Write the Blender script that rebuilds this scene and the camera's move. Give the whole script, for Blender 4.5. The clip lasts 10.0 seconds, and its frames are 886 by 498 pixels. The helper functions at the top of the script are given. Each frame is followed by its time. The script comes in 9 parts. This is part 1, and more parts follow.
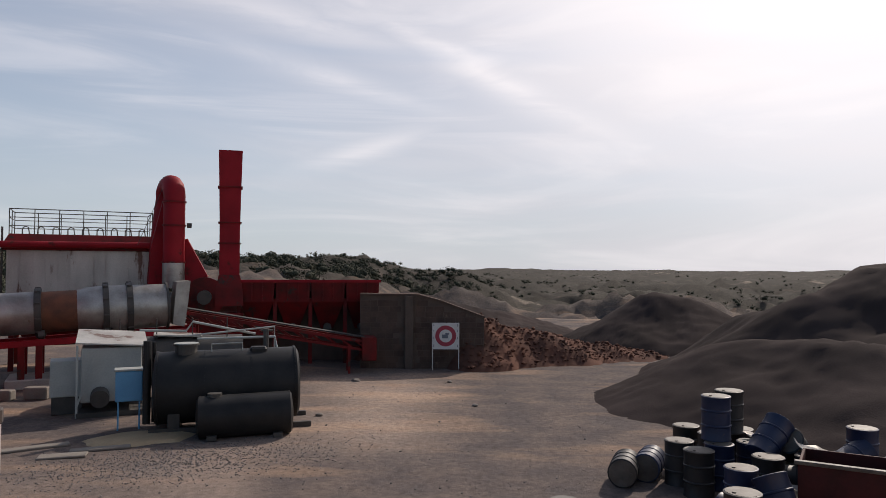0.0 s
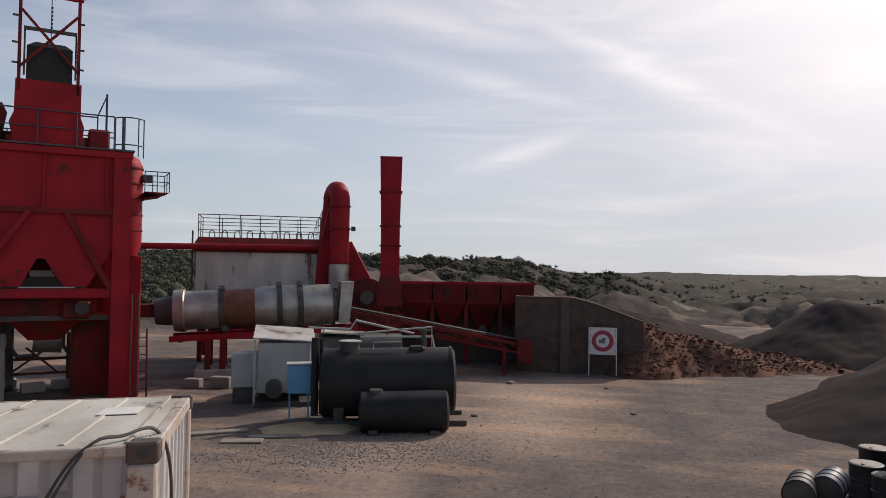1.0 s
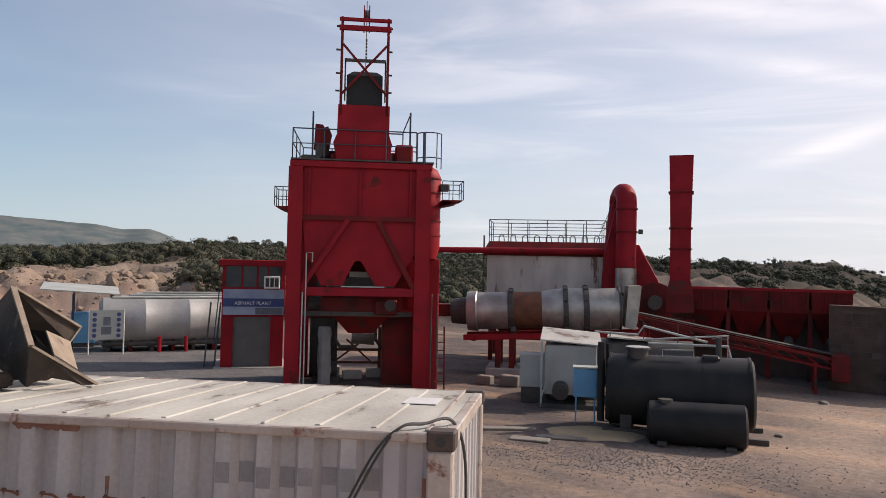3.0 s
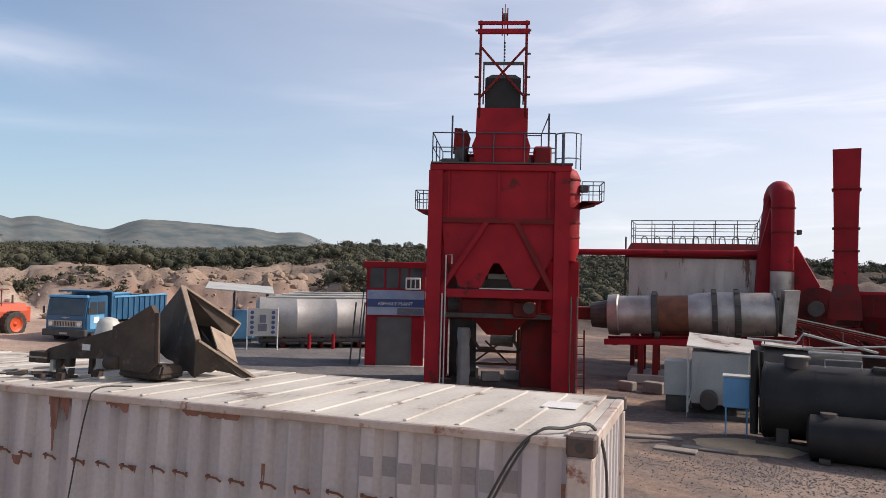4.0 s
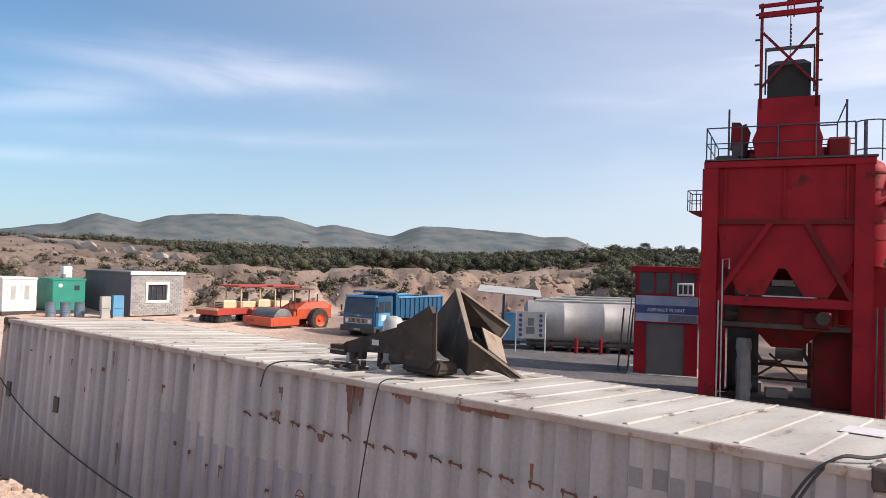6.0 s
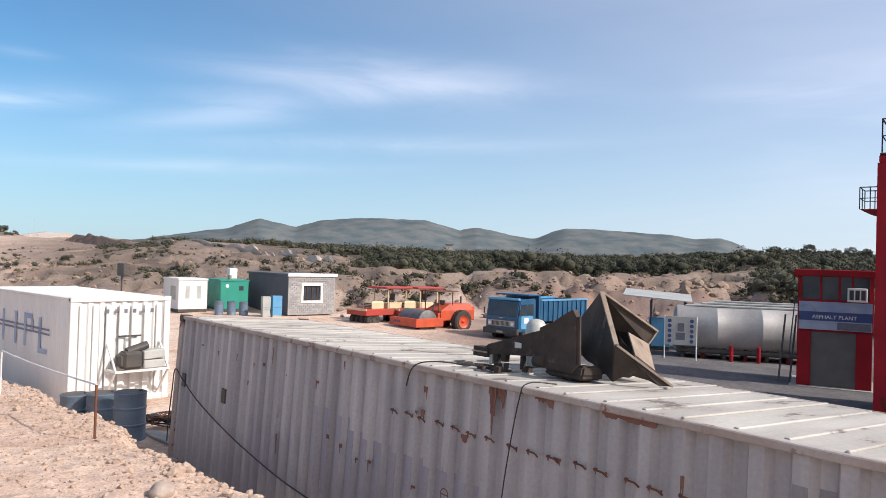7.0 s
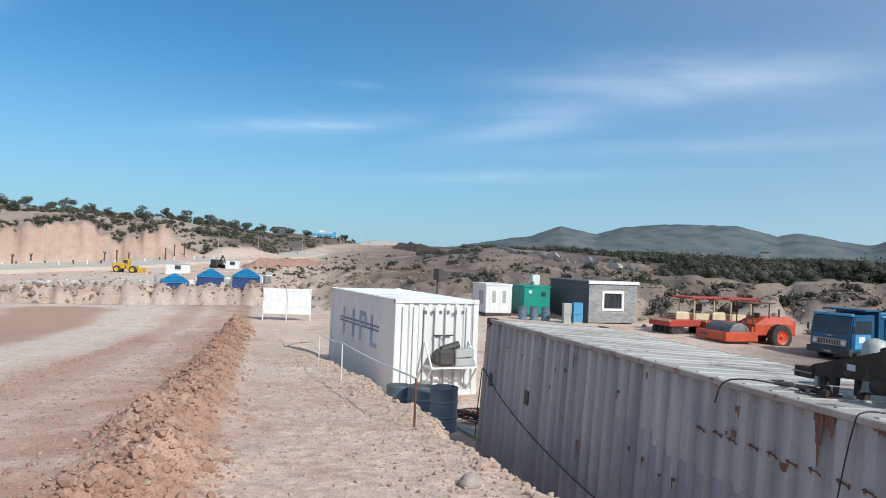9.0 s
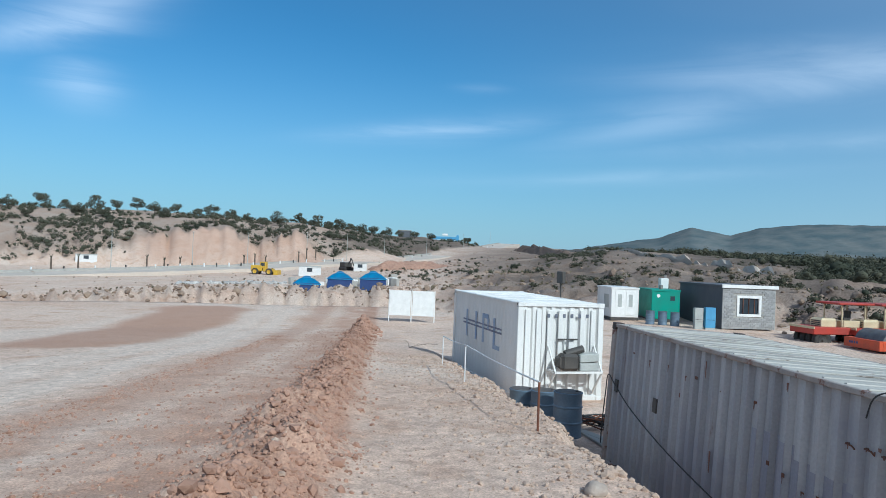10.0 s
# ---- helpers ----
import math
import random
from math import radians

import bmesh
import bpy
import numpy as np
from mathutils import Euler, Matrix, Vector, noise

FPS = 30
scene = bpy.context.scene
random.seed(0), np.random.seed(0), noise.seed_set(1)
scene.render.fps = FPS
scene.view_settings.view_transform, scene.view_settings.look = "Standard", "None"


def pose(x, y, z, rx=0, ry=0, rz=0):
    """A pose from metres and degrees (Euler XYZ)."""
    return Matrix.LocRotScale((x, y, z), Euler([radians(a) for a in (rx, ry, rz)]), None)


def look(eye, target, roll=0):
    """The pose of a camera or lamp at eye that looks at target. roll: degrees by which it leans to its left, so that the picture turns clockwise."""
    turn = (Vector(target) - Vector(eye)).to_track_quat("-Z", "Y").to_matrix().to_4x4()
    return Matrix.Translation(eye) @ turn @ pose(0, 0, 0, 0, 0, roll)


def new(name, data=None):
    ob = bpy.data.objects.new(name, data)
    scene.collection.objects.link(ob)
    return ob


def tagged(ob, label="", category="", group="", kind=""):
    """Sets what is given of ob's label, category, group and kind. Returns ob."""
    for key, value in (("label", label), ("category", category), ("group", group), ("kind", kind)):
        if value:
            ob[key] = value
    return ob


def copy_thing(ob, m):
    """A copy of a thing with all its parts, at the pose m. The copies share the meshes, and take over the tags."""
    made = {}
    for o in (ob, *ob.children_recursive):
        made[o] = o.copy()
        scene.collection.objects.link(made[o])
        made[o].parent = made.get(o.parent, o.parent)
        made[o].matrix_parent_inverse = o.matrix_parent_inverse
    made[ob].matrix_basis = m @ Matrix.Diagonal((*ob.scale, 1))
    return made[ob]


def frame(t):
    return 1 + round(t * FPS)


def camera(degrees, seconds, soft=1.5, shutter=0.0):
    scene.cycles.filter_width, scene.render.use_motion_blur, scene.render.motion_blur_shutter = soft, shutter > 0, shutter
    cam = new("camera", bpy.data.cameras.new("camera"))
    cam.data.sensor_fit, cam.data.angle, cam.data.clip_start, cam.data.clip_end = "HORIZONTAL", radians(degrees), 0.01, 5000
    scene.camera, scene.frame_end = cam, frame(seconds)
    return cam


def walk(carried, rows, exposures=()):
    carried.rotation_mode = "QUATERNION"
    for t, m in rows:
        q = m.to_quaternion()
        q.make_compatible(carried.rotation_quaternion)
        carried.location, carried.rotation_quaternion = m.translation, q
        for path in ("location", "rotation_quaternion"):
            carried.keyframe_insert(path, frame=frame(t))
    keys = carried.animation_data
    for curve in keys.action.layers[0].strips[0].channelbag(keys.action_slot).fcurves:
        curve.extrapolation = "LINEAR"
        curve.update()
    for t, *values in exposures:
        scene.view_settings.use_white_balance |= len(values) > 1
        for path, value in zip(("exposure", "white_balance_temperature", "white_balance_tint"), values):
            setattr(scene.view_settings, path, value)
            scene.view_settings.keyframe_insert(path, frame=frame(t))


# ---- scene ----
# ---------------------------------------------------------------- camera
LENS = 63.17
EYE = (0.0, 0.0, 4.3)
cam = camera(LENS, 10.0, soft=0.5)
# seconds, turn to the left, tilt up, roll
TURNS = [
    (0, 0.00, 1.50, 0.29),
    (0.5, 6.50, 1.57, 0.54),
    (1, 12.30, 1.60, 0.76),
    (1.5, 18.15, 1.59, 0.89),
    (2, 23.70, 1.57, 1.00),
    (2.5, 29.18, 1.53, 1.10),
    (4, 45.72, 1.41, 1.42),
    (4.5, 50.94, 1.35, 1.47),
    (5, 56.12, 1.31, 1.43),
    (5.5, 61.31, 1.26, 1.58),
    (7, 77.99, 1.06, 1.74),
    (7.5, 83.82, 1.02, 1.86),
    (8, 89.81, 0.96, 1.92),
    (8.5, 95.90, 0.90, 2.12),
    (9, 101.58, 0.81, 2.26),
    (9.5, 106.61, 0.74, 2.23),
    (10, 111.31, 0.65, 2.23),
]


def heading(az, tilt, roll):
    a, b = radians(az), radians(tilt)
    way = Vector((-math.sin(a) * math.cos(b), math.cos(a) * math.cos(b), math.sin(b)))
    return look(EYE, Vector(EYE) + way * 10, roll)


walk(cam, [(t, heading(a, b, c)) for t, a, b, c in TURNS],
     exposures=[(0, -0.56, 7000, 15), (2.5, -0.28, 7250, 17), (4.5, 0.08, 7050, 19), (5.5, 0.11, 7000, 19), (7.5, 0.04, 6500, 14), (8.7, -0.22, 6050, 8), (10, -0.46, 5400, 0)])

# ---------------------------------------------------------------- world and sun
SUN_AZ, SUN_EL = -34.0, 37.0
HAZE_AZ = -52.0
world = bpy.data.worlds.new("sky")
scene.world = world
world.use_nodes = True
wn, wl = world.node_tree.nodes, world.node_tree.links
wn.clear()
sky = wn.new("ShaderNodeTexSky")
sky.sky_type = "NISHITA"
sky.sun_disc = False
sky.sun_elevation = radians(SUN_EL)
sky.sun_rotation = radians(-SUN_AZ)
sky.air_density, sky.dust_density, sky.ozone_density = 1.0, 0.35, 2.2
geo = wn.new("ShaderNodeTexCoord")


def wmath(op, a, b=None, clamp=False):
    nd = wn.new("ShaderNodeMath")
    nd.operation, nd.use_clamp = op, clamp
    for k, v in enumerate((a, b)):
        if isinstance(v, (int, float)):
            nd.inputs[k].default_value = v
        elif v is not None:
            wl.new(v, nd.inputs[k])
    return nd.outputs[0]


def wnoise(vec, scale, detail=5.0, rough=0.55, distort=0.0):
    nd = wn.new("ShaderNodeTexNoise")
    for k, v in (("Scale", scale), ("Detail", detail), ("Roughness", rough), ("Distortion", distort)):
        nd.inputs[k].default_value = v
    wl.new(vec, nd.inputs["Vector"])
    return nd.outputs["Fac"]


def wrange(v, a, b, c=0.0, d=1.0, soft=True):
    nd = wn.new("ShaderNodeMapRange")
    nd.interpolation_type = "SMOOTHSTEP" if soft else "LINEAR"
    for k, x in zip(("From Min", "From Max", "To Min", "To Max"), (a, b, c, d)):
        nd.inputs[k].default_value = x
    wl.new(v, nd.inputs["Value"])
    return nd.outputs["Result"]


# bearing (degrees to the left of north) and height of each direction of the sky
sz = wn.new("ShaderNodeSeparateXYZ")
wl.new(geo.outputs["Generated"], sz.inputs[0])
bearing = wmath("MULTIPLY", wmath("ARCTAN2", wmath("MULTIPLY", sz.outputs["X"], -1.0), sz.outputs["Y"]), 57.2958)
height = wmath("MULTIPLY", wmath("ARCSINE", sz.outputs["Z"]), 57.2958)
plan = wn.new("ShaderNodeCombineXYZ")
wl.new(wmath("MULTIPLY", bearing, 0.022), plan.inputs["X"])
wl.new(wmath("MULTIPLY", height, 0.13), plan.inputs["Y"])
ragged = wnoise(plan.outputs[0], 2.2, 6.0, 0.62, 0.8)
soft_noise = wnoise(plan.outputs[0], 1.1, 4.0, 0.5, 0.6)
warp = wmath("MULTIPLY", wmath("SUBTRACT", soft_noise, 0.5), 7.0)
# wisps of high cloud: bearing, height, half length, half thickness, slope, density
WISPS = [(83.0, 13.9, 12.0, 1.3, 0.01, 0.24), (94.0, 11.6, 8.0, 1.3, -0.22, 0.14), (112.5, 9.9, 7.0, 0.65, -0.13, 0.25), (138.5, 11.3, 2.4, 1.3, 0.1, 0.26),
         (139.5, 16.0, 6.0, 1.8, -0.45, 0.30), (108.8, 13.2, 2.0, 0.35, 0.0, 0.06), (98.0, 6.6, 11.0, 0.6, -0.05, 0.10), (82.0, 9.2, 13.0, 0.7, -0.03, 0.12),
         (-2.0, 16.0, 11.0, 1.2, 0.50, 0.50), (8.5, 14.4, 8.0, 0.9, 0.26, 0.34), (6.5, 9.3, 5.0, 0.9, -0.33, 0.36), (-29.0, 12.7, 7.0, 0.8, -0.08, 0.4),
         (12.0, 19.0, 9.0, 1.4, 0.2, 0.3), (48.0, 12.0, 10.0, 1.2, 0.1, 0.14)]
wisp_sum = None
for b0, h0, ln, th, slope, dens in WISPS:
    du = wmath("SUBTRACT", bearing, b0)
    dv = wmath("SUBTRACT", wmath("SUBTRACT", wmath("ADD", height, wmath("MULTIPLY", warp, 0.55 * th)), h0), wmath("MULTIPLY", du, slope))
    e = wmath("ADD", wmath("POWER", wmath("ABSOLUTE", wmath("DIVIDE", du, ln)), 2.0), wmath("POWER", wmath("ABSOLUTE", wmath("DIVIDE", dv, th)), 1.6))
    w = wmath("MULTIPLY", wmath("EXPONENT", wmath("MULTIPLY", e, -1.0)), dens)
    wisp_sum = w if wisp_sum is None else wmath("MAXIMUM", wisp_sum, w)
wisp = wmath("MULTIPLY", wisp_sum, wrange(ragged, 0.28, 0.62, 0.35, 1.15))
# broken thin cloud on the sun's side
broken = wrange(wnoise(plan.outputs[0], 1.7, 6.0, 0.55, 1.0), 0.42, 0.74, 0.0, 0.32)
# thin haze of cloud, thicker on the sun's side of the sky
sep = wn.new("ShaderNodeVectorMath")
sep.operation = "DOT_PRODUCT"
sep.inputs[1].default_value = (-math.sin(radians(HAZE_AZ)), math.cos(radians(HAZE_AZ)), 0.15)
wl.new(geo.outputs["Generated"], sep.inputs[0])
veil = wn.new("ShaderNodeMapRange")
veil.inputs["From Min"].default_value, veil.inputs["From Max"].default_value = -0.90, 0.75
veil.inputs["To Min"].default_value, veil.inputs["To Max"].default_value = 0.0, 0.85
wl.new(sep.outputs["Value"], veil.inputs["Value"])
mixc = wn.new("ShaderNodeMix")
mixc.data_type = "RGBA"
mixc.inputs["B"].default_value = (9.6, 9.9, 11.0, 1)
haze_share = wmath("MULTIPLY", veil.outputs["Result"], wrange(sz.outputs["Z"], 0.34, 0.85, 1.0, 0.3))
haze_share = wmath("MULTIPLY", haze_share, wrange(soft_noise, 0.3, 0.7, 0.82, 1.06))
wl.new(haze_share, mixc.inputs["Factor"])
cloud = wn.new("ShaderNodeMix")
cloud.data_type = "RGBA"
cloud.inputs["B"].default_value = (15.5, 15.5, 16.2, 1)
wl.new(wmath("MAXIMUM", wisp, wmath("MULTIPLY", broken, wrange(veil.outputs["Result"], 0.25, 0.7))), cloud.inputs["Factor"])
wl.new(mixc.outputs["Result"], cloud.inputs["A"])
deep = wn.new("ShaderNodeMix")
deep.data_type, deep.blend_type = "RGBA", "MULTIPLY"
deep.inputs["Factor"].default_value = 1.0
deep.inputs["B"].default_value = (0.60, 1.10, 1.30, 1)
wl.new(sky.outputs["Color"], deep.inputs["A"])
# pale haze low over the horizon
low = wn.new("ShaderNodeMapRange")
low.interpolation_type = "SMOOTHERSTEP"
low.inputs["From Min"].default_value, low.inputs["From Max"].default_value = -0.12, 0.32
low.inputs["To Min"].default_value, low.inputs["To Max"].default_value = 0.85, 0.0
wl.new(sz.outputs["Z"], low.inputs["Value"])
haze = wn.new("ShaderNodeMix")
haze.data_type = "RGBA"
haze.inputs["B"].default_value = (5.2, 6.7, 8.1, 1)
wl.new(low.outputs["Result"], haze.inputs["Factor"])
wl.new(deep.outputs["Result"], haze.inputs["A"])
wl.new(haze.outputs["Result"], mixc.inputs["A"])
# bright veil round the sun
ss = wn.new("ShaderNodeVectorMath")
ss.operation = "DOT_PRODUCT"
ss.inputs[1].default_value = (-math.sin(radians(SUN_AZ)) * math.cos(radians(SUN_EL)), math.cos(radians(SUN_AZ)) * math.cos(radians(SUN_EL)), math.sin(radians(SUN_EL)))
wl.new(geo.outputs["Generated"], ss.inputs[0])
gl = wn.new("ShaderNodeMapRange")
gl.interpolation_type = "SMOOTHERSTEP"
gl.inputs["From Min"].default_value, gl.inputs["From Max"].default_value = 0.72, 1.03
gl.inputs["To Min"].default_value, gl.inputs["To Max"].default_value = 0.0, 1.0
wl.new(ss.outputs["Value"], gl.inputs["Value"])
glow = wn.new("ShaderNodeMix")
glow.data_type = "RGBA"
glow.inputs["B"].default_value = (16.0, 16.0, 16.8, 1)
wl.new(gl.outputs["Result"], glow.inputs["Factor"])
wl.new(cloud.outputs["Result"], glow.inputs["A"])
bg = wn.new("ShaderNodeBackground")
bg.inputs["Strength"].default_value = 0.1
wl.new(glow.outputs["Result"], bg.inputs["Color"])
wo = wn.new("ShaderNodeOutputWorld")
wl.new(bg.outputs[0], wo.inputs["Surface"])

sun = new("sun", bpy.data.lights.new("sun", "SUN"))
sun.data.energy, sun.data.angle, sun.data.color = 4.8, radians(0.53), (1.0, 0.95, 0.87)
sa, se = radians(SUN_AZ), radians(SUN_EL)
sun.matrix_world = look((0, 0, 60), Vector((0, 0, 60)) - Vector((-math.sin(sa) * math.cos(se), math.cos(sa) * math.cos(se), math.sin(se))))


# ---------------------------------------------------------------- materials
def mat(name, c1, c2, scale=3.0, rough=0.7, metal=0.0, bump=0.15, fine=40.0, rust=None, rust_at=0.62, rust_scale=2.0,
        streak=None, vary=0.0, spread=0.18, spec=0.5, stain=None):
    """Two colours mottled at one scale, fine grain in bump and roughness, and patches of rust or dirt."""
    m = bpy.data.materials.new(name)
    m.use_nodes = True
    n, l = m.node_tree.nodes, m.node_tree.links
    b = n["Principled BSDF"]
    b.inputs["Roughness"].default_value, b.inputs["Metallic"].default_value = rough, metal
    b.inputs["Specular IOR Level"].default_value = spec
    tc = n.new("ShaderNodeTexCoord")
    vec = tc.outputs["Object"]
    if streak:
        mp = n.new("ShaderNodeMapping")
        mp.inputs["Scale"].default_value = streak
        l.new(vec, mp.inputs["Vector"])
        svec = mp.outputs[0]
    else:
        svec = vec
    a = n.new("ShaderNodeTexNoise")
    a.inputs["Scale"].default_value, a.inputs["Detail"].default_value = scale, 6
    l.new(svec, a.inputs["Vector"])
    r = n.new("ShaderNodeMapRange")
    r.inputs["From Min"].default_value, r.inputs["From Max"].default_value = 0.5 - spread, 0.5 + spread
    l.new(a.outputs["Fac"], r.inputs["Value"])
    mx = n.new("ShaderNodeMix")
    mx.data_type = "RGBA"
    mx.inputs["A"].default_value, mx.inputs["B"].default_value = (*c1, 1), (*c2, 1)
    l.new(r.outputs["Result"], mx.inputs["Factor"])
    out = mx.outputs["Result"]
    g = n.new("ShaderNodeTexNoise")
    g.inputs["Scale"].default_value, g.inputs["Detail"].default_value = fine, 3
    l.new(vec, g.inputs["Vector"])
    gm = n.new("ShaderNodeMapRange")
    gm.inputs["To Min"].default_value, gm.inputs["To Max"].default_value = 0.82, 1.16
    l.new(g.outputs["Fac"], gm.inputs["Value"])
    mul = n.new("ShaderNodeMix")
    mul.data_type, mul.blend_type = "RGBA", "MULTIPLY"
    mul.inputs["Factor"].default_value = 1.0
    l.new(out, mul.inputs["A"])
    l.new(gm.outputs["Result"], mul.inputs["B"])
    out = mul.outputs["Result"]
    if stain:
        st = n.new("ShaderNodeTexNoise")
        st.inputs["Scale"].default_value, st.inputs["Detail"].default_value = 0.55, 5
        l.new(vec, st.inputs["Vector"])
        sr = n.new("ShaderNodeMapRange")
        sr.inputs["From Min"].default_value, sr.inputs["From Max"].default_value = 0.54, 0.64
        sr.inputs["To Max"].default_value = 0.7
        l.new(st.outputs["Fac"], sr.inputs["Value"])
        sm = n.new("ShaderNodeMix")
        sm.data_type = "RGBA"
        sm.inputs["B"].default_value = (*stain, 1)
        l.new(sr.outputs["Result"], sm.inputs["Factor"])
        l.new(out, sm.inputs["A"])
        out = sm.outputs["Result"]
    if rust:
        k = n.new("ShaderNodeTexNoise")
        k.inputs["Scale"].default_value, k.inputs["Detail"].default_value, k.inputs["Roughness"].default_value = rust_scale, 8, 0.68
        l.new(svec, k.inputs["Vector"])
        kr = n.new("ShaderNodeMapRange")
        kr.inputs["From Min"].default_value, kr.inputs["From Max"].default_value = rust_at, rust_at + 0.06
        l.new(k.outputs["Fac"], kr.inputs["Value"])
        km = n.new("ShaderNodeMix")
        km.data_type = "RGBA"
        km.inputs["B"].default_value = (*rust, 1)
        l.new(kr.outputs["Result"], km.inputs["Factor"])
        l.new(out, km.inputs["A"])
        out = km.outputs["Result"]
    if vary:
        oi = n.new("ShaderNodeObjectInfo")
        om = n.new("ShaderNodeMapRange")
        om.inputs["To Min"].default_value, om.inputs["To Max"].default_value = 1 - vary, 1 + vary
        l.new(oi.outputs["Random"], om.inputs["Value"])
        ov = n.new("ShaderNodeMix")
        ov.data_type, ov.blend_type = "RGBA", "MULTIPLY"
        ov.inputs["Factor"].default_value = 1.0
        l.new(out, ov.inputs["A"])
        l.new(om.outputs["Result"], ov.inputs["B"])
        out = ov.outputs["Result"]
    l.new(out, b.inputs["Base Color"])
    rr = n.new("ShaderNodeMapRange")
    rr.inputs["To Min"].default_value, rr.inputs["To Max"].default_value = max(0.05, rough - 0.12), min(1, rough + 0.12)
    l.new(a.outputs["Fac"], rr.inputs["Value"])
    l.new(rr.outputs["Result"], b.inputs["Roughness"])
    if bump:
        bp = n.new("ShaderNodeBump")
        bp.inputs["Strength"].default_value, bp.inputs["Distance"].default_value = bump, 0.02
        l.new(g.outputs["Fac"], bp.inputs["Height"])
        l.new(bp.outputs[0], b.inputs["Normal"])
    return m


RUST = (0.13, 0.045, 0.02)
M_RED = mat("red_paint", (0.34, 0.012, 0.020), (0.22, 0.010, 0.016), 0.9, 0.6, 0, 0.08, 25, (0.10, 0.016, 0.013), 0.60, 1.2, spec=0.18)
M_RED_DIRTY = mat("sooty_red_paint", (0.215, 0.011, 0.012), (0.075, 0.014, 0.012), 1.1, 0.6, 0, 0.12, 25, (0.05, 0.03, 0.025), 0.58, 1.3, spec=0.2)
M_TANK = mat("matt_silver_paint", (0.40, 0.39, 0.375), (0.28, 0.27, 0.255), 0.9, 0.5, 0.3, 0.15, 9, (0.24, 0.20, 0.17), 0.66, 1.2, (1, 1, 0.4))
M_STEEL = mat("dull_aluminium", (0.46, 0.435, 0.40), (0.26, 0.235, 0.21), 1.5, 0.42, 0.6, 0.1, 18, (0.20, 0.15, 0.11), 0.63, 1.6)
M_CLAD = mat("weathered_cladding", (0.56, 0.54, 0.50), (0.36, 0.34, 0.31), 1.2, 0.5, 0.35, 0.1, 18, (0.17, 0.10, 0.075), 0.555, 1.5, (1, 1, 0.25))
M_BLACK = mat("bitumen_black", (0.014, 0.014, 0.015), (0.028, 0.027, 0.026), 1.4, 0.5, 0, 0.12, 22, (0.045, 0.038, 0.032), 0.66, 1.5, spec=0.22)
M_RUSTY = mat("rusty_steel", (0.20, 0.075, 0.038), (0.11, 0.05, 0.032), 2.5, 0.75, 0.2, 0.2, 30)
M_DARK = mat("dark_steel", (0.05, 0.048, 0.046), (0.09, 0.08, 0.07), 2.5, 0.6, 0.3, 0.12, 30)
M_RAIL = mat("blue_grey_rail", (0.035, 0.045, 0.075), (0.06, 0.065, 0.085), 3, 0.55, 0.2, 0.05, 30)
M_SHED = mat("grey_green_sheet", (0.42, 0.43, 0.40), (0.34, 0.35, 0.33), 1.5, 0.55, 0.1, 0.06, 20, (0.25, 0.20, 0.15), 0.66, 2)
M_CONT = mat("grey_white_container_paint", (0.45, 0.435, 0.43), (0.29, 0.28, 0.285), 1.6, 0.65, 0, 0.08, 30, (0.17, 0.09, 0.07), 0.675, 1.4, (2.2, 2.2, 0.16), stain=(0.27, 0.262, 0.295))
M_CONT_ROOF = mat("chalky_roof_paint", (0.49, 0.47, 0.425), (0.32, 0.30, 0.272), 1.3, 0.93, 0, 0.12, 30, (0.17, 0.145, 0.125), 0.585, 2.6, (1.6, 0.5, 1), spec=0.15)
M_CONT_RUST = mat("rusted_container_edge", (0.40, 0.36, 0.33), (0.30, 0.24, 0.20), 2.2, 0.7, 0, 0.2, 30, (0.17, 0.075, 0.05), 0.55, 3.5)
M_PATCH = mat("blue_grey_touch_up", (0.19, 0.185, 0.195), (0.24, 0.235, 0.24), 2, 0.6)
M_FADED = mat("faded_lavender_print", (0.31, 0.303, 0.335), (0.26, 0.252, 0.285), 1.8, 0.7, 0, 0.08, 30, (0.17, 0.10, 0.08), 0.68, 1.6, (2, 2, 0.3))
M_WHITE = mat("white_container_paint", (0.72, 0.71, 0.68), (0.62, 0.61, 0.58), 1.0, 0.5, 0, 0.06, 30, (0.48, 0.40, 0.31), 0.70, 1.6, (1, 1, 0.4))
M_MARK = mat("faded_blue_marking", (0.24, 0.32, 0.46), (0.40, 0.45, 0.54), 2.2, 0.6, spread=0.1)
M_MARKLINE = mat("faded_navy_line", (0.12, 0.13, 0.20), (0.22, 0.22, 0.28), 4, 0.6)
M_RUSTRUN = mat("rust_stain", (0.15, 0.062, 0.045), (0.21, 0.11, 0.08), 6, 0.85, 0, 0.1, 40)
M_BLUE = mat("truck_blue", (0.014, 0.075, 0.155), (0.024, 0.10, 0.19), 1.4, 0.4, 0, 0.06, 30, (0.10, 0.09, 0.08), 0.68, 2)
M_BOXBLUE = mat("light_blue_paint", (0.10, 0.32, 0.52), (0.08, 0.26, 0.45), 2, 0.5, 0, 0.06, 30)
M_DRUMBLUE = mat("drum_blue", (0.006, 0.012, 0.042), (0.010, 0.020, 0.055), 2.4, 0.5, 0.0, 0.1, 30, (0.10, 0.06, 0.045), 0.66, 3, vary=0.3)
M_DRUMBLACK = mat("drum_black", (0.010, 0.010, 0.012), (0.022, 0.020, 0.020), 2.4, 0.55, 0.0, 0.1, 30, (0.10, 0.06, 0.045), 0.66, 3, vary=0.3)
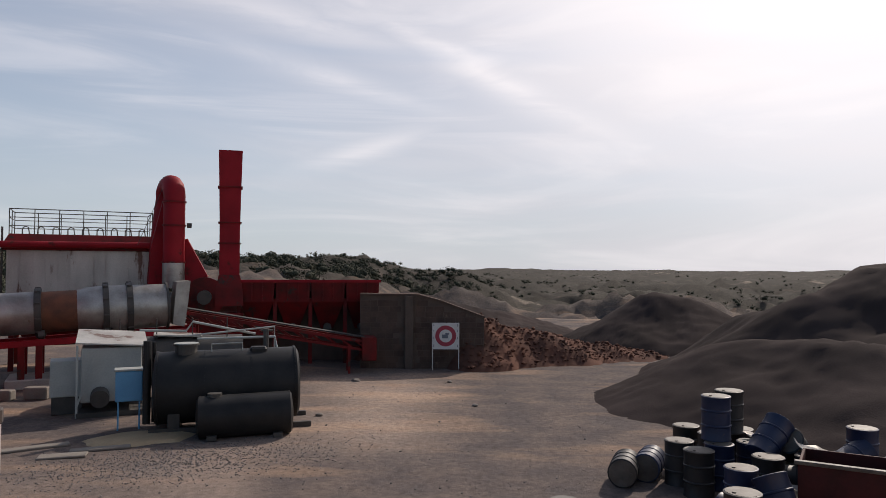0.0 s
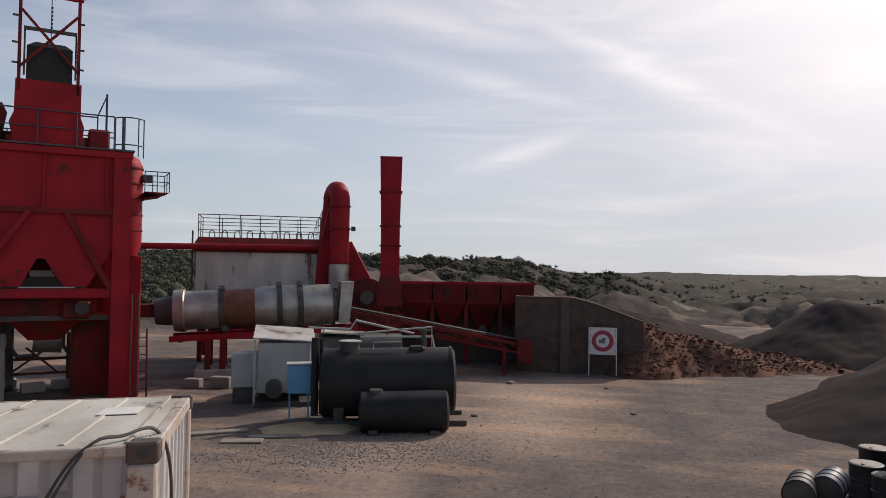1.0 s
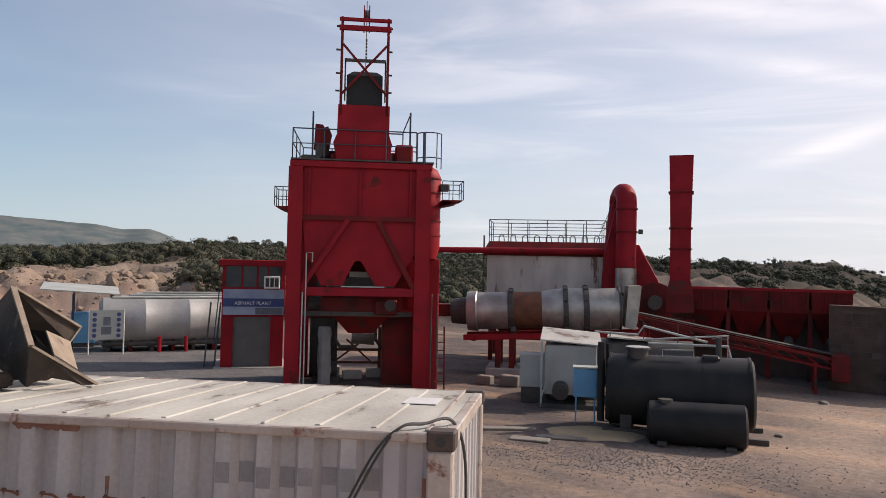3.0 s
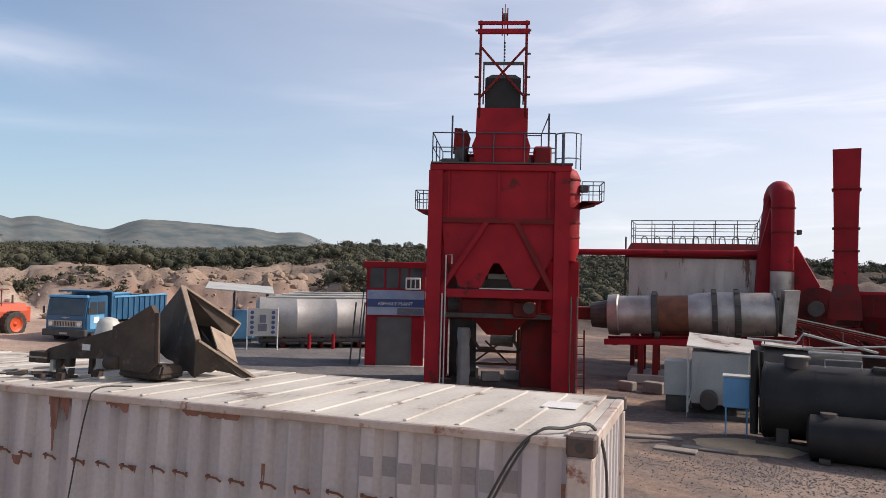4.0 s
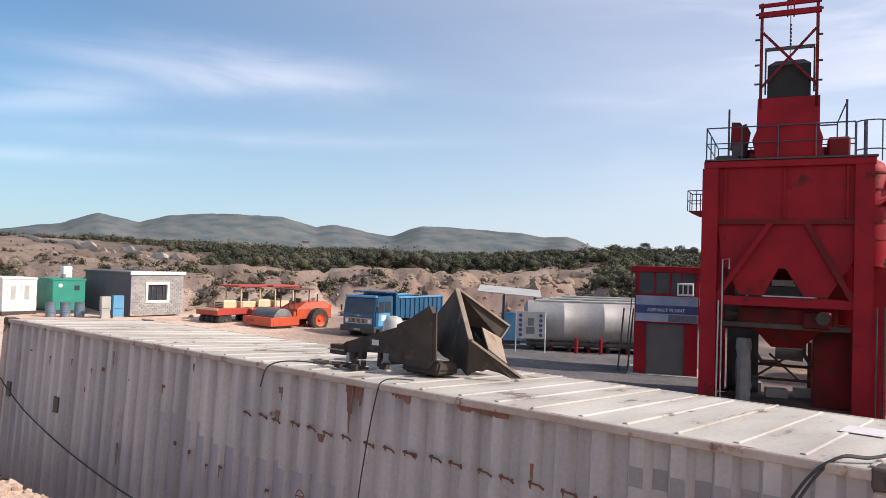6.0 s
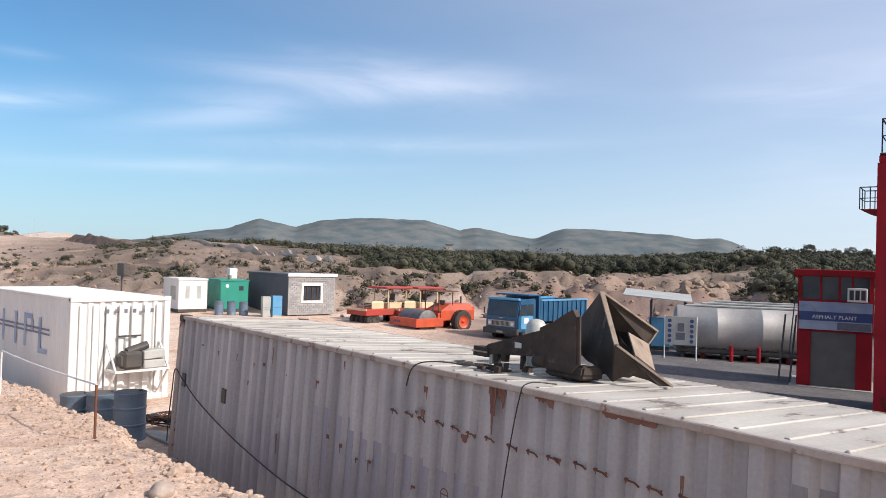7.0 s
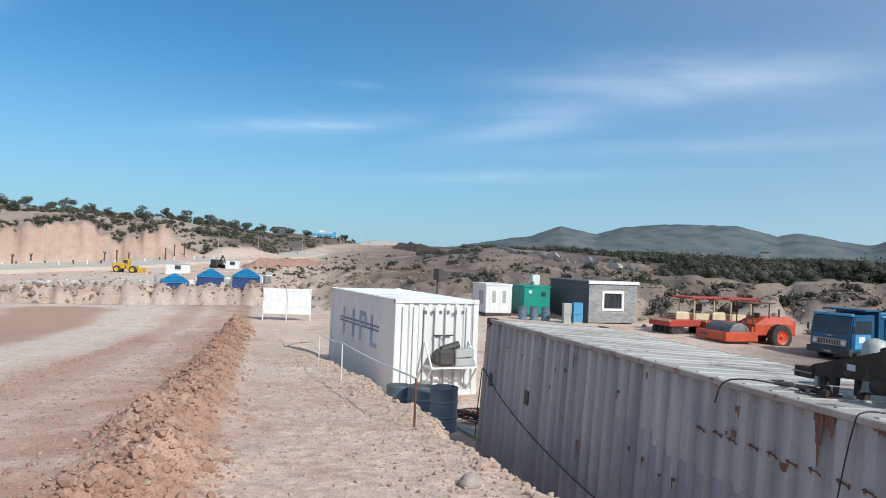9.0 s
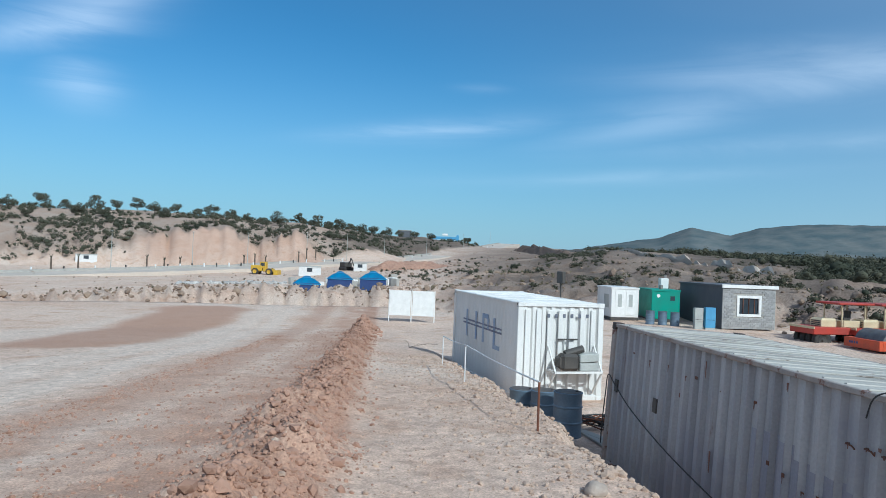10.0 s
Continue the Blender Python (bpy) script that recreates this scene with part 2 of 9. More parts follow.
M_DRUMGREY = mat("faded_drum_blue", (0.15, 0.21, 0.27), (0.10, 0.14, 0.19), 2.4, 0.5, 0.1, 0.1, 30, (0.16, 0.10, 0.08), 0.64, 3)
M_DRUMTOP = mat("worn_drum_lid", (0.12, 0.105, 0.09), (0.05, 0.038, 0.032), 3, 0.6, 0.1, 0.1, 30)
# red steel darkened in its base colour for the bin's shaded near side
M_BIN = mat("shaded_red_steel", (0.07, 0.014, 0.014), (0.035, 0.012, 0.012), 2, 0.7, 0, 0.15, 20, spec=0.2)
M_ORANGE = mat("orange_paint", (0.60, 0.085, 0.028), (0.40, 0.07, 0.03), 1.6, 0.5, 0, 0.06, 30, (0.28, 0.17, 0.10), 0.67, 2)
M_ROLLRED = mat("faded_red_paint", (0.42, 0.045, 0.028), (0.32, 0.05, 0.035), 1.6, 0.55, 0, 0.06, 30, (0.28, 0.17, 0.10), 0.66, 2)
M_ROLLDRUM = mat("worn_roller_drum", (0.17, 0.165, 0.165), (0.10, 0.095, 0.092), 2, 0.55, 0.2, 0.1, 30)
M_CASTING = mat("rusted_casting", (0.075, 0.05, 0.042), (0.04, 0.032, 0.03), 5, 0.75, 0, 0.2, 40)
M_CREAM = mat("cream_paint", (0.62, 0.52, 0.33), (0.52, 0.43, 0.27), 2, 0.55, 0, 0.06, 30)
M_TYRE = mat("tyre_rubber", (0.025, 0.024, 0.023), (0.06, 0.055, 0.05), 5, 0.85, 0, 0.2, 30)
M_GREEN = mat("generator_green", (0.01, 0.27, 0.19), (0.015, 0.22, 0.16), 1.5, 0.5, 0, 0.06, 30)
M_BLOCK = mat("grey_block", (0.34, 0.335, 0.325), (0.27, 0.265, 0.26), 3, 0.9, 0, 0.4, 25, vary=0.15)
M_PLASTER = mat("dark_plaster", (0.085, 0.09, 0.105), (0.11, 0.115, 0.125), 1.2, 0.85, 0, 0.2, 25)
M_TRIM = mat("white_trim", (0.76, 0.75, 0.72), (0.66, 0.65, 0.62), 3, 0.6)
M_CONCRETE = mat("pale_concrete", (0.40, 0.38, 0.34), (0.30, 0.285, 0.26), 1.4, 0.9, 0, 0.35, 20)
M_STONE = mat("masonry", (0.120, 0.080, 0.064), (0.075, 0.052, 0.044), 1.4, 0.95, 0, 0.5, 14, (0.17, 0.12, 0.095), 0.64, 1.2, vary=0.08, spec=0.1)
M_MORTAR = mat("mortar", (0.115, 0.082, 0.065), (0.085, 0.062, 0.05), 2, 0.95, 0, 0.4, 20)
M_SCRAP = mat("scrap_steel", (0.080, 0.062, 0.050), (0.042, 0.034, 0.030), 2.6, 0.78, 0.15, 0.25, 26, (0.15, 0.105, 0.08), 0.60, 3.0, spec=0.2)
M_SCRAP_PALE = mat("worn_scrap_edge", (0.33, 0.27, 0.21), (0.22, 0.165, 0.125), 4.0, 0.75, 0.1, 0.25, 26, (0.13, 0.09, 0.07), 0.6, 4.0, spec=0.25)
M_CABLE = mat("black_cable", (0.02, 0.02, 0.02), (0.035, 0.035, 0.035), 5, 0.6)
M_SIGNW = mat("sign_white", (0.66, 0.65, 0.63), (0.55, 0.54, 0.52), 3, 0.5)
M_SIGNR = mat("sign_red", (0.36, 0.03, 0.06), (0.30, 0.03, 0.05), 4, 0.5)
M_TARP = mat("blue_tarp", (0.012, 0.17, 0.33), (0.012, 0.11, 0.24), 2, 0.5, 0, 0.2, 8)
M_TARPDARK = mat("navy_canvas", (0.015, 0.035, 0.13), (0.02, 0.05, 0.16), 2, 0.7)
M_YELLOW = mat("machine_yellow", (0.58, 0.36, 0.03), (0.48, 0.29, 0.03), 1, 0.5)
M_ROCKDUST = mat("dark_crushed_stone", (0.058, 0.043, 0.041), (0.034, 0.0265, 0.0255), 0.35, 0.95, 0, 0.35, 22, spec=0.03)
M_CLOD = mat("dry_clay_clod", (0.40, 0.24, 0.17), (0.28, 0.16, 0.108), 2.0, 0.95, 0, 0.6, 20)
M_REDEARTH = mat("red_earth", (0.155, 0.072, 0.050), (0.088, 0.046, 0.036), 0.8, 0.95, 0, 0.9, 8, spec=0.08)
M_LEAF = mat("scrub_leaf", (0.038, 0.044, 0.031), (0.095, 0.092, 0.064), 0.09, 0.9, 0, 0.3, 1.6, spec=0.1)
M_TREE = mat("thorn_leaf", (0.075, 0.080, 0.058), (0.12, 0.118, 0.085), 0.2, 0.9, 0, 0.3, 1.6, spec=0.1)
M_BARK = mat("bark", (0.12, 0.09, 0.065), (0.08, 0.06, 0.045), 4, 0.9)
# blue-grey of distance haze put into the far hills' own colour
M_MOUNT = mat("hazed_hillside", (0.085, 0.115, 0.125), (0.16, 0.17, 0.165), 0.012, 0.95, 0, 0, 0.06, spec=0.0)
M_GLASS = mat("dark_window_glass", (0.03, 0.04, 0.05), (0.05, 0.06, 0.07), 1.5, 0.12, 0, 0)
M_GREYDOOR = mat("grey_shutter", (0.11, 0.105, 0.10), (0.14, 0.135, 0.13), 2, 0.7)
M_BANNER = mat("pale_banner", (0.36, 0.41, 0.50), (0.20, 0.27, 0.42), 1.2, 0.5)
M_NAVY = mat("navy_print", (0.03, 0.05, 0.16), (0.04, 0.07, 0.2), 3, 0.5)
M_WHITEINK = mat("white_print", (0.75, 0.75, 0.75), (0.68, 0.68, 0.68), 3, 0.5)
M_GREYINK = mat("grey_print", (0.10, 0.11, 0.14), (0.14, 0.15, 0.18), 6, 0.6)


# ---------------------------------------------------------------- mesh helpers
def obj(name, bm, material, parent=None, label="", smooth=False):
    me = bpy.data.meshes.new(name)
    bmesh.ops.recalc_face_normals(bm, faces=bm.faces)
    bm.to_mesh(me)
    bm.free()
    me.materials.append(material)
    if smooth:
        for p in me.polygons:
            p.use_smooth = True
        me.set_sharp_from_angle(angle=radians(40))
    ob = new(name, me)
    if parent:
        ob.parent = parent
    if label:
        ob["label"] = label
    return ob


def part(name, bm, material, parent, label="", smooth=False):
    return obj(name, bm, material, parent, label, smooth)


def thing(name, m, label, category, group="", kind=""):
    ob = new(name)
    ob.empty_display_size = 0.2
    ob.matrix_world = m
    return tagged(ob, label, category, group, kind)


def B():
    return bmesh.new()


def box(bm, x0, y0, z0, x1, y1, z1, bev=0.0, m=None):
    vs = bmesh.ops.create_cube(bm, size=1.0)["verts"]
    for v in vs:
        v.co = Vector((x0 + (v.co.x + 0.5) * (x1 - x0), y0 + (v.co.y + 0.5) * (y1 - y0), z0 + (v.co.z + 0.5) * (z1 - z0)))
    if m:
        for v in vs:
            v.co = m @ v.co
    if bev:
        es = list({e for v in vs for e in v.link_edges})
        bmesh.ops.bevel(bm, geom=es, offset=bev, segments=1, affect="EDGES", profile=0.5)
    return bm


def rod(bm, p0, p1, r, seg=8, r1=None, caps=True):
    p0, p1 = Vector(p0), Vector(p1)
    d = p1 - p0
    q = d.to_track_quat("Z", "Y").to_matrix().to_4x4()
    bmesh.ops.create_cone(bm, cap_ends=caps, segments=seg, radius1=r, radius2=r if r1 is None else r1, depth=d.length,
                          matrix=Matrix.Translation((p0 + p1) / 2) @ q)
    return bm


def beam(bm, p0, p1, w, h=None):
    """A square bar from p0 to p1."""
    p0, p1 = Vector(p0), Vector(p1)
    d = p1 - p0
    q = d.to_track_quat("Z", "Y").to_matrix().to_4x4()
    vs = bmesh.ops.create_cube(bm, size=1.0, matrix=Matrix.Translation((p0 + p1) / 2) @ q @ Matrix.Diagonal((w, h or w, d.length, 1)))
    return bm


def prism(bm, pts, y0, y1):
    """A shape drawn in x and z, pushed from y0 to y1."""
    a = [bm.verts.new((x, y0, z)) for x, z in pts]
    b = [bm.verts.new((x, y1, z)) for x, z in pts]
    bm.faces.new(a)
    bm.faces.new(b[::-1])
    for i in range(len(pts)):
        j = (i + 1) % len(pts)
        bm.faces.new((a[i], b[i], b[j], a[j]))
    return bm


def loft(bm, rings, cap=True):
    rs = [[bm.verts.new(p) for p in r] for r in rings]
    for a, b in zip(rs, rs[1:]):
        for i in range(len(a)):
            j = (i + 1) % len(a)
            bm.faces.new((a[i], a[j], b[j], b[i]))
    if cap:
        bm.faces.new(rs[0][::-1])
        bm.faces.new(rs[-1])
    return bm


def quad_ring(x0, x1, y0, y1, z):
    return [(x0, y0, z), (x1, y0, z), (x1, y1, z), (x0, y1, z)]


def ring(c, axis, r, seg=20):
    q = Vector(axis).to_track_quat("Z", "Y")
    return [Vector(c) + q @ Vector((r * math.cos(2 * math.pi * i / seg), r * math.sin(2 * math.pi * i / seg), 0)) for i in range(seg)]


def lathe_x(bm, prof, seg=28):
    """Rings of (x, radius) round the x axis."""
    return loft(bm, [ring((x, 0, 0), (1, 0, 0), r, seg) for x, r in prof])


def tube(bm, pts, r, seg=8):
    rings = []
    for i, p in enumerate(pts):
        a, b = Vector(pts[max(i - 1, 0)]), Vector(pts[min(i + 1, len(pts) - 1)])
        rings.append(ring(p, b - a, r, seg))
    return loft(bm, rings)


def polar(az, r, z=0.0):
    a = radians(az)
    return Vector((-math.sin(a) * r, math.cos(a) * r, z))


def facing(az, r, z=0.0, turn=0.0):
    """A pose at that bearing and distance, whose y points away from the viewpoint."""
    p = polar(az, r, z)
    return pose(p.x, p.y, p.z, 0, 0, az + turn)


def smooth(a, b, x):
    t = min(1.0, max(0.0, (x - a) / (b - a)))
    return t * t * (3 - 2 * t)


# ---------------------------------------------------------------- ground
SECTORS = []
# the highway's line: turn to the left, distance, height
ROAD = [(150, 142, -2.0), (141, 150, -1.6), (133, 160, -0.7), (129.6, 166, -0.2), (126, 173, 0.2), (122, 187, 1.3), (119.2, 200, 1.8), (116.7, 218, 2.3),
        (113.7, 245, 3.4), (110.8, 285, 5.4), (108.6, 330, 7.8), (107, 385, 11.4), (105.9, 430, 14.0)]


def road_r(az):
    return float(np.interp(az, [p[0] for p in ROAD[::-1]], [p[1] for p in ROAD[::-1]]))




def sector(az, *profile):
    SECTORS.append((az, [p[0] for p in profile], [p[1] for p in profile]))


sector(-180, (1, 2.7), (30, 1.0), (100, 0), (1500, 0), (4500, -8))
sector(-100, (1, 0), (42, 0), (70, -3), (300, -3), (1500, 0), (4500, -8))
sector(-32, (1, 0), (45, 0), (70, -6), (110, -9), (300, -7), (700, -4), (1500, 0.2), (4500, -8))
sector(-8, (1, 0), (48, 0), (70, -5), (110, -8), (300, -7), (700, -4), (1500, 0.2), (4500, -8))
sector(1, (1, 0), (48, 0), (70, -3), (120, -4), (200, 0.5), (300, -3), (700, -3), (1500, 0.2), (4500, -8))
sector(8, (1, 0), (48, 0), (80, -1), (130, 0.5), (220, 5.6), (280, 3), (700, -2), (1500, 0.2), (4500, -8))
sector(16, (1, 0), (50, 0), (90, 1), (200, 3.4), (400, 4), (1500, 0.2), (4500, -8))
sector(34, (1, 0), (48, 0), (60, 1.4), (90, 2.6), (200, 6), (330, 9), (450, 7), (1500, 6), (4500, 0))
sector(50, (1, 0), (52, 0), (62, 2.0), (150, 4.2), (300, 9.5), (400, 12), (500, 10), (1500, 8), (4500, 8))
sector(70, (1, 0), (54, 0.1), (62, 2.4), (75, 3.0), (120, 2.4), (250, 4.5), (400, 8), (1500, 10), (4500, 10))
sector(84, (1, 0), (56, 0.4), (66, 1.8), (80, 2.8), (120, 3.2), (250, 6), (400, 9), (1500, 12), (4500, 12))
sector(96, (1, 0.1), (49, 0.5), (66, 1.2), (90, 2.6), (150, 4.6), (300, 9.5), (500, 13), (1500, 14), (4500, 12))
sector(107, (1, 0.66), (35, 0.4), (60, 0.2), (90, 1.0), (150, 2.0), (250, 5.4), (378, 10.4), (395, 11), (450, 12.5), (600, 13), (4500, 12))
sector(113, (1, 2.7), (40, 0.1), (70, -1.4), (80, 0.4), (120, 0.3), (200, 1.4), (245, 2.9), (266, 3.3), (300, 8.0), (360, 12.5), (420, 15), (4500, 16))
sector(120, (1, 2.7), (72, -2.3), (77.5, 0.35), (110, -0.3), (160, -0.2), (190, 0.9), (208, 1.4), (225, 6.0), (240, 8.5), (300, 14), (450, 17), (4500, 17))
sector(123, (1, 2.7), (72, -2.3), (77.5, 0.35), (110, -0.5), (160, -0.8), (178, 0.2), (193, 0.8), (202, 5.6), (210, 9.8), (300, 16.0), (4500, 17))
sector(125.3, (1, 2.7), (72, -2.3), (77.5, 0.3), (110, -0.6), (160, -1.0), (172, -0.4), (188, -0.2), (198, 2.0), (209, 5.5), (300, 16.0), (4500, 17))
sector(128.5, (1, 2.7), (72, -2.3), (77.5, 0.3), (110, -0.8), (155, -1.2), (166, -0.6), (184, -0.6), (194, 4.5), (205, 9.6), (300, 17.0), (4500, 17))
sector(134, (1, 2.7), (72, -2.3), (78, -0.1), (110, -1.2), (150, -1.8), (160, -1.3), (184, -1.6), (193, 2.4), (206, 6.4), (300, 17.5), (4500, 17))
sector(141, (1, 2.7), (74, -2.3), (79, -1.0), (85, -1.2), (120, -1.6), (146, -1.75), (165, -1.6), (186, -1.2), (206, 4), (300, 17), (4500, 17))
sector(152, (1, 2.7), (74, -1.8), (120, -1.9), (138, -2.1), (160, -2.1), (180, -1.5), (230, 6), (300, 20), (4500, 20))
sector(180, (1, 2.7), (30, 1.0), (100, 0), (1500, 0), (4500, -8))

CORNER = Vector((-2.44, 3.79))       # near right corner of the long container
ALONG = Vector((-0.891, -0.454))     # its long side
ACROSS = Vector((0.454, -0.891))     # towards the bank


def ground_z(x, y, rough=True):
    r = max(1.0, math.hypot(x, y))
    az = math.degrees(math.atan2(-x, y))
    for (a0, r0, z0), (a1, r1, z1) in zip(SECTORS, SECTORS[1:]):
        if a0 <= az <= a1:
            f = smooth(a0, a1, az)
            lr = math.log(r)
            z = (1 - f) * np.interp(lr, np.log(r0), z0) + f * np.interp(lr, np.log(r1), z1)
            break
    d = Vector((x, y)) - CORNER
    s, a = d.dot(ACROSS), d.dot(ALONG)
    # the low mound under the containers
    z = max(z, 0.66 * smooth(-6.5, -2.6, s) * smooth(-9, -1, a) * smooth(34, 24, a)) if r < 60 else z
    # the upper bank beside them
    wig = 0.35 * noise.noise(Vector((x * 0.5, y * 0.5, 3))) + 0.12 * noise.noise(Vector((x * 2.2, y * 2.2, 7)))
    w = smooth(0.75, 1.95, s - 0.05 * max(0, a - 13) + (wig if rough else 0))
    up = 2.7 - 0.066 * r
    if up > z:
        z += (up - z) * w
    if rough:
        k = smooth(2, 7, r)
        if r < 50 and s < 0:
            z += 0.03 * noise.noise(Vector((x * 0.6, y * 0.6, 0)))
        elif r < 50:
            z += 0.035 * noise.noise(Vector((x * 1.1, y * 1.1, 0))) + 0.02 * noise.noise(Vector((x * 5, y * 5, 0)))
            # the row of loosened clay along the edge of the track
            h = (x + 5.0) * -10.5 / 24.0 + (y + 3.4) * 21.6 / 24.0
            tt = ((x + 5.0) * -21.6 + (y + 3.4) * -10.5) / 24.0
            if -4 < tt < 38:
                wob = 0.25 * noise.noise(Vector((tt * 0.5, 0, 9)))
                g = math.exp(-((h + wob + 0.1) / 0.46) ** 2)
                z += g * (0.34 + 0.24 * noise.noise(Vector((x * 2.5, y * 2.5, 2))) + 0.12 * noise.noise(Vector((x * 7, y * 7, 2)))) * smooth(38, 33, tt) * (1 + 0.8 * smooth(24, 32, tt))
                z += 0.06 * max(0, noise.noise(Vector((x * 3.1, y * 3.1, 5)))) * math.exp(-((h + 1.1) / 0.9) ** 2)
        if 48 < az < 114 and 50 < r < 240:
            # worn ledges and gullies
            k = smooth(50, 60, r) * smooth(240, 150, r) * smooth(48, 53, az) * smooth(114, 106, az)
            led = noise.noise(Vector((az * 0.35, r * 0.13, 2))) + 0.6 * noise.noise(Vector((az * 0.9, r * 0.3, 6)))
            z += k * (0.9 * smooth(-0.15, 0.1, led) + 0.35 * noise.noise(Vector((x * 0.35, y * 0.35, 2))))
        if 110 < az < 150 and 68 < r < 92:
            k = smooth(68, 74, r) * smooth(92, 84, r) * smooth(110, 114, az)
            z += k * (0.8 * noise.noise(Vector((az * 1.3, r * 0.05, 4))) + 0.7 * noise.noise(Vector((az * 4.5, r * 0.12, 4))) + 0.45 * noise.noise(Vector((az * 12.0, r * 0.35, 4))))
        amp = smooth(46, 75, r)
        if amp > 0:
            sc = 1.0 if r < 300 else 2.5
            v = Vector((x, y, 0))
            road = az > 105.5 and 138 < r < (230 if az > 121 else road_r(az) + 14)
            z += amp * (0.06 if road else (0.25 if az > 112 and r < 184 else 1.0)) * (1.1 * noise.fractal(v * 0.045, 0.9, 2.1, 5) + (sc - 1) * 2.0 * noise.fractal(v * 0.006, 1, 2, 4))
            if 121 < az < 145 and 184 < r < 230:
                k = math.sin(math.pi * (r - 184) / 46)
                z += k * (2.6 * noise.noise(Vector((az * 1.1, r * 0.02, 3))) + 1.6 * noise.noise(Vector((az * 3.3, r * 0.03, 5))) + 0.8 * noise.noise(Vector((az * 9, r * 0.06, 5))) + 1.3 * abs(noise.noise(Vector((az * 2.1, r * 0.10, 15)))) - 0.9 * abs(noise.noise(Vector((az * 5.5, r * 0.03, 25)))))
            if -32 < az < 20 and r > 60:
                z += amp * ((4.0 + 1.5 * smooth(-6, -14, az)) * noise.fractal(v * 0.016, 0.5, 2.1, 7) + 1.5) * smooth(2200, 700, r)
    return z


TRACK = (Vector((-12.2, -13.7, 0)), Vector((-39.0, -27.2, 0)))
TRACK_D = (TRACK[1] - TRACK[0]).normalized()
TRACK_N = Vector((TRACK_D.y, -TRACK_D.x, 0))
TRACK_W = 1.7
TRACK2_N = Vector((-38.0 + 27.5, 52.8 - 22.6, 0)).normalized()


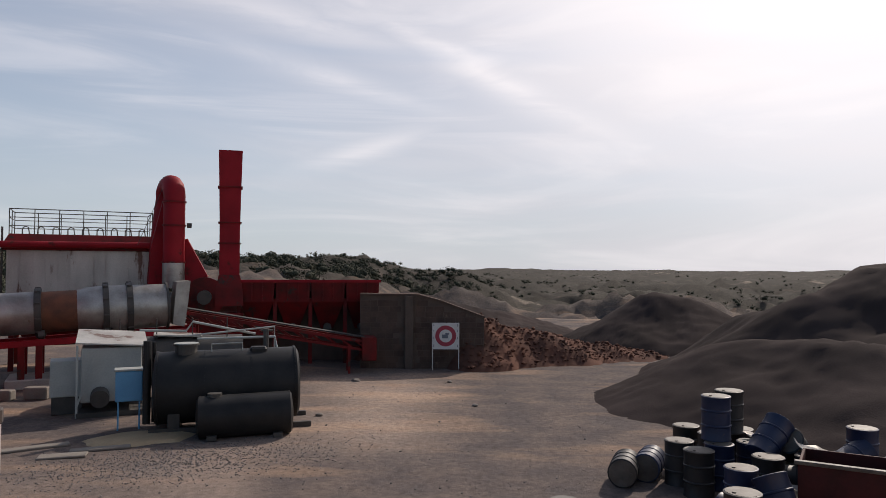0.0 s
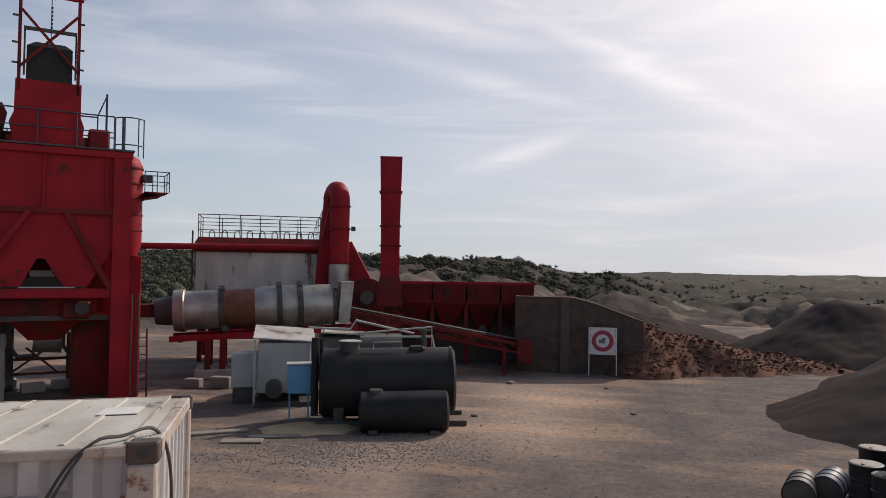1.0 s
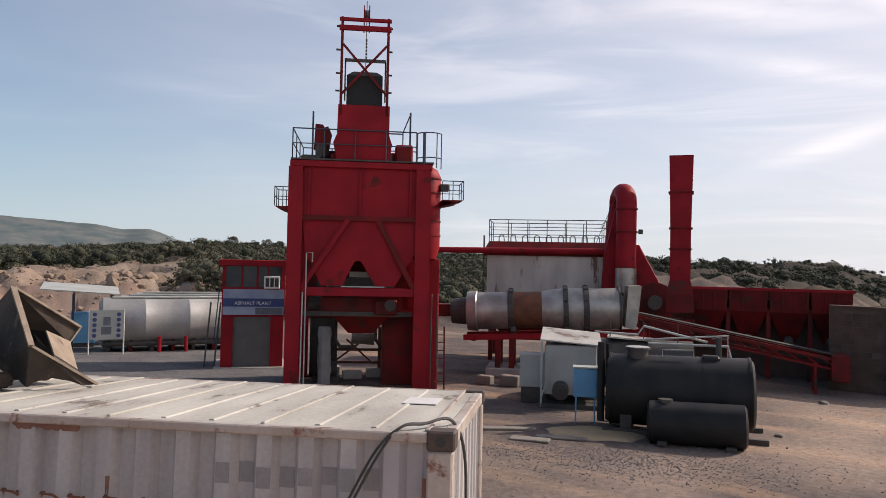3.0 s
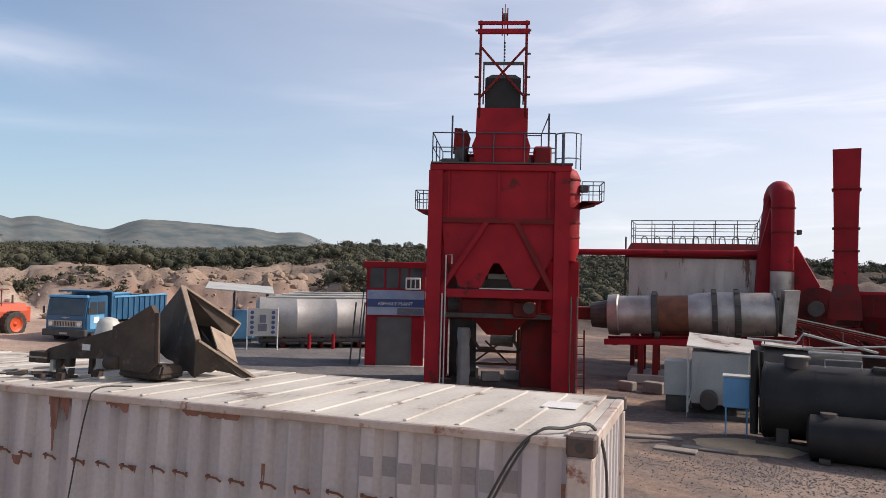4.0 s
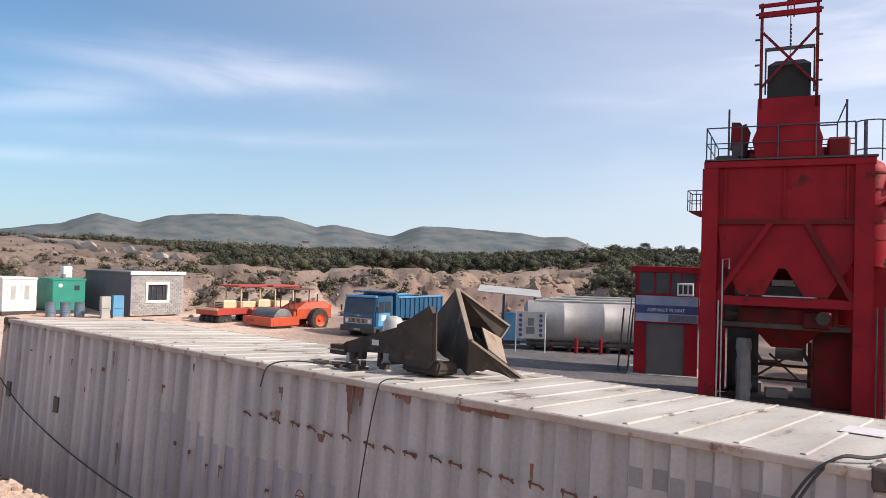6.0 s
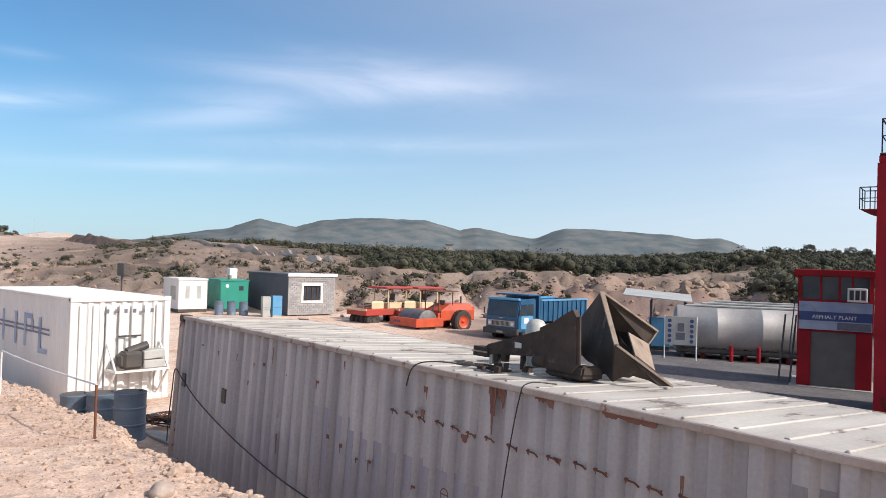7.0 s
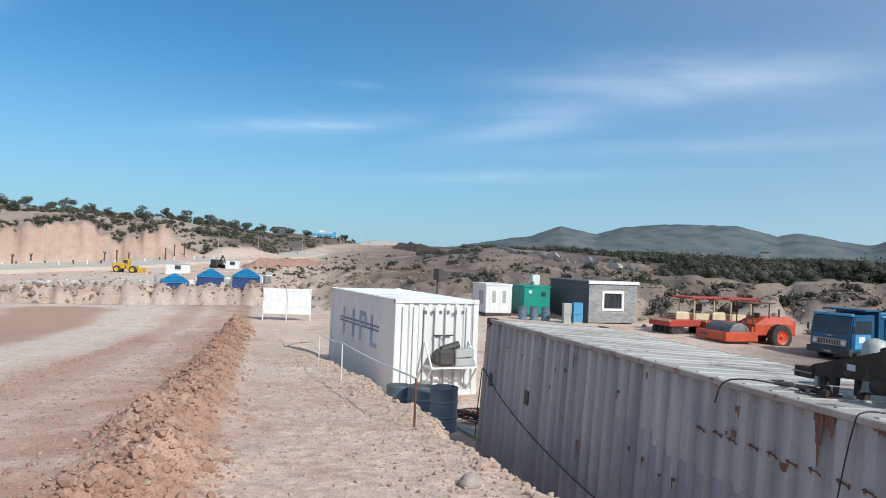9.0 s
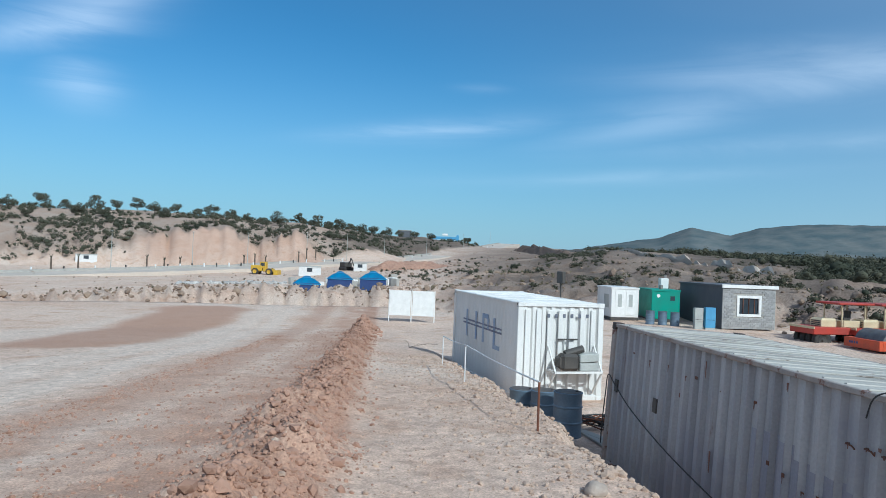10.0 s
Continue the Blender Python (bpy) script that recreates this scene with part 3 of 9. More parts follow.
def build_ground():
    angs = list(np.arange(-40, 108, 0.5)) + list(np.arange(108, 146, 0.25)) + list(np.arange(146, 150, 0.5)) + list(np.arange(150, 320, 4.0))
    rads = [0.0, 0.6]
    r = 1.2
    while r < 4600:
        rads.append(r)
        r *= 1.014 if r < 24 else 1.022 if r < 46 else (1.017 if r < 130 else 0) or (1.011 if 180 < r < 222 else 1.03 if r < 420 else 1.1)
    verts, zone = [], []
    for rr in rads:
        for a in angs:
            p = polar(a, rr)
            z = ground_z(p.x, p.y)
            verts.append((p.x, p.y, z))
            d = Vector((p.x, p.y)) - CORNER
            s = d.dot(ACROSS)
            az = (a + 180) % 360 - 180
            wob = 3.0 * noise.noise(Vector((p.x * 0.12, p.y * 0.12, 4))) + 1.2 * noise.noise(Vector((p.x * 0.5, p.y * 0.5, 4)))
            # dark gravelled yard on the plant's side, bare soil elsewhere
            dark = smooth(0.6, -1.0, s + 0.25 * wob) * smooth(60, 44, rr + 2 * wob) * smooth(84, 66, az + wob) * (1 if az > -170 else 0)
            open_yard = smooth(-4, 5, az) * smooth(24, 12, az) * smooth(15, 19, rr) * smooth(34, 27, rr)
            dark *= 1 - (0.30 * open_yard + 0.18 * smooth(19.5, 15.5, rr + 0.3 * wob) * smooth(12, 17, az) * smooth(44, 38, az)) * max(0.0, 0.8 + 0.9 * noise.noise(Vector((p.x * 0.35, p.y * 0.22, 31))))
            if rr >= 44 and az < 52:
                dark = max(dark, smooth(40, 50, rr))
            dark = max(dark, (0.50 + 0.5 * noise.noise(Vector((p.x * 0.11, p.y * 0.11, 12)))) * smooth(50, 58, rr) * smooth(40, 48, az) * smooth(114, 106, az) * smooth(400, 200, rr))
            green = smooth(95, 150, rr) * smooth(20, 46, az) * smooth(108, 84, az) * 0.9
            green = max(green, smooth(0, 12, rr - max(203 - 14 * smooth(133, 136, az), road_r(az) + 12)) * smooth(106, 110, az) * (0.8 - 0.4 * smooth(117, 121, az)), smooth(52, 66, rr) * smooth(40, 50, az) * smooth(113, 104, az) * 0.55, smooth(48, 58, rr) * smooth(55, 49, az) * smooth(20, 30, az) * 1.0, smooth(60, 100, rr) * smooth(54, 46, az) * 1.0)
            # wheel-packed pale track on the upper ground
            ta = (p.x - TRACK[0].x) * TRACK_N.x + (p.y - TRACK[0].y) * TRACK_N.y + 0.16 * wob
            pale = smooth(TRACK_W, TRACK_W * 0.7, abs(ta)) if s > 2.5 and rr < 76 and az > 90 else 0
            pale *= 1 - 0.75 * math.exp(-((ta - 0.35) / 0.28) ** 2) - 0.35 * math.exp(-((ta + 0.7) / 0.2) ** 2)
            tb = (p.x + 22.6) * TRACK2_N.x + (p.y + 27.5) * TRACK2_N.y + 0.25 * wob
            if rr > 22 and rr < 76 and az > 112:
                pale = max(pale, 0.85 * smooth(2.0, 1.3, abs(tb + 0.6)) * (1 - 0.6 * math.exp(-((tb + 0.3) / 0.35) ** 2)), smooth(60, 64, rr) * smooth(76, 70, rr) * smooth(114, 120, az) * 0.8)
            if az > 110:
                dark = max(dark, (0.30 + 0.3 * noise.noise(Vector((az * 2.2, rr * 0.2, 8)))) * smooth(71.5, 74, rr) * smooth(81, 78, rr))
            red = 0.55 * smooth(182, 190, rr) * smooth(216, 205, rr) * smooth(118, 121, az) * smooth(136, 133, az)
            if s > 2.2 and rr < 60 and az > 96:
                h1 = (p.x + 5.0) * -0.4375 + (p.y + 3.4) * 0.9
                h2 = (p.x + 5.9) * 0.443 - (p.y + 7.6) * 0.897 - 0.15 * wob
                red = max(smooth(-2.9, -1.3, h1 + 0.3 * wob) * smooth(0.75, 0.3, h1) * (0.55 + 0.35 * smooth(-0.7, -0.2, h1) + 0.5 * noise.noise(Vector((p.x * 1.2, p.y * 1.2, 4)))),
                          0.55 * smooth(1.1, 0.3, abs(h2 + 0.2)))
                wedge = min(1.0, max(0.0, ((p.x + 17.5) * -24.5 + (p.y + 20.3) * -13.7) / 788.0))
                off = math.hypot(p.x + 17.5 + 24.5 * wedge, p.y + 20.3 + 13.7 * wedge) + 0.3 * wob
                red = max(red, 0.8 * smooth(2.6 + 1.5 * wedge, 1.4 + wedge, off))
                pale *= 1 - red
                red *= smooth(176, 155, az)
            if s < 0.5 and rr < 60:
                red = smooth(41, 47, az + 0.8 * wob) * smooth(78, 66, az + wob)
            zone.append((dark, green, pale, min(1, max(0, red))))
    n = len(angs)
    faces = [(i * n + j, i * n + (j + 1) % n, (i + 1) * n + (j + 1) % n, (i + 1) * n + j) for i in range(len(rads) - 1) for j in range(n)]
    me = bpy.data.meshes.new("ground")
    me.from_pydata(verts, [], faces)
    at = me.color_attributes.new("zone", "FLOAT_COLOR", "POINT")
    at.data.foreach_set("color", np.array(zone, dtype=np.float32).ravel())
    for p in me.polygons:
        p.use_smooth = True
    ob = new("ground", me)
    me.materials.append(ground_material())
    return tagged(ob, "bare dusty soil with a dark gravelled plant yard", "ground", kind="structure")


def ground_material():
    m = bpy.data.materials.new("soil_and_gravel")
    m.use_nodes = True
    n, l = m.node_tree.nodes, m.node_tree.links
    b = n["Principled BSDF"]
    b.inputs["Roughness"].default_value = 0.95
    b.inputs["Specular IOR Level"].default_value = 0.08
    tc = n.new("ShaderNodeTexCoord")
    at = n.new("ShaderNodeAttribute")
    at.attribute_name = "zone"
    sp = n.new("ShaderNodeSeparateColor")
    l.new(at.outputs["Color"], sp.inputs[0])

    def noise_tex(scale, detail=6, rough=0.6):
        t = n.new("ShaderNodeTexNoise")
        t.inputs["Scale"].default_value, t.inputs["Detail"].default_value, t.inputs["Roughness"].default_value = scale, detail, rough
        l.new(tc.outputs["Object"], t.inputs["Vector"])
        return t.outputs["Fac"]

    def rng(v, a, c, lo=0.0, hi=1.0):
        t = n.new("ShaderNodeMapRange")
        for k, x in zip(("From Min", "From Max", "To Min", "To Max"), (a, c, lo, hi)):
            t.inputs[k].default_value = x
        l.new(v, t.inputs["Value"])
        return t.outputs["Result"]

    def mix(f, a, c, mode="MIX"):
        t = n.new("ShaderNodeMix")
        t.data_type, t.blend_type = "RGBA", mode
        for k, x in (("Factor", f), ("A", a), ("B", c)):
            if isinstance(x, (tuple, float)):
                t.inputs[k].default_value = (*x, 1) if isinstance(x, tuple) else x
            else:
                l.new(x, t.inputs[k])
        return t.outputs["Result"]

    big, mid, small, grit = noise_tex(0.12, 8), noise_tex(0.7, 8), noise_tex(6, 6), noise_tex(38, 4)
    soil = mix(rng(big, 0.38, 0.62), (0.53, 0.385, 0.295), (0.59, 0.47, 0.38))
    soil = mix(rng(mid, 0.52, 0.68), soil, (0.46, 0.31, 0.225))
    yard = mix(rng(mid, 0.4, 0.65), (0.096, 0.080, 0.077), (0.150, 0.116, 0.100))
    # pale tracks and spilt sand across the yard
    st = n.new("ShaderNodeMapping")
    st.inputs["Rotation"].default_value, st.inputs["Scale"].default_value = (0, 0, radians(-62)), (0.3, 1.0, 1)
    l.new(tc.outputs["Object"], st.inputs["Vector"])
    tr = n.new("ShaderNodeTexNoise")
    tr.inputs["Scale"].default_value, tr.inputs["Detail"].default_value = 0.55, 7
    l.new(st.outputs[0], tr.inputs["Vector"])
    yard = mix(rng(tr.outputs["Fac"], 0.52, 0.68, 0, 0.8), yard, (0.30, 0.20, 0.14))
    yard = mix(rng(big, 0.60, 0.68, 0, 0.6), yard, (0.36, 0.25, 0.175))
    yard = mix(at.outputs["Alpha"], yard, mix(rng(mid, 0.35, 0.65), (0.105, 0.101, 0.103), (0.15, 0.143, 0.142)))
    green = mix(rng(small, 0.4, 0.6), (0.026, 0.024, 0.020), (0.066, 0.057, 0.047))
    soil = mix(sp.outputs[2], soil, mix(rng(mid, 0.35, 0.65), (0.62, 0.50, 0.41), (0.55, 0.44, 0.355)))
    soil = mix(at.outputs["Alpha"], soil, mix(rng(small, 0.4, 0.6), (0.44, 0.27, 0.19), (0.32, 0.185, 0.125)))
    col = mix(sp.outputs[0], soil, yard)
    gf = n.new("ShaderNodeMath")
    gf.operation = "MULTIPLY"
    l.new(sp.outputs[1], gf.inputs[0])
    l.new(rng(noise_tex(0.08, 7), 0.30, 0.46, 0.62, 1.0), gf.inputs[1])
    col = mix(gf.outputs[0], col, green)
    bare = n.new("ShaderNodeMath")
    bare.operation = "MULTIPLY"
    l.new(sp.outputs[1], bare.inputs[0])
    l.new(rng(noise_tex(0.035, 6, 0.65), 0.62, 0.67, 0, 0.7), bare.inputs[1])
    col = mix(bare.outputs[0], col, (0.24, 0.195, 0.155))
    col = mix(1.0, col, rng(grit, 0.3, 0.7, 0.74, 1.30), "MULTIPLY")
    col = mix(1.0, col, rng(small, 0.3, 0.7, 0.78, 1.28), "MULTIPLY")
    l.new(col, b.inputs["Base Color"])
    h = n.new("ShaderNodeMath")
    h.operation = "ADD"
    l.new(small, h.inputs[0])
    l.new(rng(grit, 0, 1, 0, 0.5), h.inputs[1])
    bp = n.new("ShaderNodeBump")
    bp.inputs["Strength"].default_value, bp.inputs["Distance"].default_value = 0.42, 0.05
    l.new(h.outputs[0], bp.inputs["Height"])
    l.new(bp.outputs[0], b.inputs["Normal"])
    return m


ground = build_ground()


def mountains():
    """A far range of bare hills, a solid ridge with foothills."""
    verts, faces = [], []
    angs = np.arange(38, 104, 0.3)
    crest_az = (38, 50, 54.2, 55.2, 57.0, 58.8, 60.6, 64.0, 66.8, 68.5, 70.9, 73.0, 75.3, 76.7, 79.5, 84.0, 86, 88.0, 89.7, 92.4, 94.5, 97.2, 101, 104)
    crest_el = (0.3, 0.9, 1.5, 1.75, 2.45, 2.3, 2.6, 2.8, 2.92, 2.95, 2.06, 2.4, 2.85, 2.58, 3.3, 3.33, 3.2, 2.92, 2.4, 2.98, 2.17, 1.7, 1.0, 0.6)
    for k, (rr, f) in enumerate(((2300, 0.0), (2500, 0.45), (2750, 0.78), (3000, 1.0), (3300, 0.6), (3700, 0.0))):
        for a in angs:
            e = np.interp(a, crest_az, crest_el)
            e += 0.07 * noise.fractal(Vector((a * 0.9, k * 0.7, 1)), 0.8, 2.1, 5)
            p = polar(a, rr)
            verts.append((p.x, p.y, 4.3 - 20 * (1 - f) + rr * math.tan(radians(max(e, 0.0))) * f))
    n = len(angs)
    faces = [(i * n + j, i * n + j + 1, (i + 1) * n + j + 1, (i + 1) * n + j) for i in range(5) for j in range(n - 1)]
    me = bpy.data.meshes.new("mountain_range")
    me.from_pydata(verts, [], faces)
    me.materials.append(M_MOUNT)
    for p in me.polygons:
        p.use_smooth = True
    tagged(new("mountain_range", me), "range of bare far hills with blue-grey haze in its colour", "hills", kind="structure")


mountains()
# ---------------------------------------------------------------- shipping containers
def corrugated(bm, x0, x1, z0, z1, y, depth, pitch, flip=1):
    """A sheet along x with trapezoid waves in y, as a closed plate 4 mm thick."""
    xs = []
    n = max(1, round((x1 - x0) / pitch))
    p = (x1 - x0) / n
    for i in range(n):
        b = x0 + i * p
        xs += [(b, 0), (b + 0.36 * p, 0), (b + 0.5 * p, 1), (b + 0.86 * p, 1)]
    xs.append((x1, 0))
    pts = [(x, y + flip * depth * k) for x, k in xs]
    back = [(x, v + flip * 0.006) for x, v in pts]
    lo = [bm.verts.new((x, v, z0)) for x, v in pts]
    hi = [bm.verts.new((x, v, z1)) for x, v in pts]
    lob = [bm.verts.new((x, v, z0)) for x, v in back]
    hib = [bm.verts.new((x, v, z1)) for x, v in back]
    for i in range(len(pts) - 1):
        bm.faces.new((lo[i], lo[i + 1], hi[i + 1], hi[i]))
        bm.faces.new((lob[i + 1], lob[i], hib[i], hib[i + 1]))
        bm.faces.new((hi[i], hi[i + 1], hib[i + 1], hib[i]))
        bm.faces.new((lo[i + 1], lo[i], lob[i], lob[i + 1]))
    return bm


def container(m, L, label, wall, edge, roof_mat, casting, doors_at_end=False, pitch=0.278, roof_pitch=0.0):
    W, H = 2.44, 2.59
    t = thing("shipping_container", m, label, "shipping container")
    for y, fl in ((0.035, 1), (W - 0.035, -1)):
        bm = corrugated(B(), 0.16, L - 0.16, 0.16, H - 0.065, y, 0.065 if L > 8 else 0.008, pitch, fl)
        part("side_wall", bm, wall, t)
    for x in (0, L):
        bm = B()
        corrugated(bm, 0.16, W - 0.16, 0.16, H - 0.1, 0, 0.04, 0.25, 1)
        turn = Matrix.Translation((x, 0, 0)) @ Matrix(((0, 1 if x == 0 else -1, 0, 0.03 if x == 0 else -0.03), (1, 0, 0, 0), (0, 0, 1, 0), (0, 0, 0, 1)))
        for v in bm.verts:
            v.co = turn @ v.co
        part("end_wall", bm, wall, t)
    for x in (0, L - 0.16):
        for y in (0, W - 0.16):
            part("corner_post", box(B(), x, y, 0.12, x + 0.16, y + 0.16, H - 0.12, 0.012), edge, t)
            for z in (0, H - 0.118):
                c = box(B(), x - 0.004, y - 0.004, z, x + 0.174, y + 0.166, z + 0.122, 0.012)
                k = part("corner_casting", c, casting, t)
                hole = B()
                yy = -0.006 if y == 0 else W + 0.004
                rod(hole, (x + 0.085, yy, z + 0.06), (x + 0.085, yy + 0.004, z + 0.06), 0.034, 12)
                part("lifting_hole", hole, M_CABLE, k)
    for y in (0.0, W - 0.07):
        part("top_rail", box(B(), 0.16, y, H - 0.07, L - 0.16, y + 0.07, H - 0.012, 0.008), edge, t)
        part("bottom_rail", box(B(), 0.16, y, 0.0, L - 0.16, y + 0.07, 0.162, 0.01), edge, t)
    for x in (0.0, L - 0.08):
        part("end_rail", box(B(), x, 0.16, H - 0.11, x + 0.08, W - 0.16, H - 0.012, 0.01), edge, t)
        part("end_sill", box(B(), x, 0.16, 0.0, x + 0.08, W - 0.16, 0.162, 0.01), edge, t)
    # roof of pressed panels, each with shallow ribs
    n = max(3, round(L / 1.11))
    step = (L - 0.34) / n
    rnd = random.Random(4)
    for i in range(n):
        a = 0.17 + i * step
        bm = box(B(), a + 0.003, 0.07, H - 0.03, a + step - 0.003, W - 0.07, H - 0.014)
        for k in range(2):
            c = a + step * (k + 1) / 3 + rnd.uniform(-0.02, 0.02)
            part("roof_rib", prism(B(), [(c - 0.024, H - 0.016), (c + 0.024, H - 0.016), (c + 0.012, H - 0.004), (c - 0.012, H - 0.004)], 0.12, W - 0.12), roof_mat, t)
        part("roof_panel", bm, roof_mat, t)
        part("roof_seam", box(B(), a + step - 0.014, 0.075, H - 0.016, a + step + 0.014, W - 0.075, H + 0.002, 0.005), roof_mat if i < n - 1 else edge, t)
    for x in (0.08, L - 0.17):
        part("roof_lip", box(B(), x, 0.07, H - 0.03, x + 0.09, W - 0.07, H - 0.016), roof_mat, t)
    part("floor_pan", box(B(), 0.08, 0.08, 0.12, L - 0.08, W - 0.08, 0.16), M_DARK, t)
    return t


LONG_L = 12.19
lm = pose(-13.25, -1.96, 0.66, 0, 0, 27.0) @ Matrix.Rotation(radians(-3.2), 4, "X") @ Matrix.Rotation(radians(-0.2), 4, "Y")
long_box = container(lm, LONG_L, "long grey-white shipping container with rust streaks, sunk beside a bank", M_CONT, M_CONT_RUST, M_CONT_ROOF, M_CASTING)
W20 = 6.06
wm = pose(-22.98, -8.48, 0.63, 0, 0, 36.2)
white_box = container(wm, W20, "white shipping container with faded blue lettering on its side", M_WHITE, M_WHITE, M_WHITE, M_WHITE, pitch=0.278)


def long_box_details():
    """Lashing hooks, rust runs and touched-up paint on the side that faces the bank."""
    rnd = random.Random(7)

    def run(x, z, w, h, ragged=0.5):
        """Rust weeping down the paint: a ragged edge with thin drips."""
        pts = [(x, z + h)]
        k = max(5, int(w / 0.012))
        low = h
        for i in range(k):
            low = min(h * 0.95, max(0.0, low + rnd.uniform(-0.5, 0.4) * h))
            pts.append((x + w * (i + 0.5 * rnd.random()) / k, z + low * ragged + h * 0.1))
        pts.append((x + w, z + h))
        part("rust_run", prism(B(), pts, 0.029, 0.033), M_RUSTRUN, long_box)

    for i in range(19):
        x = 6.5 + i * 0.245 + rnd.uniform(-0.04, 0.04)
        z = 2.06 + 0.02 * rnd.random()
        bm = B()
        tube(bm, [(x, 0.05, z), (x, 0.01, z), (x + 0.09, 0.005, z - 0.004), (x + 0.13, 0.005, z - 0.025)], 0.008, 6)
        part("lashing_hook", bm, M_RUSTY, long_box)
        run(x - 0.012, z - 0.06, 0.022, 0.07)
        if i % 2:
            run(x + 0.09, z - 0.05, 0.02, 0.05)
    waves = (LONG_L - 0.32) / round((LONG_L - 0.32) / 0.278)

    def wave_patch(name, k, lo, hi, mtl):
        """Paint on the proud and the sunk flat of one wave of the wall."""
        x = 0.16 + k * waves
        part(name, box(B(), x + 0.004, 0.0315, lo, x + 0.36 * waves, 0.0335, hi), mtl, long_box)
        part(name, box(B(), x + 0.5 * waves, 0.0965, lo, x + 0.86 * waves, 0.0985, hi), mtl, long_box)
    for k, lo, hi in ((38, 2.2, 2.33), (39, 2.18, 2.31), (40, 2.21, 2.32), (41, 2.19, 2.33)):
        wave_patch("touched_up_patch", k, lo, hi, M_PATCH)
    for x, z, w, h in ((7.94, 2.24, 0.10, 0.28), (8.06, 2.31, 0.09, 0.21), (7.97, 2.05, 0.05, 0.46), (9.2, 2.47, 0.5, 0.05), (8.5, 2.44, 0.22, 0.08), (7.0, 2.14, 0.06, 0.24), (3.62, 1.7, 0.025, 0.7), (6.97, 1.99, 0.07, 0.16), (6.88, 2.0, 0.04, 0.12), (5.46, 2.3, 0.03, 0.14), (12.0, 1.2, 0.03, 1.1), (7.6, 1.95, 0.1, 0.08), (8.75, 1.97, 0.08, 0.1), (3.9, 1.0, 0.04, 0.3), (2.9, 1.6, 0.03, 0.25), (9.9, 1.9, 0.03, 0.3)):
        run(x, z, w, h, 0.7)
    # a large faded lavender emblem over the waves of the wall, in upright bands
    for k in range(17, 28):
        lo, hi = 0.85 + 0.05 * (k % 3), (1.86 if k < 20 else 1.72) - 0.03 * (k % 2) - 0.01 * (k - 17)
        wave_patch("faded_emblem", k, lo, hi, M_FADED)
    part("stencil_ring", loft(B(), [ring((7.42, 0.031, 1.42), (0, 1, 0), 0.062, 20), ring((7.42, 0.031, 1.42), (0, 1, 0), 0.05, 20)], False), M_RUSTY, long_box)
    part("stencil_bar", box(B(), 7.36, 0.0285, 1.415, 7.48, 0.0315, 1.427), M_RUSTY, long_box)
    for x, z in ((1.05, 2.16), (1.75, 2.12), (2.45, 2.16), (3.05, 2.1), (3.35, 2.12), (4.05, 2.08), (4.85, 2.1), (5.2, 1.5), (5.5, 1.46), (5.85, 1.4), (6.1, 1.42), (6.9, 1.36), (8.35, 1.05), (9.35, 1.5), (10.2, 1.62)):
        part("weld_scar", box(B(), x, 0.026, z, x + rnd.uniform(0.02, 0.07), 0.034, z + rnd.uniform(0.015, 0.05), 0.003), M_RUSTY, long_box)
        if rnd.random() < 0.6:
            run(x, z - 0.14, 0.018, 0.15, 0.8)
    for x in (0.33, 2.05):
        part("vent_cover", box(B(), x, 0.008, 1.40, x + 0.14, 0.034, 1.62, 0.006), M_DARK, long_box)
    part("pale_plate", box(B(), 11.62, 1.3, 2.583, 11.9, 1.7, 2.587), M_SIGNW, long_box)


long_box_details()


def cables():
    """Loose black cables laid over the container."""
    def strand(pts, r, label):
        ps = [lm @ Vector(p) for p in pts]
        fine = []
        for i in range(len(ps) - 1):
            p0, p1, p2, p3 = ps[max(i - 1, 0)], ps[i], ps[i + 1], ps[min(i + 2, len(ps) - 1)]
            for k in range(8):
                u = k / 8
                fine.append(0.5 * ((2 * p1) + (p2 - p0) * u + (2 * p0 - 5 * p1 + 4 * p2 - p3) * u * u + (3 * p1 - p0 - 3 * p2 + p3) * u ** 3))
        fine.append(ps[-1])
        o = obj("cable", tube(B(), fine, r, 8), M_CABLE, None, label, True)
        tagged(o, label, "cable")
    for d in (0.0, 0.03):
        strand([(12.215, 0.62 + d, 1.5), (12.22, 0.5 + d, 2.3), (12.14, 0.36 + d, 2.605), (11.98, 0.16 + d, 2.61), (11.86, 0.04 + d, 2.605), (11.72 + d, -0.03, 2.47), (11.54 + d, -0.04, 2.13), (11.38 + d, -0.05, 1.8), (11.1 + d, -0.05, 1.2)], 0.0085,
               "black power cable hung over a container corner")
    strand([(0.02, -0.04, 0.4), (0.0, -0.04, 0.75), (0.05, -0.04, 1.3), (0.14, -0.05, 1.66), (0.5, -0.05, 1.55), (1.2, -0.05, 1.32), (2.2, -0.05, 1.1), (3.16, -0.05, 0.94), (4.4, -0.06, 0.80), (5.6, -0.06, 0.74)], 0.010,
           "thin black cable sagging along a container wall")
    strand([(8.22, -0.02, 1.3), (8.26, -0.02, 1.8), (8.36, -0.01, 2.46), (8.4, 0.05, 2.61), (8.5, 0.3, 2.61)], 0.006, "thin wire hanging down a container wall")
    strand([(6.82, -0.06, 2.36), (6.9, -0.05, 2.56), (7.05, 0.06, 2.63), (7.3, 0.3, 2.63), (7.5, 0.5, 2.62)], 0.007, "grey hose lying on a container roof")


cables()


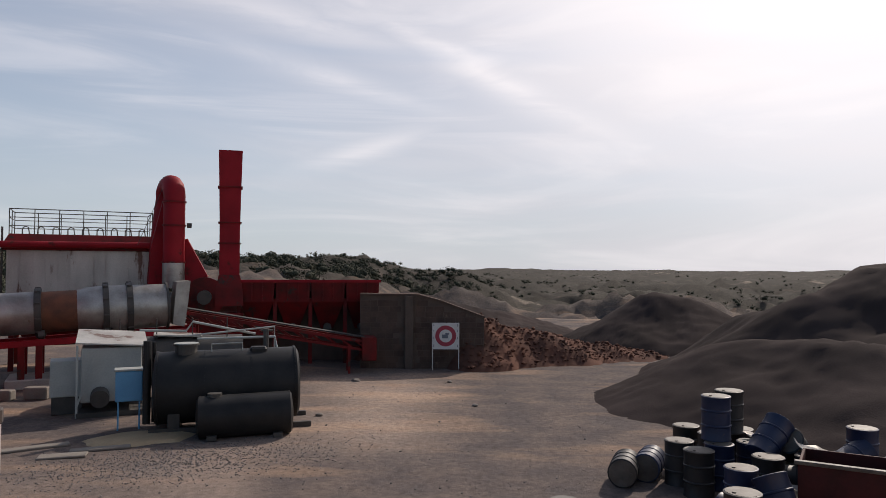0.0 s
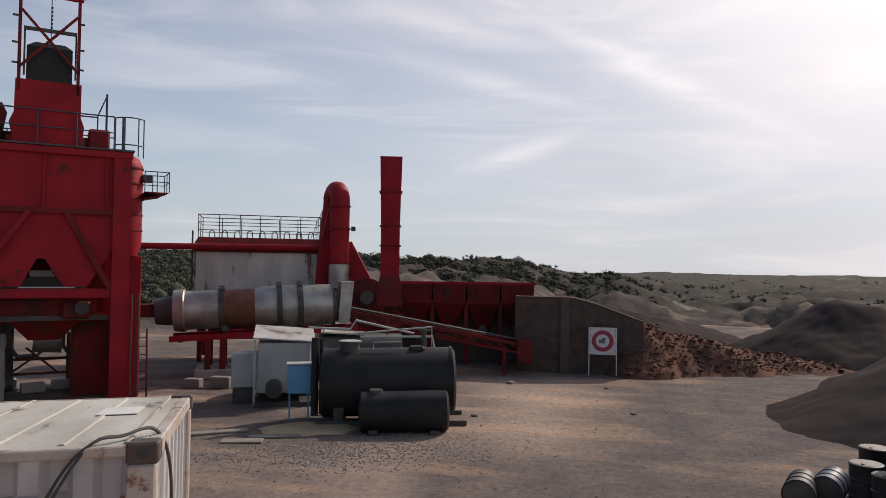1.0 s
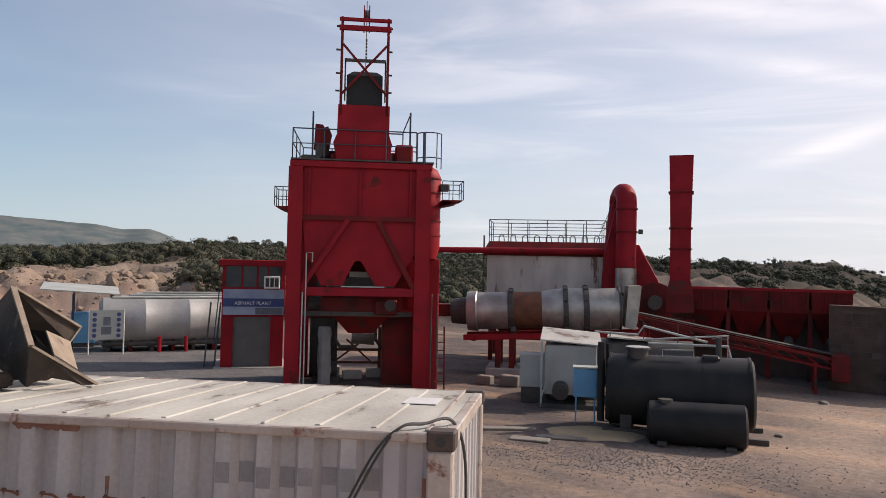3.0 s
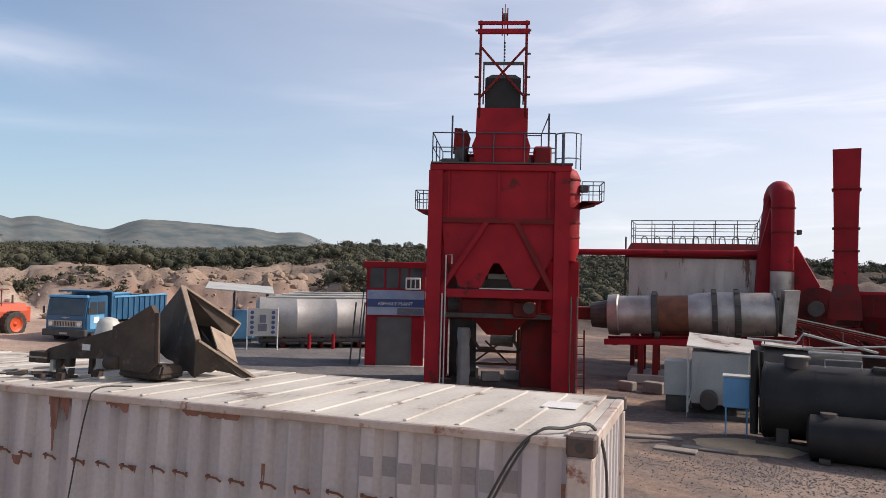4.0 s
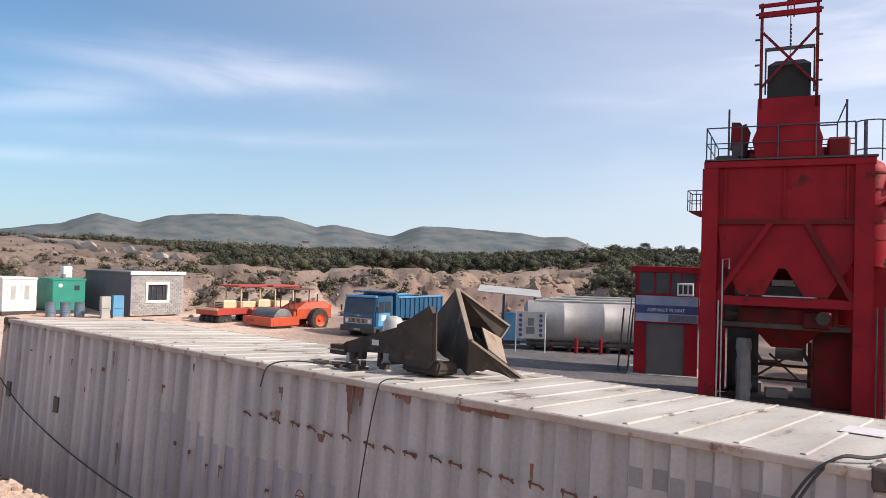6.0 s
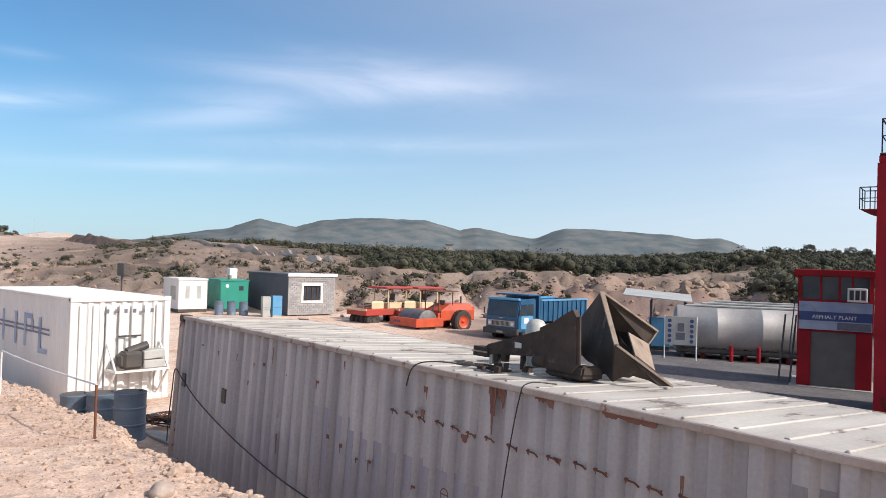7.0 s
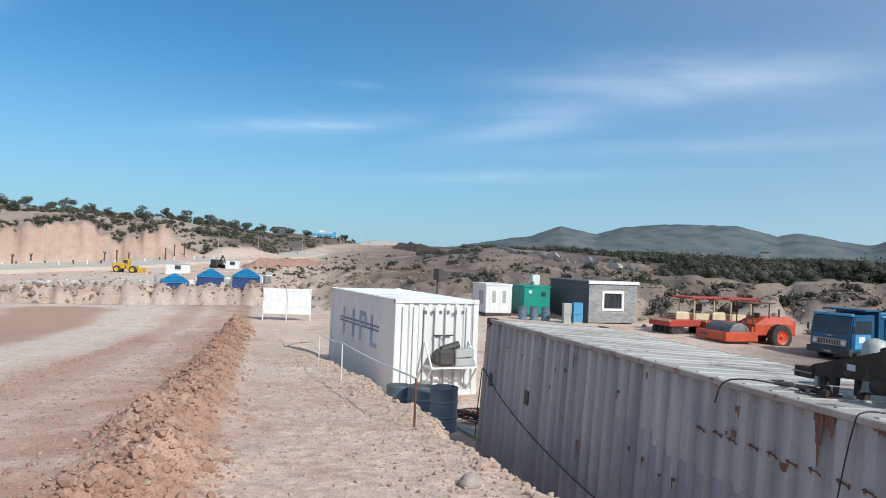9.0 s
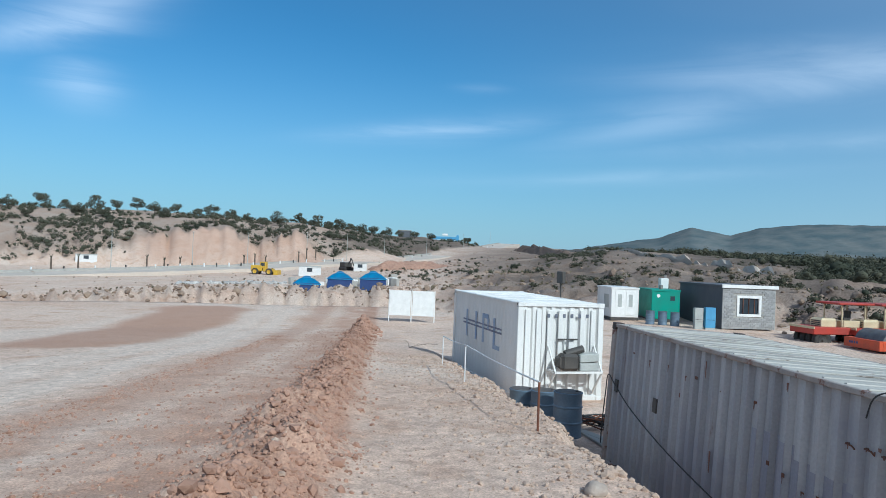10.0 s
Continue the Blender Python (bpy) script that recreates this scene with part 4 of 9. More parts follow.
def white_box_details():
    # faded letters built from plain bars, and a double line through them
    def bar(x0, z0, x1, z1, m=M_MARK):
        part("blue_bar", box(B(), x0, 0.022, z0, x1, 0.028, z1), m, white_box)
    for x in (1.4, 2.35):
        bar(x, 1.2, x + 0.17, 2.05)
    for x0, z0, x1, z1 in ((3.05, 1.2, 3.22, 2.05), (3.22, 1.92, 3.6, 2.05), (3.52, 1.62, 3.68, 1.92), (4.05, 1.12, 4.22, 2.0), (4.22, 1.12, 4.62, 1.24)):
        bar(x0, z0, x1, z1)
    bar(1.1, 1.70, 4.75, 1.75, M_MARKLINE)
    bar(1.1, 1.59, 4.75, 1.64, M_MARKLINE)
    # ribbed doors face the bank
    X = W20
    for k in range(7):
        y = 0.2 + k * 0.31
        part("door_rib", box(B(), X - 0.02, y, 0.2, X + 0.02, y + 0.14, 2.4, 0.01), M_WHITE, white_box)
    for y in (1.28,):
        part("lock_rod", rod(B(), (X + 0.05, y, 0.9), (X + 0.05, y, 1.66), 0.02, 8), M_SHED, white_box)
    for y in (1.1, 1.4):
        part("lock_handle", box(B(), X + 0.05, y, 1.62, X + 0.08, y + 0.26, 1.66), M_DARK, white_box)
    rnd = random.Random(2)
    for k in range(6):
        part("code_bar", box(B(), X + 0.022, 0.8 + k * 0.22, 2.2, X + 0.026, 0.88 + k * 0.22, 2.3), M_GREYINK, white_box)
    # a bracket with an engine block on it
    t = thing("engine_on_bracket", wm @ pose(X + 0.05, 1.5, 0.85, 0, 0, 0), "dark engine on a white steel bracket against a container", "engine")
    for y in (-0.65, 0.65):
        for p, q, w in (((0, y, 0), (0.5, y, 0), 0.05), ((0, y, 0.62), (0.5, y, 0), 0.04), ((0, y, -0.6), (0.5, y, 0), 0.04)):
            part("bracket_bar", beam(B(), p, q, w), M_WHITE, t)
    for x in (0.03, 0.5):
        part("bracket_bar", beam(B(), (x, -0.67, 0), (x, 0.67, 0), 0.05), M_WHITE, t)
    e = box(B(), 0.08, -0.45, 0.03, 0.46, 0.05, 0.46, 0.07)
    box(e, 0.12, -0.52, 0.10, 0.4, -0.38, 0.38, 0.04)
    rod(e, (0.27, -0.3, 0.44), (0.27, 0.2, 0.58), 0.10, 12)
    part("engine_block", e, M_DARK, t)
    part("tin_cover", box(B(), 0.1, 0.04, 0.03, 0.48, 0.58, 0.23, 0.02), M_SHED, t, "dented pale tin case")
    part("tin_cover", box(B(), 0.12, 0.06, 0.235, 0.46, 0.60, 0.45, 0.02, Matrix.Rotation(radians(3), 4, "X")), M_SHED, t, "dented pale tin case")
    # the small floodlight on a post behind its roof
    t = thing("floodlight", wm @ pose(2.2, 2.9, 0.0), "black floodlight on a thin post behind a white container", "lamp")
    part("post", rod(B(), (0, 0, 0), (0, 0, 3.05), 0.025, 8), M_DARK, t)
    part("lamp_head", box(B(), -0.22, -0.06, 2.98, 0.22, 0.06, 3.36, 0.02), M_DARK, t)


white_box_details()


def cable_heap():
    rnd = random.Random(23)
    p = polar(98.9, 16.4)
    t = thing("cable_heap", pose(p.x, p.y, ground_z(p.x, p.y, False)), "tangled heap of dark cables and rods by a container", "cables")
    for k in range(14):
        a, r = rnd.uniform(0, 6.28), rnd.uniform(0.2, 0.6)
        pts = [(math.cos(a + j * 0.9) * r * rnd.uniform(0.6, 1.2), math.sin(a + j * 0.9) * r * rnd.uniform(0.6, 1.2), 0.03 + 0.30 * rnd.random()) for j in range(6)]
        part("cable", tube(B(), pts, 0.018, 6), M_CABLE if k % 3 else M_RUSTY, t)
    for k in range(3):
        q = polar(97.9 + k * 0.8, 14.6 + 0.5 * k)
        o = obj("plank", box(B(), -0.7, -0.1, 0, 0.7, 0.1, 0.05, 0.006), M_CONCRETE)
        o.matrix_world = pose(q.x, q.y, ground_z(q.x, q.y) + 0.01, 0, 0, 20 + 14 * k)
        tagged(o, "dusty plank lying between a container and a bank", "plank")


cable_heap()


# ---------------------------------------------------------------- scrap hopper on the long container
def roof_scrap():
    """A torn-off square hopper on its side and a heavy drawbar, both thrown on the container's roof."""
    t = thing("scrap_chute", lm @ pose(0, 0, 0), "rusty torn steel hopper lying on its side on a container roof", "scrap metal")

    def plate(name, pts, th, parent=t, mtl=M_SCRAP):
        a = [Vector(p) for p in pts]
        nrm = (a[1] - a[0]).cross(a[2] - a[0]).normalized() * th
        bm = B()
        v0 = [bm.verts.new(p) for p in a]
        v1 = [bm.verts.new(p + nrm) for p in a]
        bm.faces.new(v0)
        bm.faces.new(v1[::-1])
        for i in range(len(a)):
            j = (i + 1) % len(a)
            bm.faces.new((v0[i], v1[i], v1[j], v0[j]))
        return part(name, bm, mtl, parent)

    def torn(p, q, n, deep, seed):
        """Points of a ragged torn edge from p to q."""
        rnd = random.Random(seed)
        p, q = Vector(p), Vector(q)
        return [p.lerp(q, (k + 1) / (n + 1)) + Vector((rnd.uniform(-1, 1) * 0.012, 0, rnd.uniform(-0.2, 1) * deep)) for k in range(n)]
    # the mouth of the hopper: top, near corner, foot, far corner
    top, near, foot, far = Vector((8.012, 1.45, 3.446)), Vector((8.571, 1.0, 2.958)), Vector((8.848, 1.5, 2.609)), Vector((8.247, 2.1, 3.079))
    back_hi, back_lo, keel, rest = Vector((7.5, 1.75, 3.126)), Vector((7.658, 1.6, 2.759)), Vector((8.131, 1.3, 2.678)), Vector((8.465, 1.13, 2.606))
    plate("side_plate", [top, back_hi, back_lo, *torn(back_lo, keel, 4, 0.03, 1), keel, *torn(keel, rest, 4, 0.025, 2), rest, near], 0.014)
    plate("side_plate", [near, rest, *torn(rest, (8.6, 1.24, 2.675), 3, 0.03, 3), (8.6, 1.24, 2.675), (8.70, 1.34, 2.645), (8.79, 1.39, 2.604), foot], -0.014)
    plate("side_plate", [top, far, (8.215, 2.0, 2.933), (8.02, 1.9, 2.86), (7.75, 1.85, 2.95), back_hi], 0.014)
    plate("inner_plate", [(8.243, 1.6, 3.053), (8.52, 1.35, 2.857), (8.50, 1.72, 2.70), *torn((8.50, 1.72, 2.70), (8.215, 2.0, 2.933), 3, 0.02, 4), (8.215, 2.0, 2.933)], 0.012, t, M_SCRAP_PALE)
    plate("neck_plate", [(8.02, 1.7, 3.061), (8.243, 1.62, 3.05), (8.50, 1.38, 2.85), (8.35, 1.5, 2.66), (7.9, 1.65, 2.72)], 0.012, t, M_BLACK)
    for p, q in ((top, near), (near, foot), (top, far)):
        part("rim_flange", beam(B(), p, q, 0.045, 0.02), M_SCRAP_PALE, t)
    part("rim_flange", beam(B(), far, (8.215, 2.0, 2.94), 0.03, 0.015), M_SCRAP_PALE, t)
    # drawbar
    H = 2.6
    t = thing("scrap_drawbar", lm @ pose(0, 0, 0), "rusty drawbar with a wing plate on a container roof", "scrap metal")
    part("arm", prism(B(), [(7.02, H + 0.10), (7.33, H + 0.13), (7.84, H + 0.16), (7.84, H + 0.44), (7.04, H + 0.21), (6.98, H + 0.17)], 0.83, 0.93), M_SCRAP, t)
    part("arm_tip", box(B(), 6.83, 0.80, H + 0.07, 7.05, 0.95, H + 0.175, 0.008), M_SCRAP, t)
    part("arm_rib", box(B(), 6.82, 0.79, H + 0.115, 7.06, 0.80, H + 0.13), M_SCRAP_PALE, t)
    part("wing_plate", prism(B(), [(7.83, H + 0.08), (7.83, H + 0.45), (8.0, H + 0.52), (8.13, H + 0.60), (8.235, H + 0.655), (8.28, H + 0.59), (8.31, H + 0.15), (8.25, H + 0.06)], 0.76, 0.82), M_SCRAP, t)
    part("wing_edge", beam(B(), (8.28, 0.78, H + 0.59), (8.31, 0.78, H + 0.15), 0.02, 0.07), M_SCRAP, t)
    f = loft(B(), [[(7.92, 0.80, H), (8.34, 0.80, H), (8.34, 1.1, H), (7.92, 1.1, H)], [(7.88, 0.78, H + 0.05), (8.37, 0.78, H + 0.04), (8.37, 1.12, H + 0.04), (7.88, 1.12, H + 0.05)],
                   [(7.93, 0.82, H + 0.11), (8.37, 0.80, H + 0.14), (8.37, 1.05, H + 0.14), (7.93, 1.05, H + 0.11)]])
    bmesh.ops.bevel(f, geom=list(f.edges), offset=0.02, segments=2, affect="EDGES")
    part("foot_casting", f, M_SCRAP, t)
    part("roller", loft(B(), [ring((7.86 + x, 0.76, H + 0.13), (1, 0, 0), r, 18) for x, r in ((-0.07, 0.03), (-0.06, 0.06), (0.06, 0.06), (0.07, 0.03))]), M_SCRAP, t, "worn steel roller", True)
    part("leg", box(B(), 7.05, 0.84, H, 7.09, 0.89, H + 0.13, 0.004), M_SHED, t)
    part("leg", box(B(), 7.10, 0.86, H + 0.02, 7.16, 0.92, H + 0.13, 0.004), M_SCRAP, t)
    part("leg", box(B(), 7.50, 0.85, H, 7.54, 0.90, H + 0.16, 0.004), M_SCRAP, t)
    part("bracket", box(B(), 7.24, 0.82, H + 0.05, 7.31, 0.90, H + 0.16, 0.01), M_SCRAP, t)
    part("tag_plate", box(B(), 7.44, 0.822, H + 0.215, 7.53, 0.829, H + 0.27), M_SIGNW, t, "small pale tag")
    part("coupling", loft(B(), [ring((7.18, 1.4, H + z), (0, 0, 1), r, 20) for z, r in ((0.0, 0.13), (0.30, 0.125), (0.44, 0.11), (0.49, 0.075), (0.505, 0.02))]), M_SHED, t, "grey domed cap", True)
    part("coupling", loft(B(), [ring((7.62, 1.45, H + z), (0, 0, 1), r, 18) for z, r in ((0.0, 0.11), (0.36, 0.11), (0.42, 0.08), (0.43, 0.02))]), M_SCRAP, t, "dark domed cap", True)
    t = thing("scrap_cutting", lm @ pose(7.38, 0.62, 2.6), "small steel offcuts lying on a container roof", "scrap metal")
    rnd = random.Random(5)
    for i in range(12):
        x, y = rnd.uniform(-0.35, 0.32), rnd.uniform(-0.22, 0.2)
        part("offcut", box(B(), -0.05, -0.02, 0, 0.03 + 0.08 * rnd.random(), 0.02, 0.02 + 0.03 * rnd.random(), 0.004, pose(x, y, 0, 0, 0, rnd.uniform(0, 180))), M_SCRAP, t)


roof_scrap()


# ---------------------------------------------------------------- drums
def oil_drum(m, paint, label, open_top=False, group="oil drums", dent=0):
    t = thing("oil_drum", m, label, "drum", group)
    R, Hh = 0.29, 0.88
    prof = [(0, 0.275), (0.01, R), (0.03, R), (0.045, 0.28), (0.27, 0.28), (0.285, 0.295), (0.305, 0.295), (0.32, 0.28), (0.57, 0.28), (0.585, 0.295), (0.605, 0.295), (0.62, 0.28),
            (0.835, 0.28), (0.85, R), (0.87, R), (0.88, 0.275)]
    rnd = random.Random(dent)
    rings = []
    for z, r in prof:
        rings.append([(r * math.cos(a) * (1 - (0.10 * dent if dent and 0.3 < z < 0.7 and abs(a - 2) < 0.8 else 0)), r * math.sin(a), z)
                      for a in [2 * math.pi * i / 20 for i in range(20)]])
    part("shell", loft(B(), rings), paint, t, "", True)
    lid = rod(B(), (0, 0, 0.872), (0, 0, 0.884), 0.262, 20)
    part("lid", lid, M_DRUMTOP, t, "worn pale steel lid")
    part("bung", rod(B(), (0.17, 0, 0.884), (0.17, 0, 0.9), 0.03, 8), M_DRUMTOP, t)
    return t


def place_drums():
    def upright(az, r, paint, label, lift=0.0, tip=(0, 0)):
        p = polar(az, r)
        z = ground_z(p.x, p.y, False) + lift
        return oil_drum(pose(p.x, p.y, z, tip[0], tip[1], az * 7), paint, label)

    def lying(az, r, paint, label, turn, lift=0.0):
        p = polar(az, r)
        z = ground_z(p.x, p.y, False) + 0.295 + lift
        return oil_drum(pose(p.x, p.y, z, 90, 0, turn), paint, label)
    BL, BK = "blue steel oil drum in a yard heap", "black tarred oil drum in a yard heap"
    lying(-14.3, 15.5, M_DRUMBLACK, "black oil drum lying on its side in the yard", -20)
    lying(-16.2, 16.0, M_DRUMBLUE, "blue oil drum lying on its side in the yard", -26)
    upright(-18.1, 15.3, M_DRUMBLACK, BK)
    upright(-19.5, 14.6, M_DRUMBLACK, BK)
    upright(-18.6, 16.8, M_DRUMBLACK, BK)
    upright(-20.4, 16.2, M_DRUMBLACK, BK)
    upright(-20.7, 15.6, M_DRUMBLUE, "blue oil drum stacked on another", 0.88)
    upright(-20.9, 15.3, M_DRUMBLUE, BL)
    upright(-22.3, 16.9, M_DRUMBLACK, BK, 0.0)
    upright(-21.6, 16.4, M_DRUMBLACK, "pale-topped oil drum in a yard heap", 0.88)
    upright(-23.6, 15.2, M_DRUMBLUE, "blue oil drum leaning on a heap of drums", 0.72, (12, -48))
    upright(-23.1, 15.7, M_DRUMBLUE, BL)
    upright(-24.2, 14.6, M_DRUMBLACK, BK, 0.0)
    lying(-24.9, 14.9, M_DRUMBLACK, BK, 70, 0.1)
    upright(-22.4, 13.6, M_DRUMBLUE, BL)
    upright(-25.6, 12.9, M_DRUMBLUE, BL, 0.12, (25, 12))
    lying(-21.0, 13.0, M_DRUMBLUE, BL, 40)
    upright(-26.4, 16.2, M_DRUMBLACK, "black oil drum tipped over on a heap", 0.45, (-35, 40))
    lying(-27.2, 16.4, M_DRUMBLUE, BL, 60, 0.0)
    upright(-28.3, 15.9, M_DRUMBLUE, "blue oil drum tipped over on a heap", 0.4, (30, -62))
    upright(-27.0, 15.0, M_DRUMBLACK, BK)
    lying(-29.3, 15.4, M_DRUMBLUE, BL, 100, 0.0)
    upright(-30.1, 16.6, M_DRUMBLUE, BL, 0.3)
    lying(-31.2, 16.0, M_DRUMBLACK, BK, 20, 0.1)
    upright(-32.4, 15.5, M_DRUMBLUE, BL)
    upright(-22.5, 12.1, M_DRUMBLACK, "black drum with a yellow-brown lid in the yard")
    upright(-9.6, 12.95, M_DRUMBLACK, "black drum with a pale lid in the yard", -0.65)
    # crumpled sheets between them
    rnd = random.Random(9)
    for az, r, z in ((-25.4, 15.6, 0.55), (-27.6, 15.2, 0.75), (-24.3, 15.9, 0.7), (-25.2, 13.7, 0.35), (-26.4, 13.4, 0.3)):
        p = polar(az, r)
        bm = B()
        bmesh.ops.create_grid(bm, x_segments=7, y_segments=5, size=0.42)
        for v in bm.verts:
            v.co.z += 0.12 * noise.noise(v.co * 3 + Vector((az, 0, 0)))
        s = obj("crumpled_sheet", bm, M_STEEL)
        s.modifiers.new("thick", "SOLIDIFY").thickness = 0.01
        s.matrix_world = pose(p.x, p.y, z + ground_z(p.x, p.y, False), rnd.uniform(-30, 30), rnd.uniform(-30, 30), rnd.uniform(0, 180))
        tagged(s, "crumpled pale sheet metal thrown on a heap of drums", "scrap metal")
    # the rust-red bin beside them
    t = thing("steel_bin", facing(-30.0, 13.2, 0.0), "open rust-red steel bin beside a heap of drums", "bin")
    for x0, y0, x1, y1 in ((-0.9, 0, 0.9, 0.05), (-0.9, 1.2, 0.9, 1.25), (-0.9, 0.05, -0.85, 1.2), (0.85, 0.05, 0.9, 1.2)):
        part("side_plate", box(B(), x0, y0, 0.05, x1, y1, 1.12, 0.008), M_BIN, t)
    part("bottom_plate", box(B(), -0.85, 0.05, 0.0, 0.85, 1.2, 0.06), M_BIN, t)
    part("rim", box(B(), -0.95, -0.04, 1.12, 0.95, 0.08, 1.18, 0.01), M_DRUMTOP, t, "bright worn rim")
    # three drums at the foot of the bank
    for az, r, paint in ((104.6, 15.9, M_DRUMGREY), (102.9, 15.4, M_DRUMGREY), (101.05, 14.5, M_DRUMGREY)):
        p = polar(az, r)
        oil_drum(pose(p.x, p.y, 4.3 - r * 0.176 - 0.88, 0, 0, az), paint, "blue-grey oil drum between a container and a bank", group="drums by the container")


place_drums()
# ---------------------------------------------------------------- asphalt plant
def rail_panel(t, p0, p1, h=1.05, posts=4, r=0.022, mid=1, mtl=None):
    """A handrail run from p0 to p1 at foot height, posts, top and middle rails."""
    mtl = mtl or M_RAIL
    p0, p1 = Vector(p0), Vector(p1)
    up = Vector((0, 0, h))
    for i in range(posts):
        p = p0.lerp(p1, i / (posts - 1))
        part("rail_post", rod(B(), p, p + up, r, 6), mtl, t)
    part("handrail", rod(B(), p0 + up, p1 + up, r, 6), mtl, t)
    for k in range(mid):
        q = up * ((k + 1) / (mid + 1))
        part("middle_rail", rod(B(), p0 + q, p1 + q, r * 0.8, 6), mtl, t)


def mixing_tower():
    t = thing("mixing_tower", facing(41, 24.4), "tall red asphalt mixing tower with hoppers and a skip hoist", "asphalt plant")
    R, D = M_RED, M_RED_DIRTY
    depth = 4.2
    # legs as H-beams
    for x0, x1 in ((-2.56, -2.08), (1.72, 2.22)):
        for y in (0, depth - 0.4):
            xm = (x0 + x1) / 2
            outline = [(x0, y), (x1, y), (x1, y + 0.06), (xm + 0.03, y + 0.06), (xm + 0.03, y + 0.34), (x1, y + 0.34), (x1, y + 0.40), (x0, y + 0.40), (x0, y + 0.34), (xm - 0.03, y + 0.34), (xm - 0.03, y + 0.06), (x0, y + 0.06)]
            bm = loft(B(), [[(a, b, z) for a, b in outline] for z in (0.0, 3.4, 7.6)])
            part("leg", bm, R, t)
            part("base_plate", box(B(), x0 - 0.12, y - 0.12, -0.05, x1 + 0.12, y + 0.52, 0.06, 0.01), D, t)
    for y in (0.05, depth - 0.35):
        part("cross_beam", box(B(), -2.08, y, 3.28, 1.72, y + 0.3, 3.56, 0.01), R, t)
    for x in (-2.5, 1.8):
        part("side_beam", box(B(), x, 0.4, 3.28, x + 0.3, depth - 0.4, 3.56, 0.01), R, t)
    # storage bin: plated box with stiffeners
    part("bin_shell", box(B(), -2.3, 0.12, 5.85, 2.05, depth, 7.72, 0.02), R, t)
    part("bin_top", box(B(), -2.52, -0.02, 7.6, 2.26, depth + 0.1, 7.82, 0.02), R, t)
    for x in (-1.9, -0.2, 1.5):
        part("stiffener", box(B(), x, 0.05, 6.0, x + 0.06, 0.12, 7.6), R, t)
    part("bin_band", box(B(), -2.3, 0.04, 5.82, 2.05, 0.13, 5.98), D, t)
    # two tapering hoppers
    for x0, x1, b0, b1 in ((-2.25, -0.1, -1.5, -0.75), (-0.1, 2.02, 0.15, 0.95)):
        bm = loft(B(), [quad_ring(x0, x1, 0.2, depth - 0.2, 5.85), quad_ring(x0 + 0.2, x1 - 0.2, 0.4, depth - 0.4, 5.1), quad_ring(b0, b1, 1.4, 2.6, 3.85), quad_ring(b0, b1, 1.4, 2.6, 3.5)])
        part("hopper", bm, R, t)
    part("front_apron", prism(B(), [(-2.1, 5.85), (1.75, 5.85), (1.75, 4.78), (1.06, 3.62), (0.42, 3.62), (-0.1, 4.46), (-0.3, 4.46), (-0.71, 3.62), (-1.42, 3.62), (-1.96, 4.78)], 0.16, 0.22), R, t)
    part("rear_plate", box(B(), -2.1, 3.7, 2.6, 1.75, 3.75, 5.9), D, t)
    part("gate_box", box(B(), -1.6, 1.3, 3.1, 1.1, 2.7, 3.9, 0.02), M_DARK, t)
    # knee braces in front
    part("brace", beam(B(), (-2.05, 0.1, 3.55), (-0.55, 0.1, 5.85), 0.16), R, t)
    part("brace", beam(B(), (1.7, 0.1, 3.55), (0.45, 0.1, 5.85), 0.16), D, t)
    for x in (-1.5, 0.45):
        part("gate_actuator", rod(rod(B(), (x, 0.6, 4.0), (x + 0.25, 0.6, 3.65), 0.05, 8), (x + 0.25, 0.6, 3.65), (x + 0.36, 0.6, 3.5), 0.025, 8), M_STEEL, t)
    part("light_strip", box(B(), -0.75, 0.02, 3.58, 0.7, 0.05, 3.62), M_SHED, t)
    part("inspection_plate", box(B(), -0.5, 1.3, 3.9, 0.2, 1.36, 4.1, 0.01), M_SHED, t)
    # mixer and weigh hopper under the beam
    part("mixer", box(B(), -1.5, 1.0, 2.5, 1.4, 3.2, 3.28, 0.12), D, t)
    part("mixer_motor", rod(B(), (-1.9, 1.6, 2.95), (-1.4, 1.6, 2.95), 0.25, 14), M_DARK, t)
    part("mixer_motor", rod(B(), (0.95, 0.95, 2.95), (0.95, 0.6, 2.95), 0.2, 14), M_DARK, t)
    part("discharge_chute", loft(B(), [quad_ring(-1.0, 0.9, 1.2, 3.0, 2.5), quad_ring(-0.5, 0.4, 1.6, 2.6, 1.9)]), D, t)
    part("lower_beam", box(B(), -2.08, 3.5, 2.3, 1.72, 3.8, 2.6, 0.01), D, t)
    part("side_bunker", box(B(), 0.75, 2.0, 0.0, 1.85, 4.2, 2.5, 0.02), D, t)
    part("filler_column", box(B(), 1.95, 1.2, 0.0, 2.7, 2.4, 4.6, 0.02), R, t)
    # panels added to give the deep shade at the rear and left below
    part("rear_shade_panel", box(B(), -2.0, 3.95, 0.0, -0.95, 4.05, 2.3, 0.01), M_DARK, t)
    part("rear_shade_panel", box(B(), -2.05, 3.95, 2.3, 1.7, 4.05, 3.3, 0.01), M_DARK, t)
    part("side_shade_panel", box(B(), -2.5, 1.0, 0.0, -2.4, 3.6, 1.9, 0.01), D, t)
    part("pump", rod(B(), (-1.7, 2.9, 0.45), (-0.9, 2.9, 0.45), 0.3, 16), M_DARK, t)
    part("pump_base", box(B(), -1.8, 2.6, 0, -0.8, 3.2, 0.2), M_DARK, t)
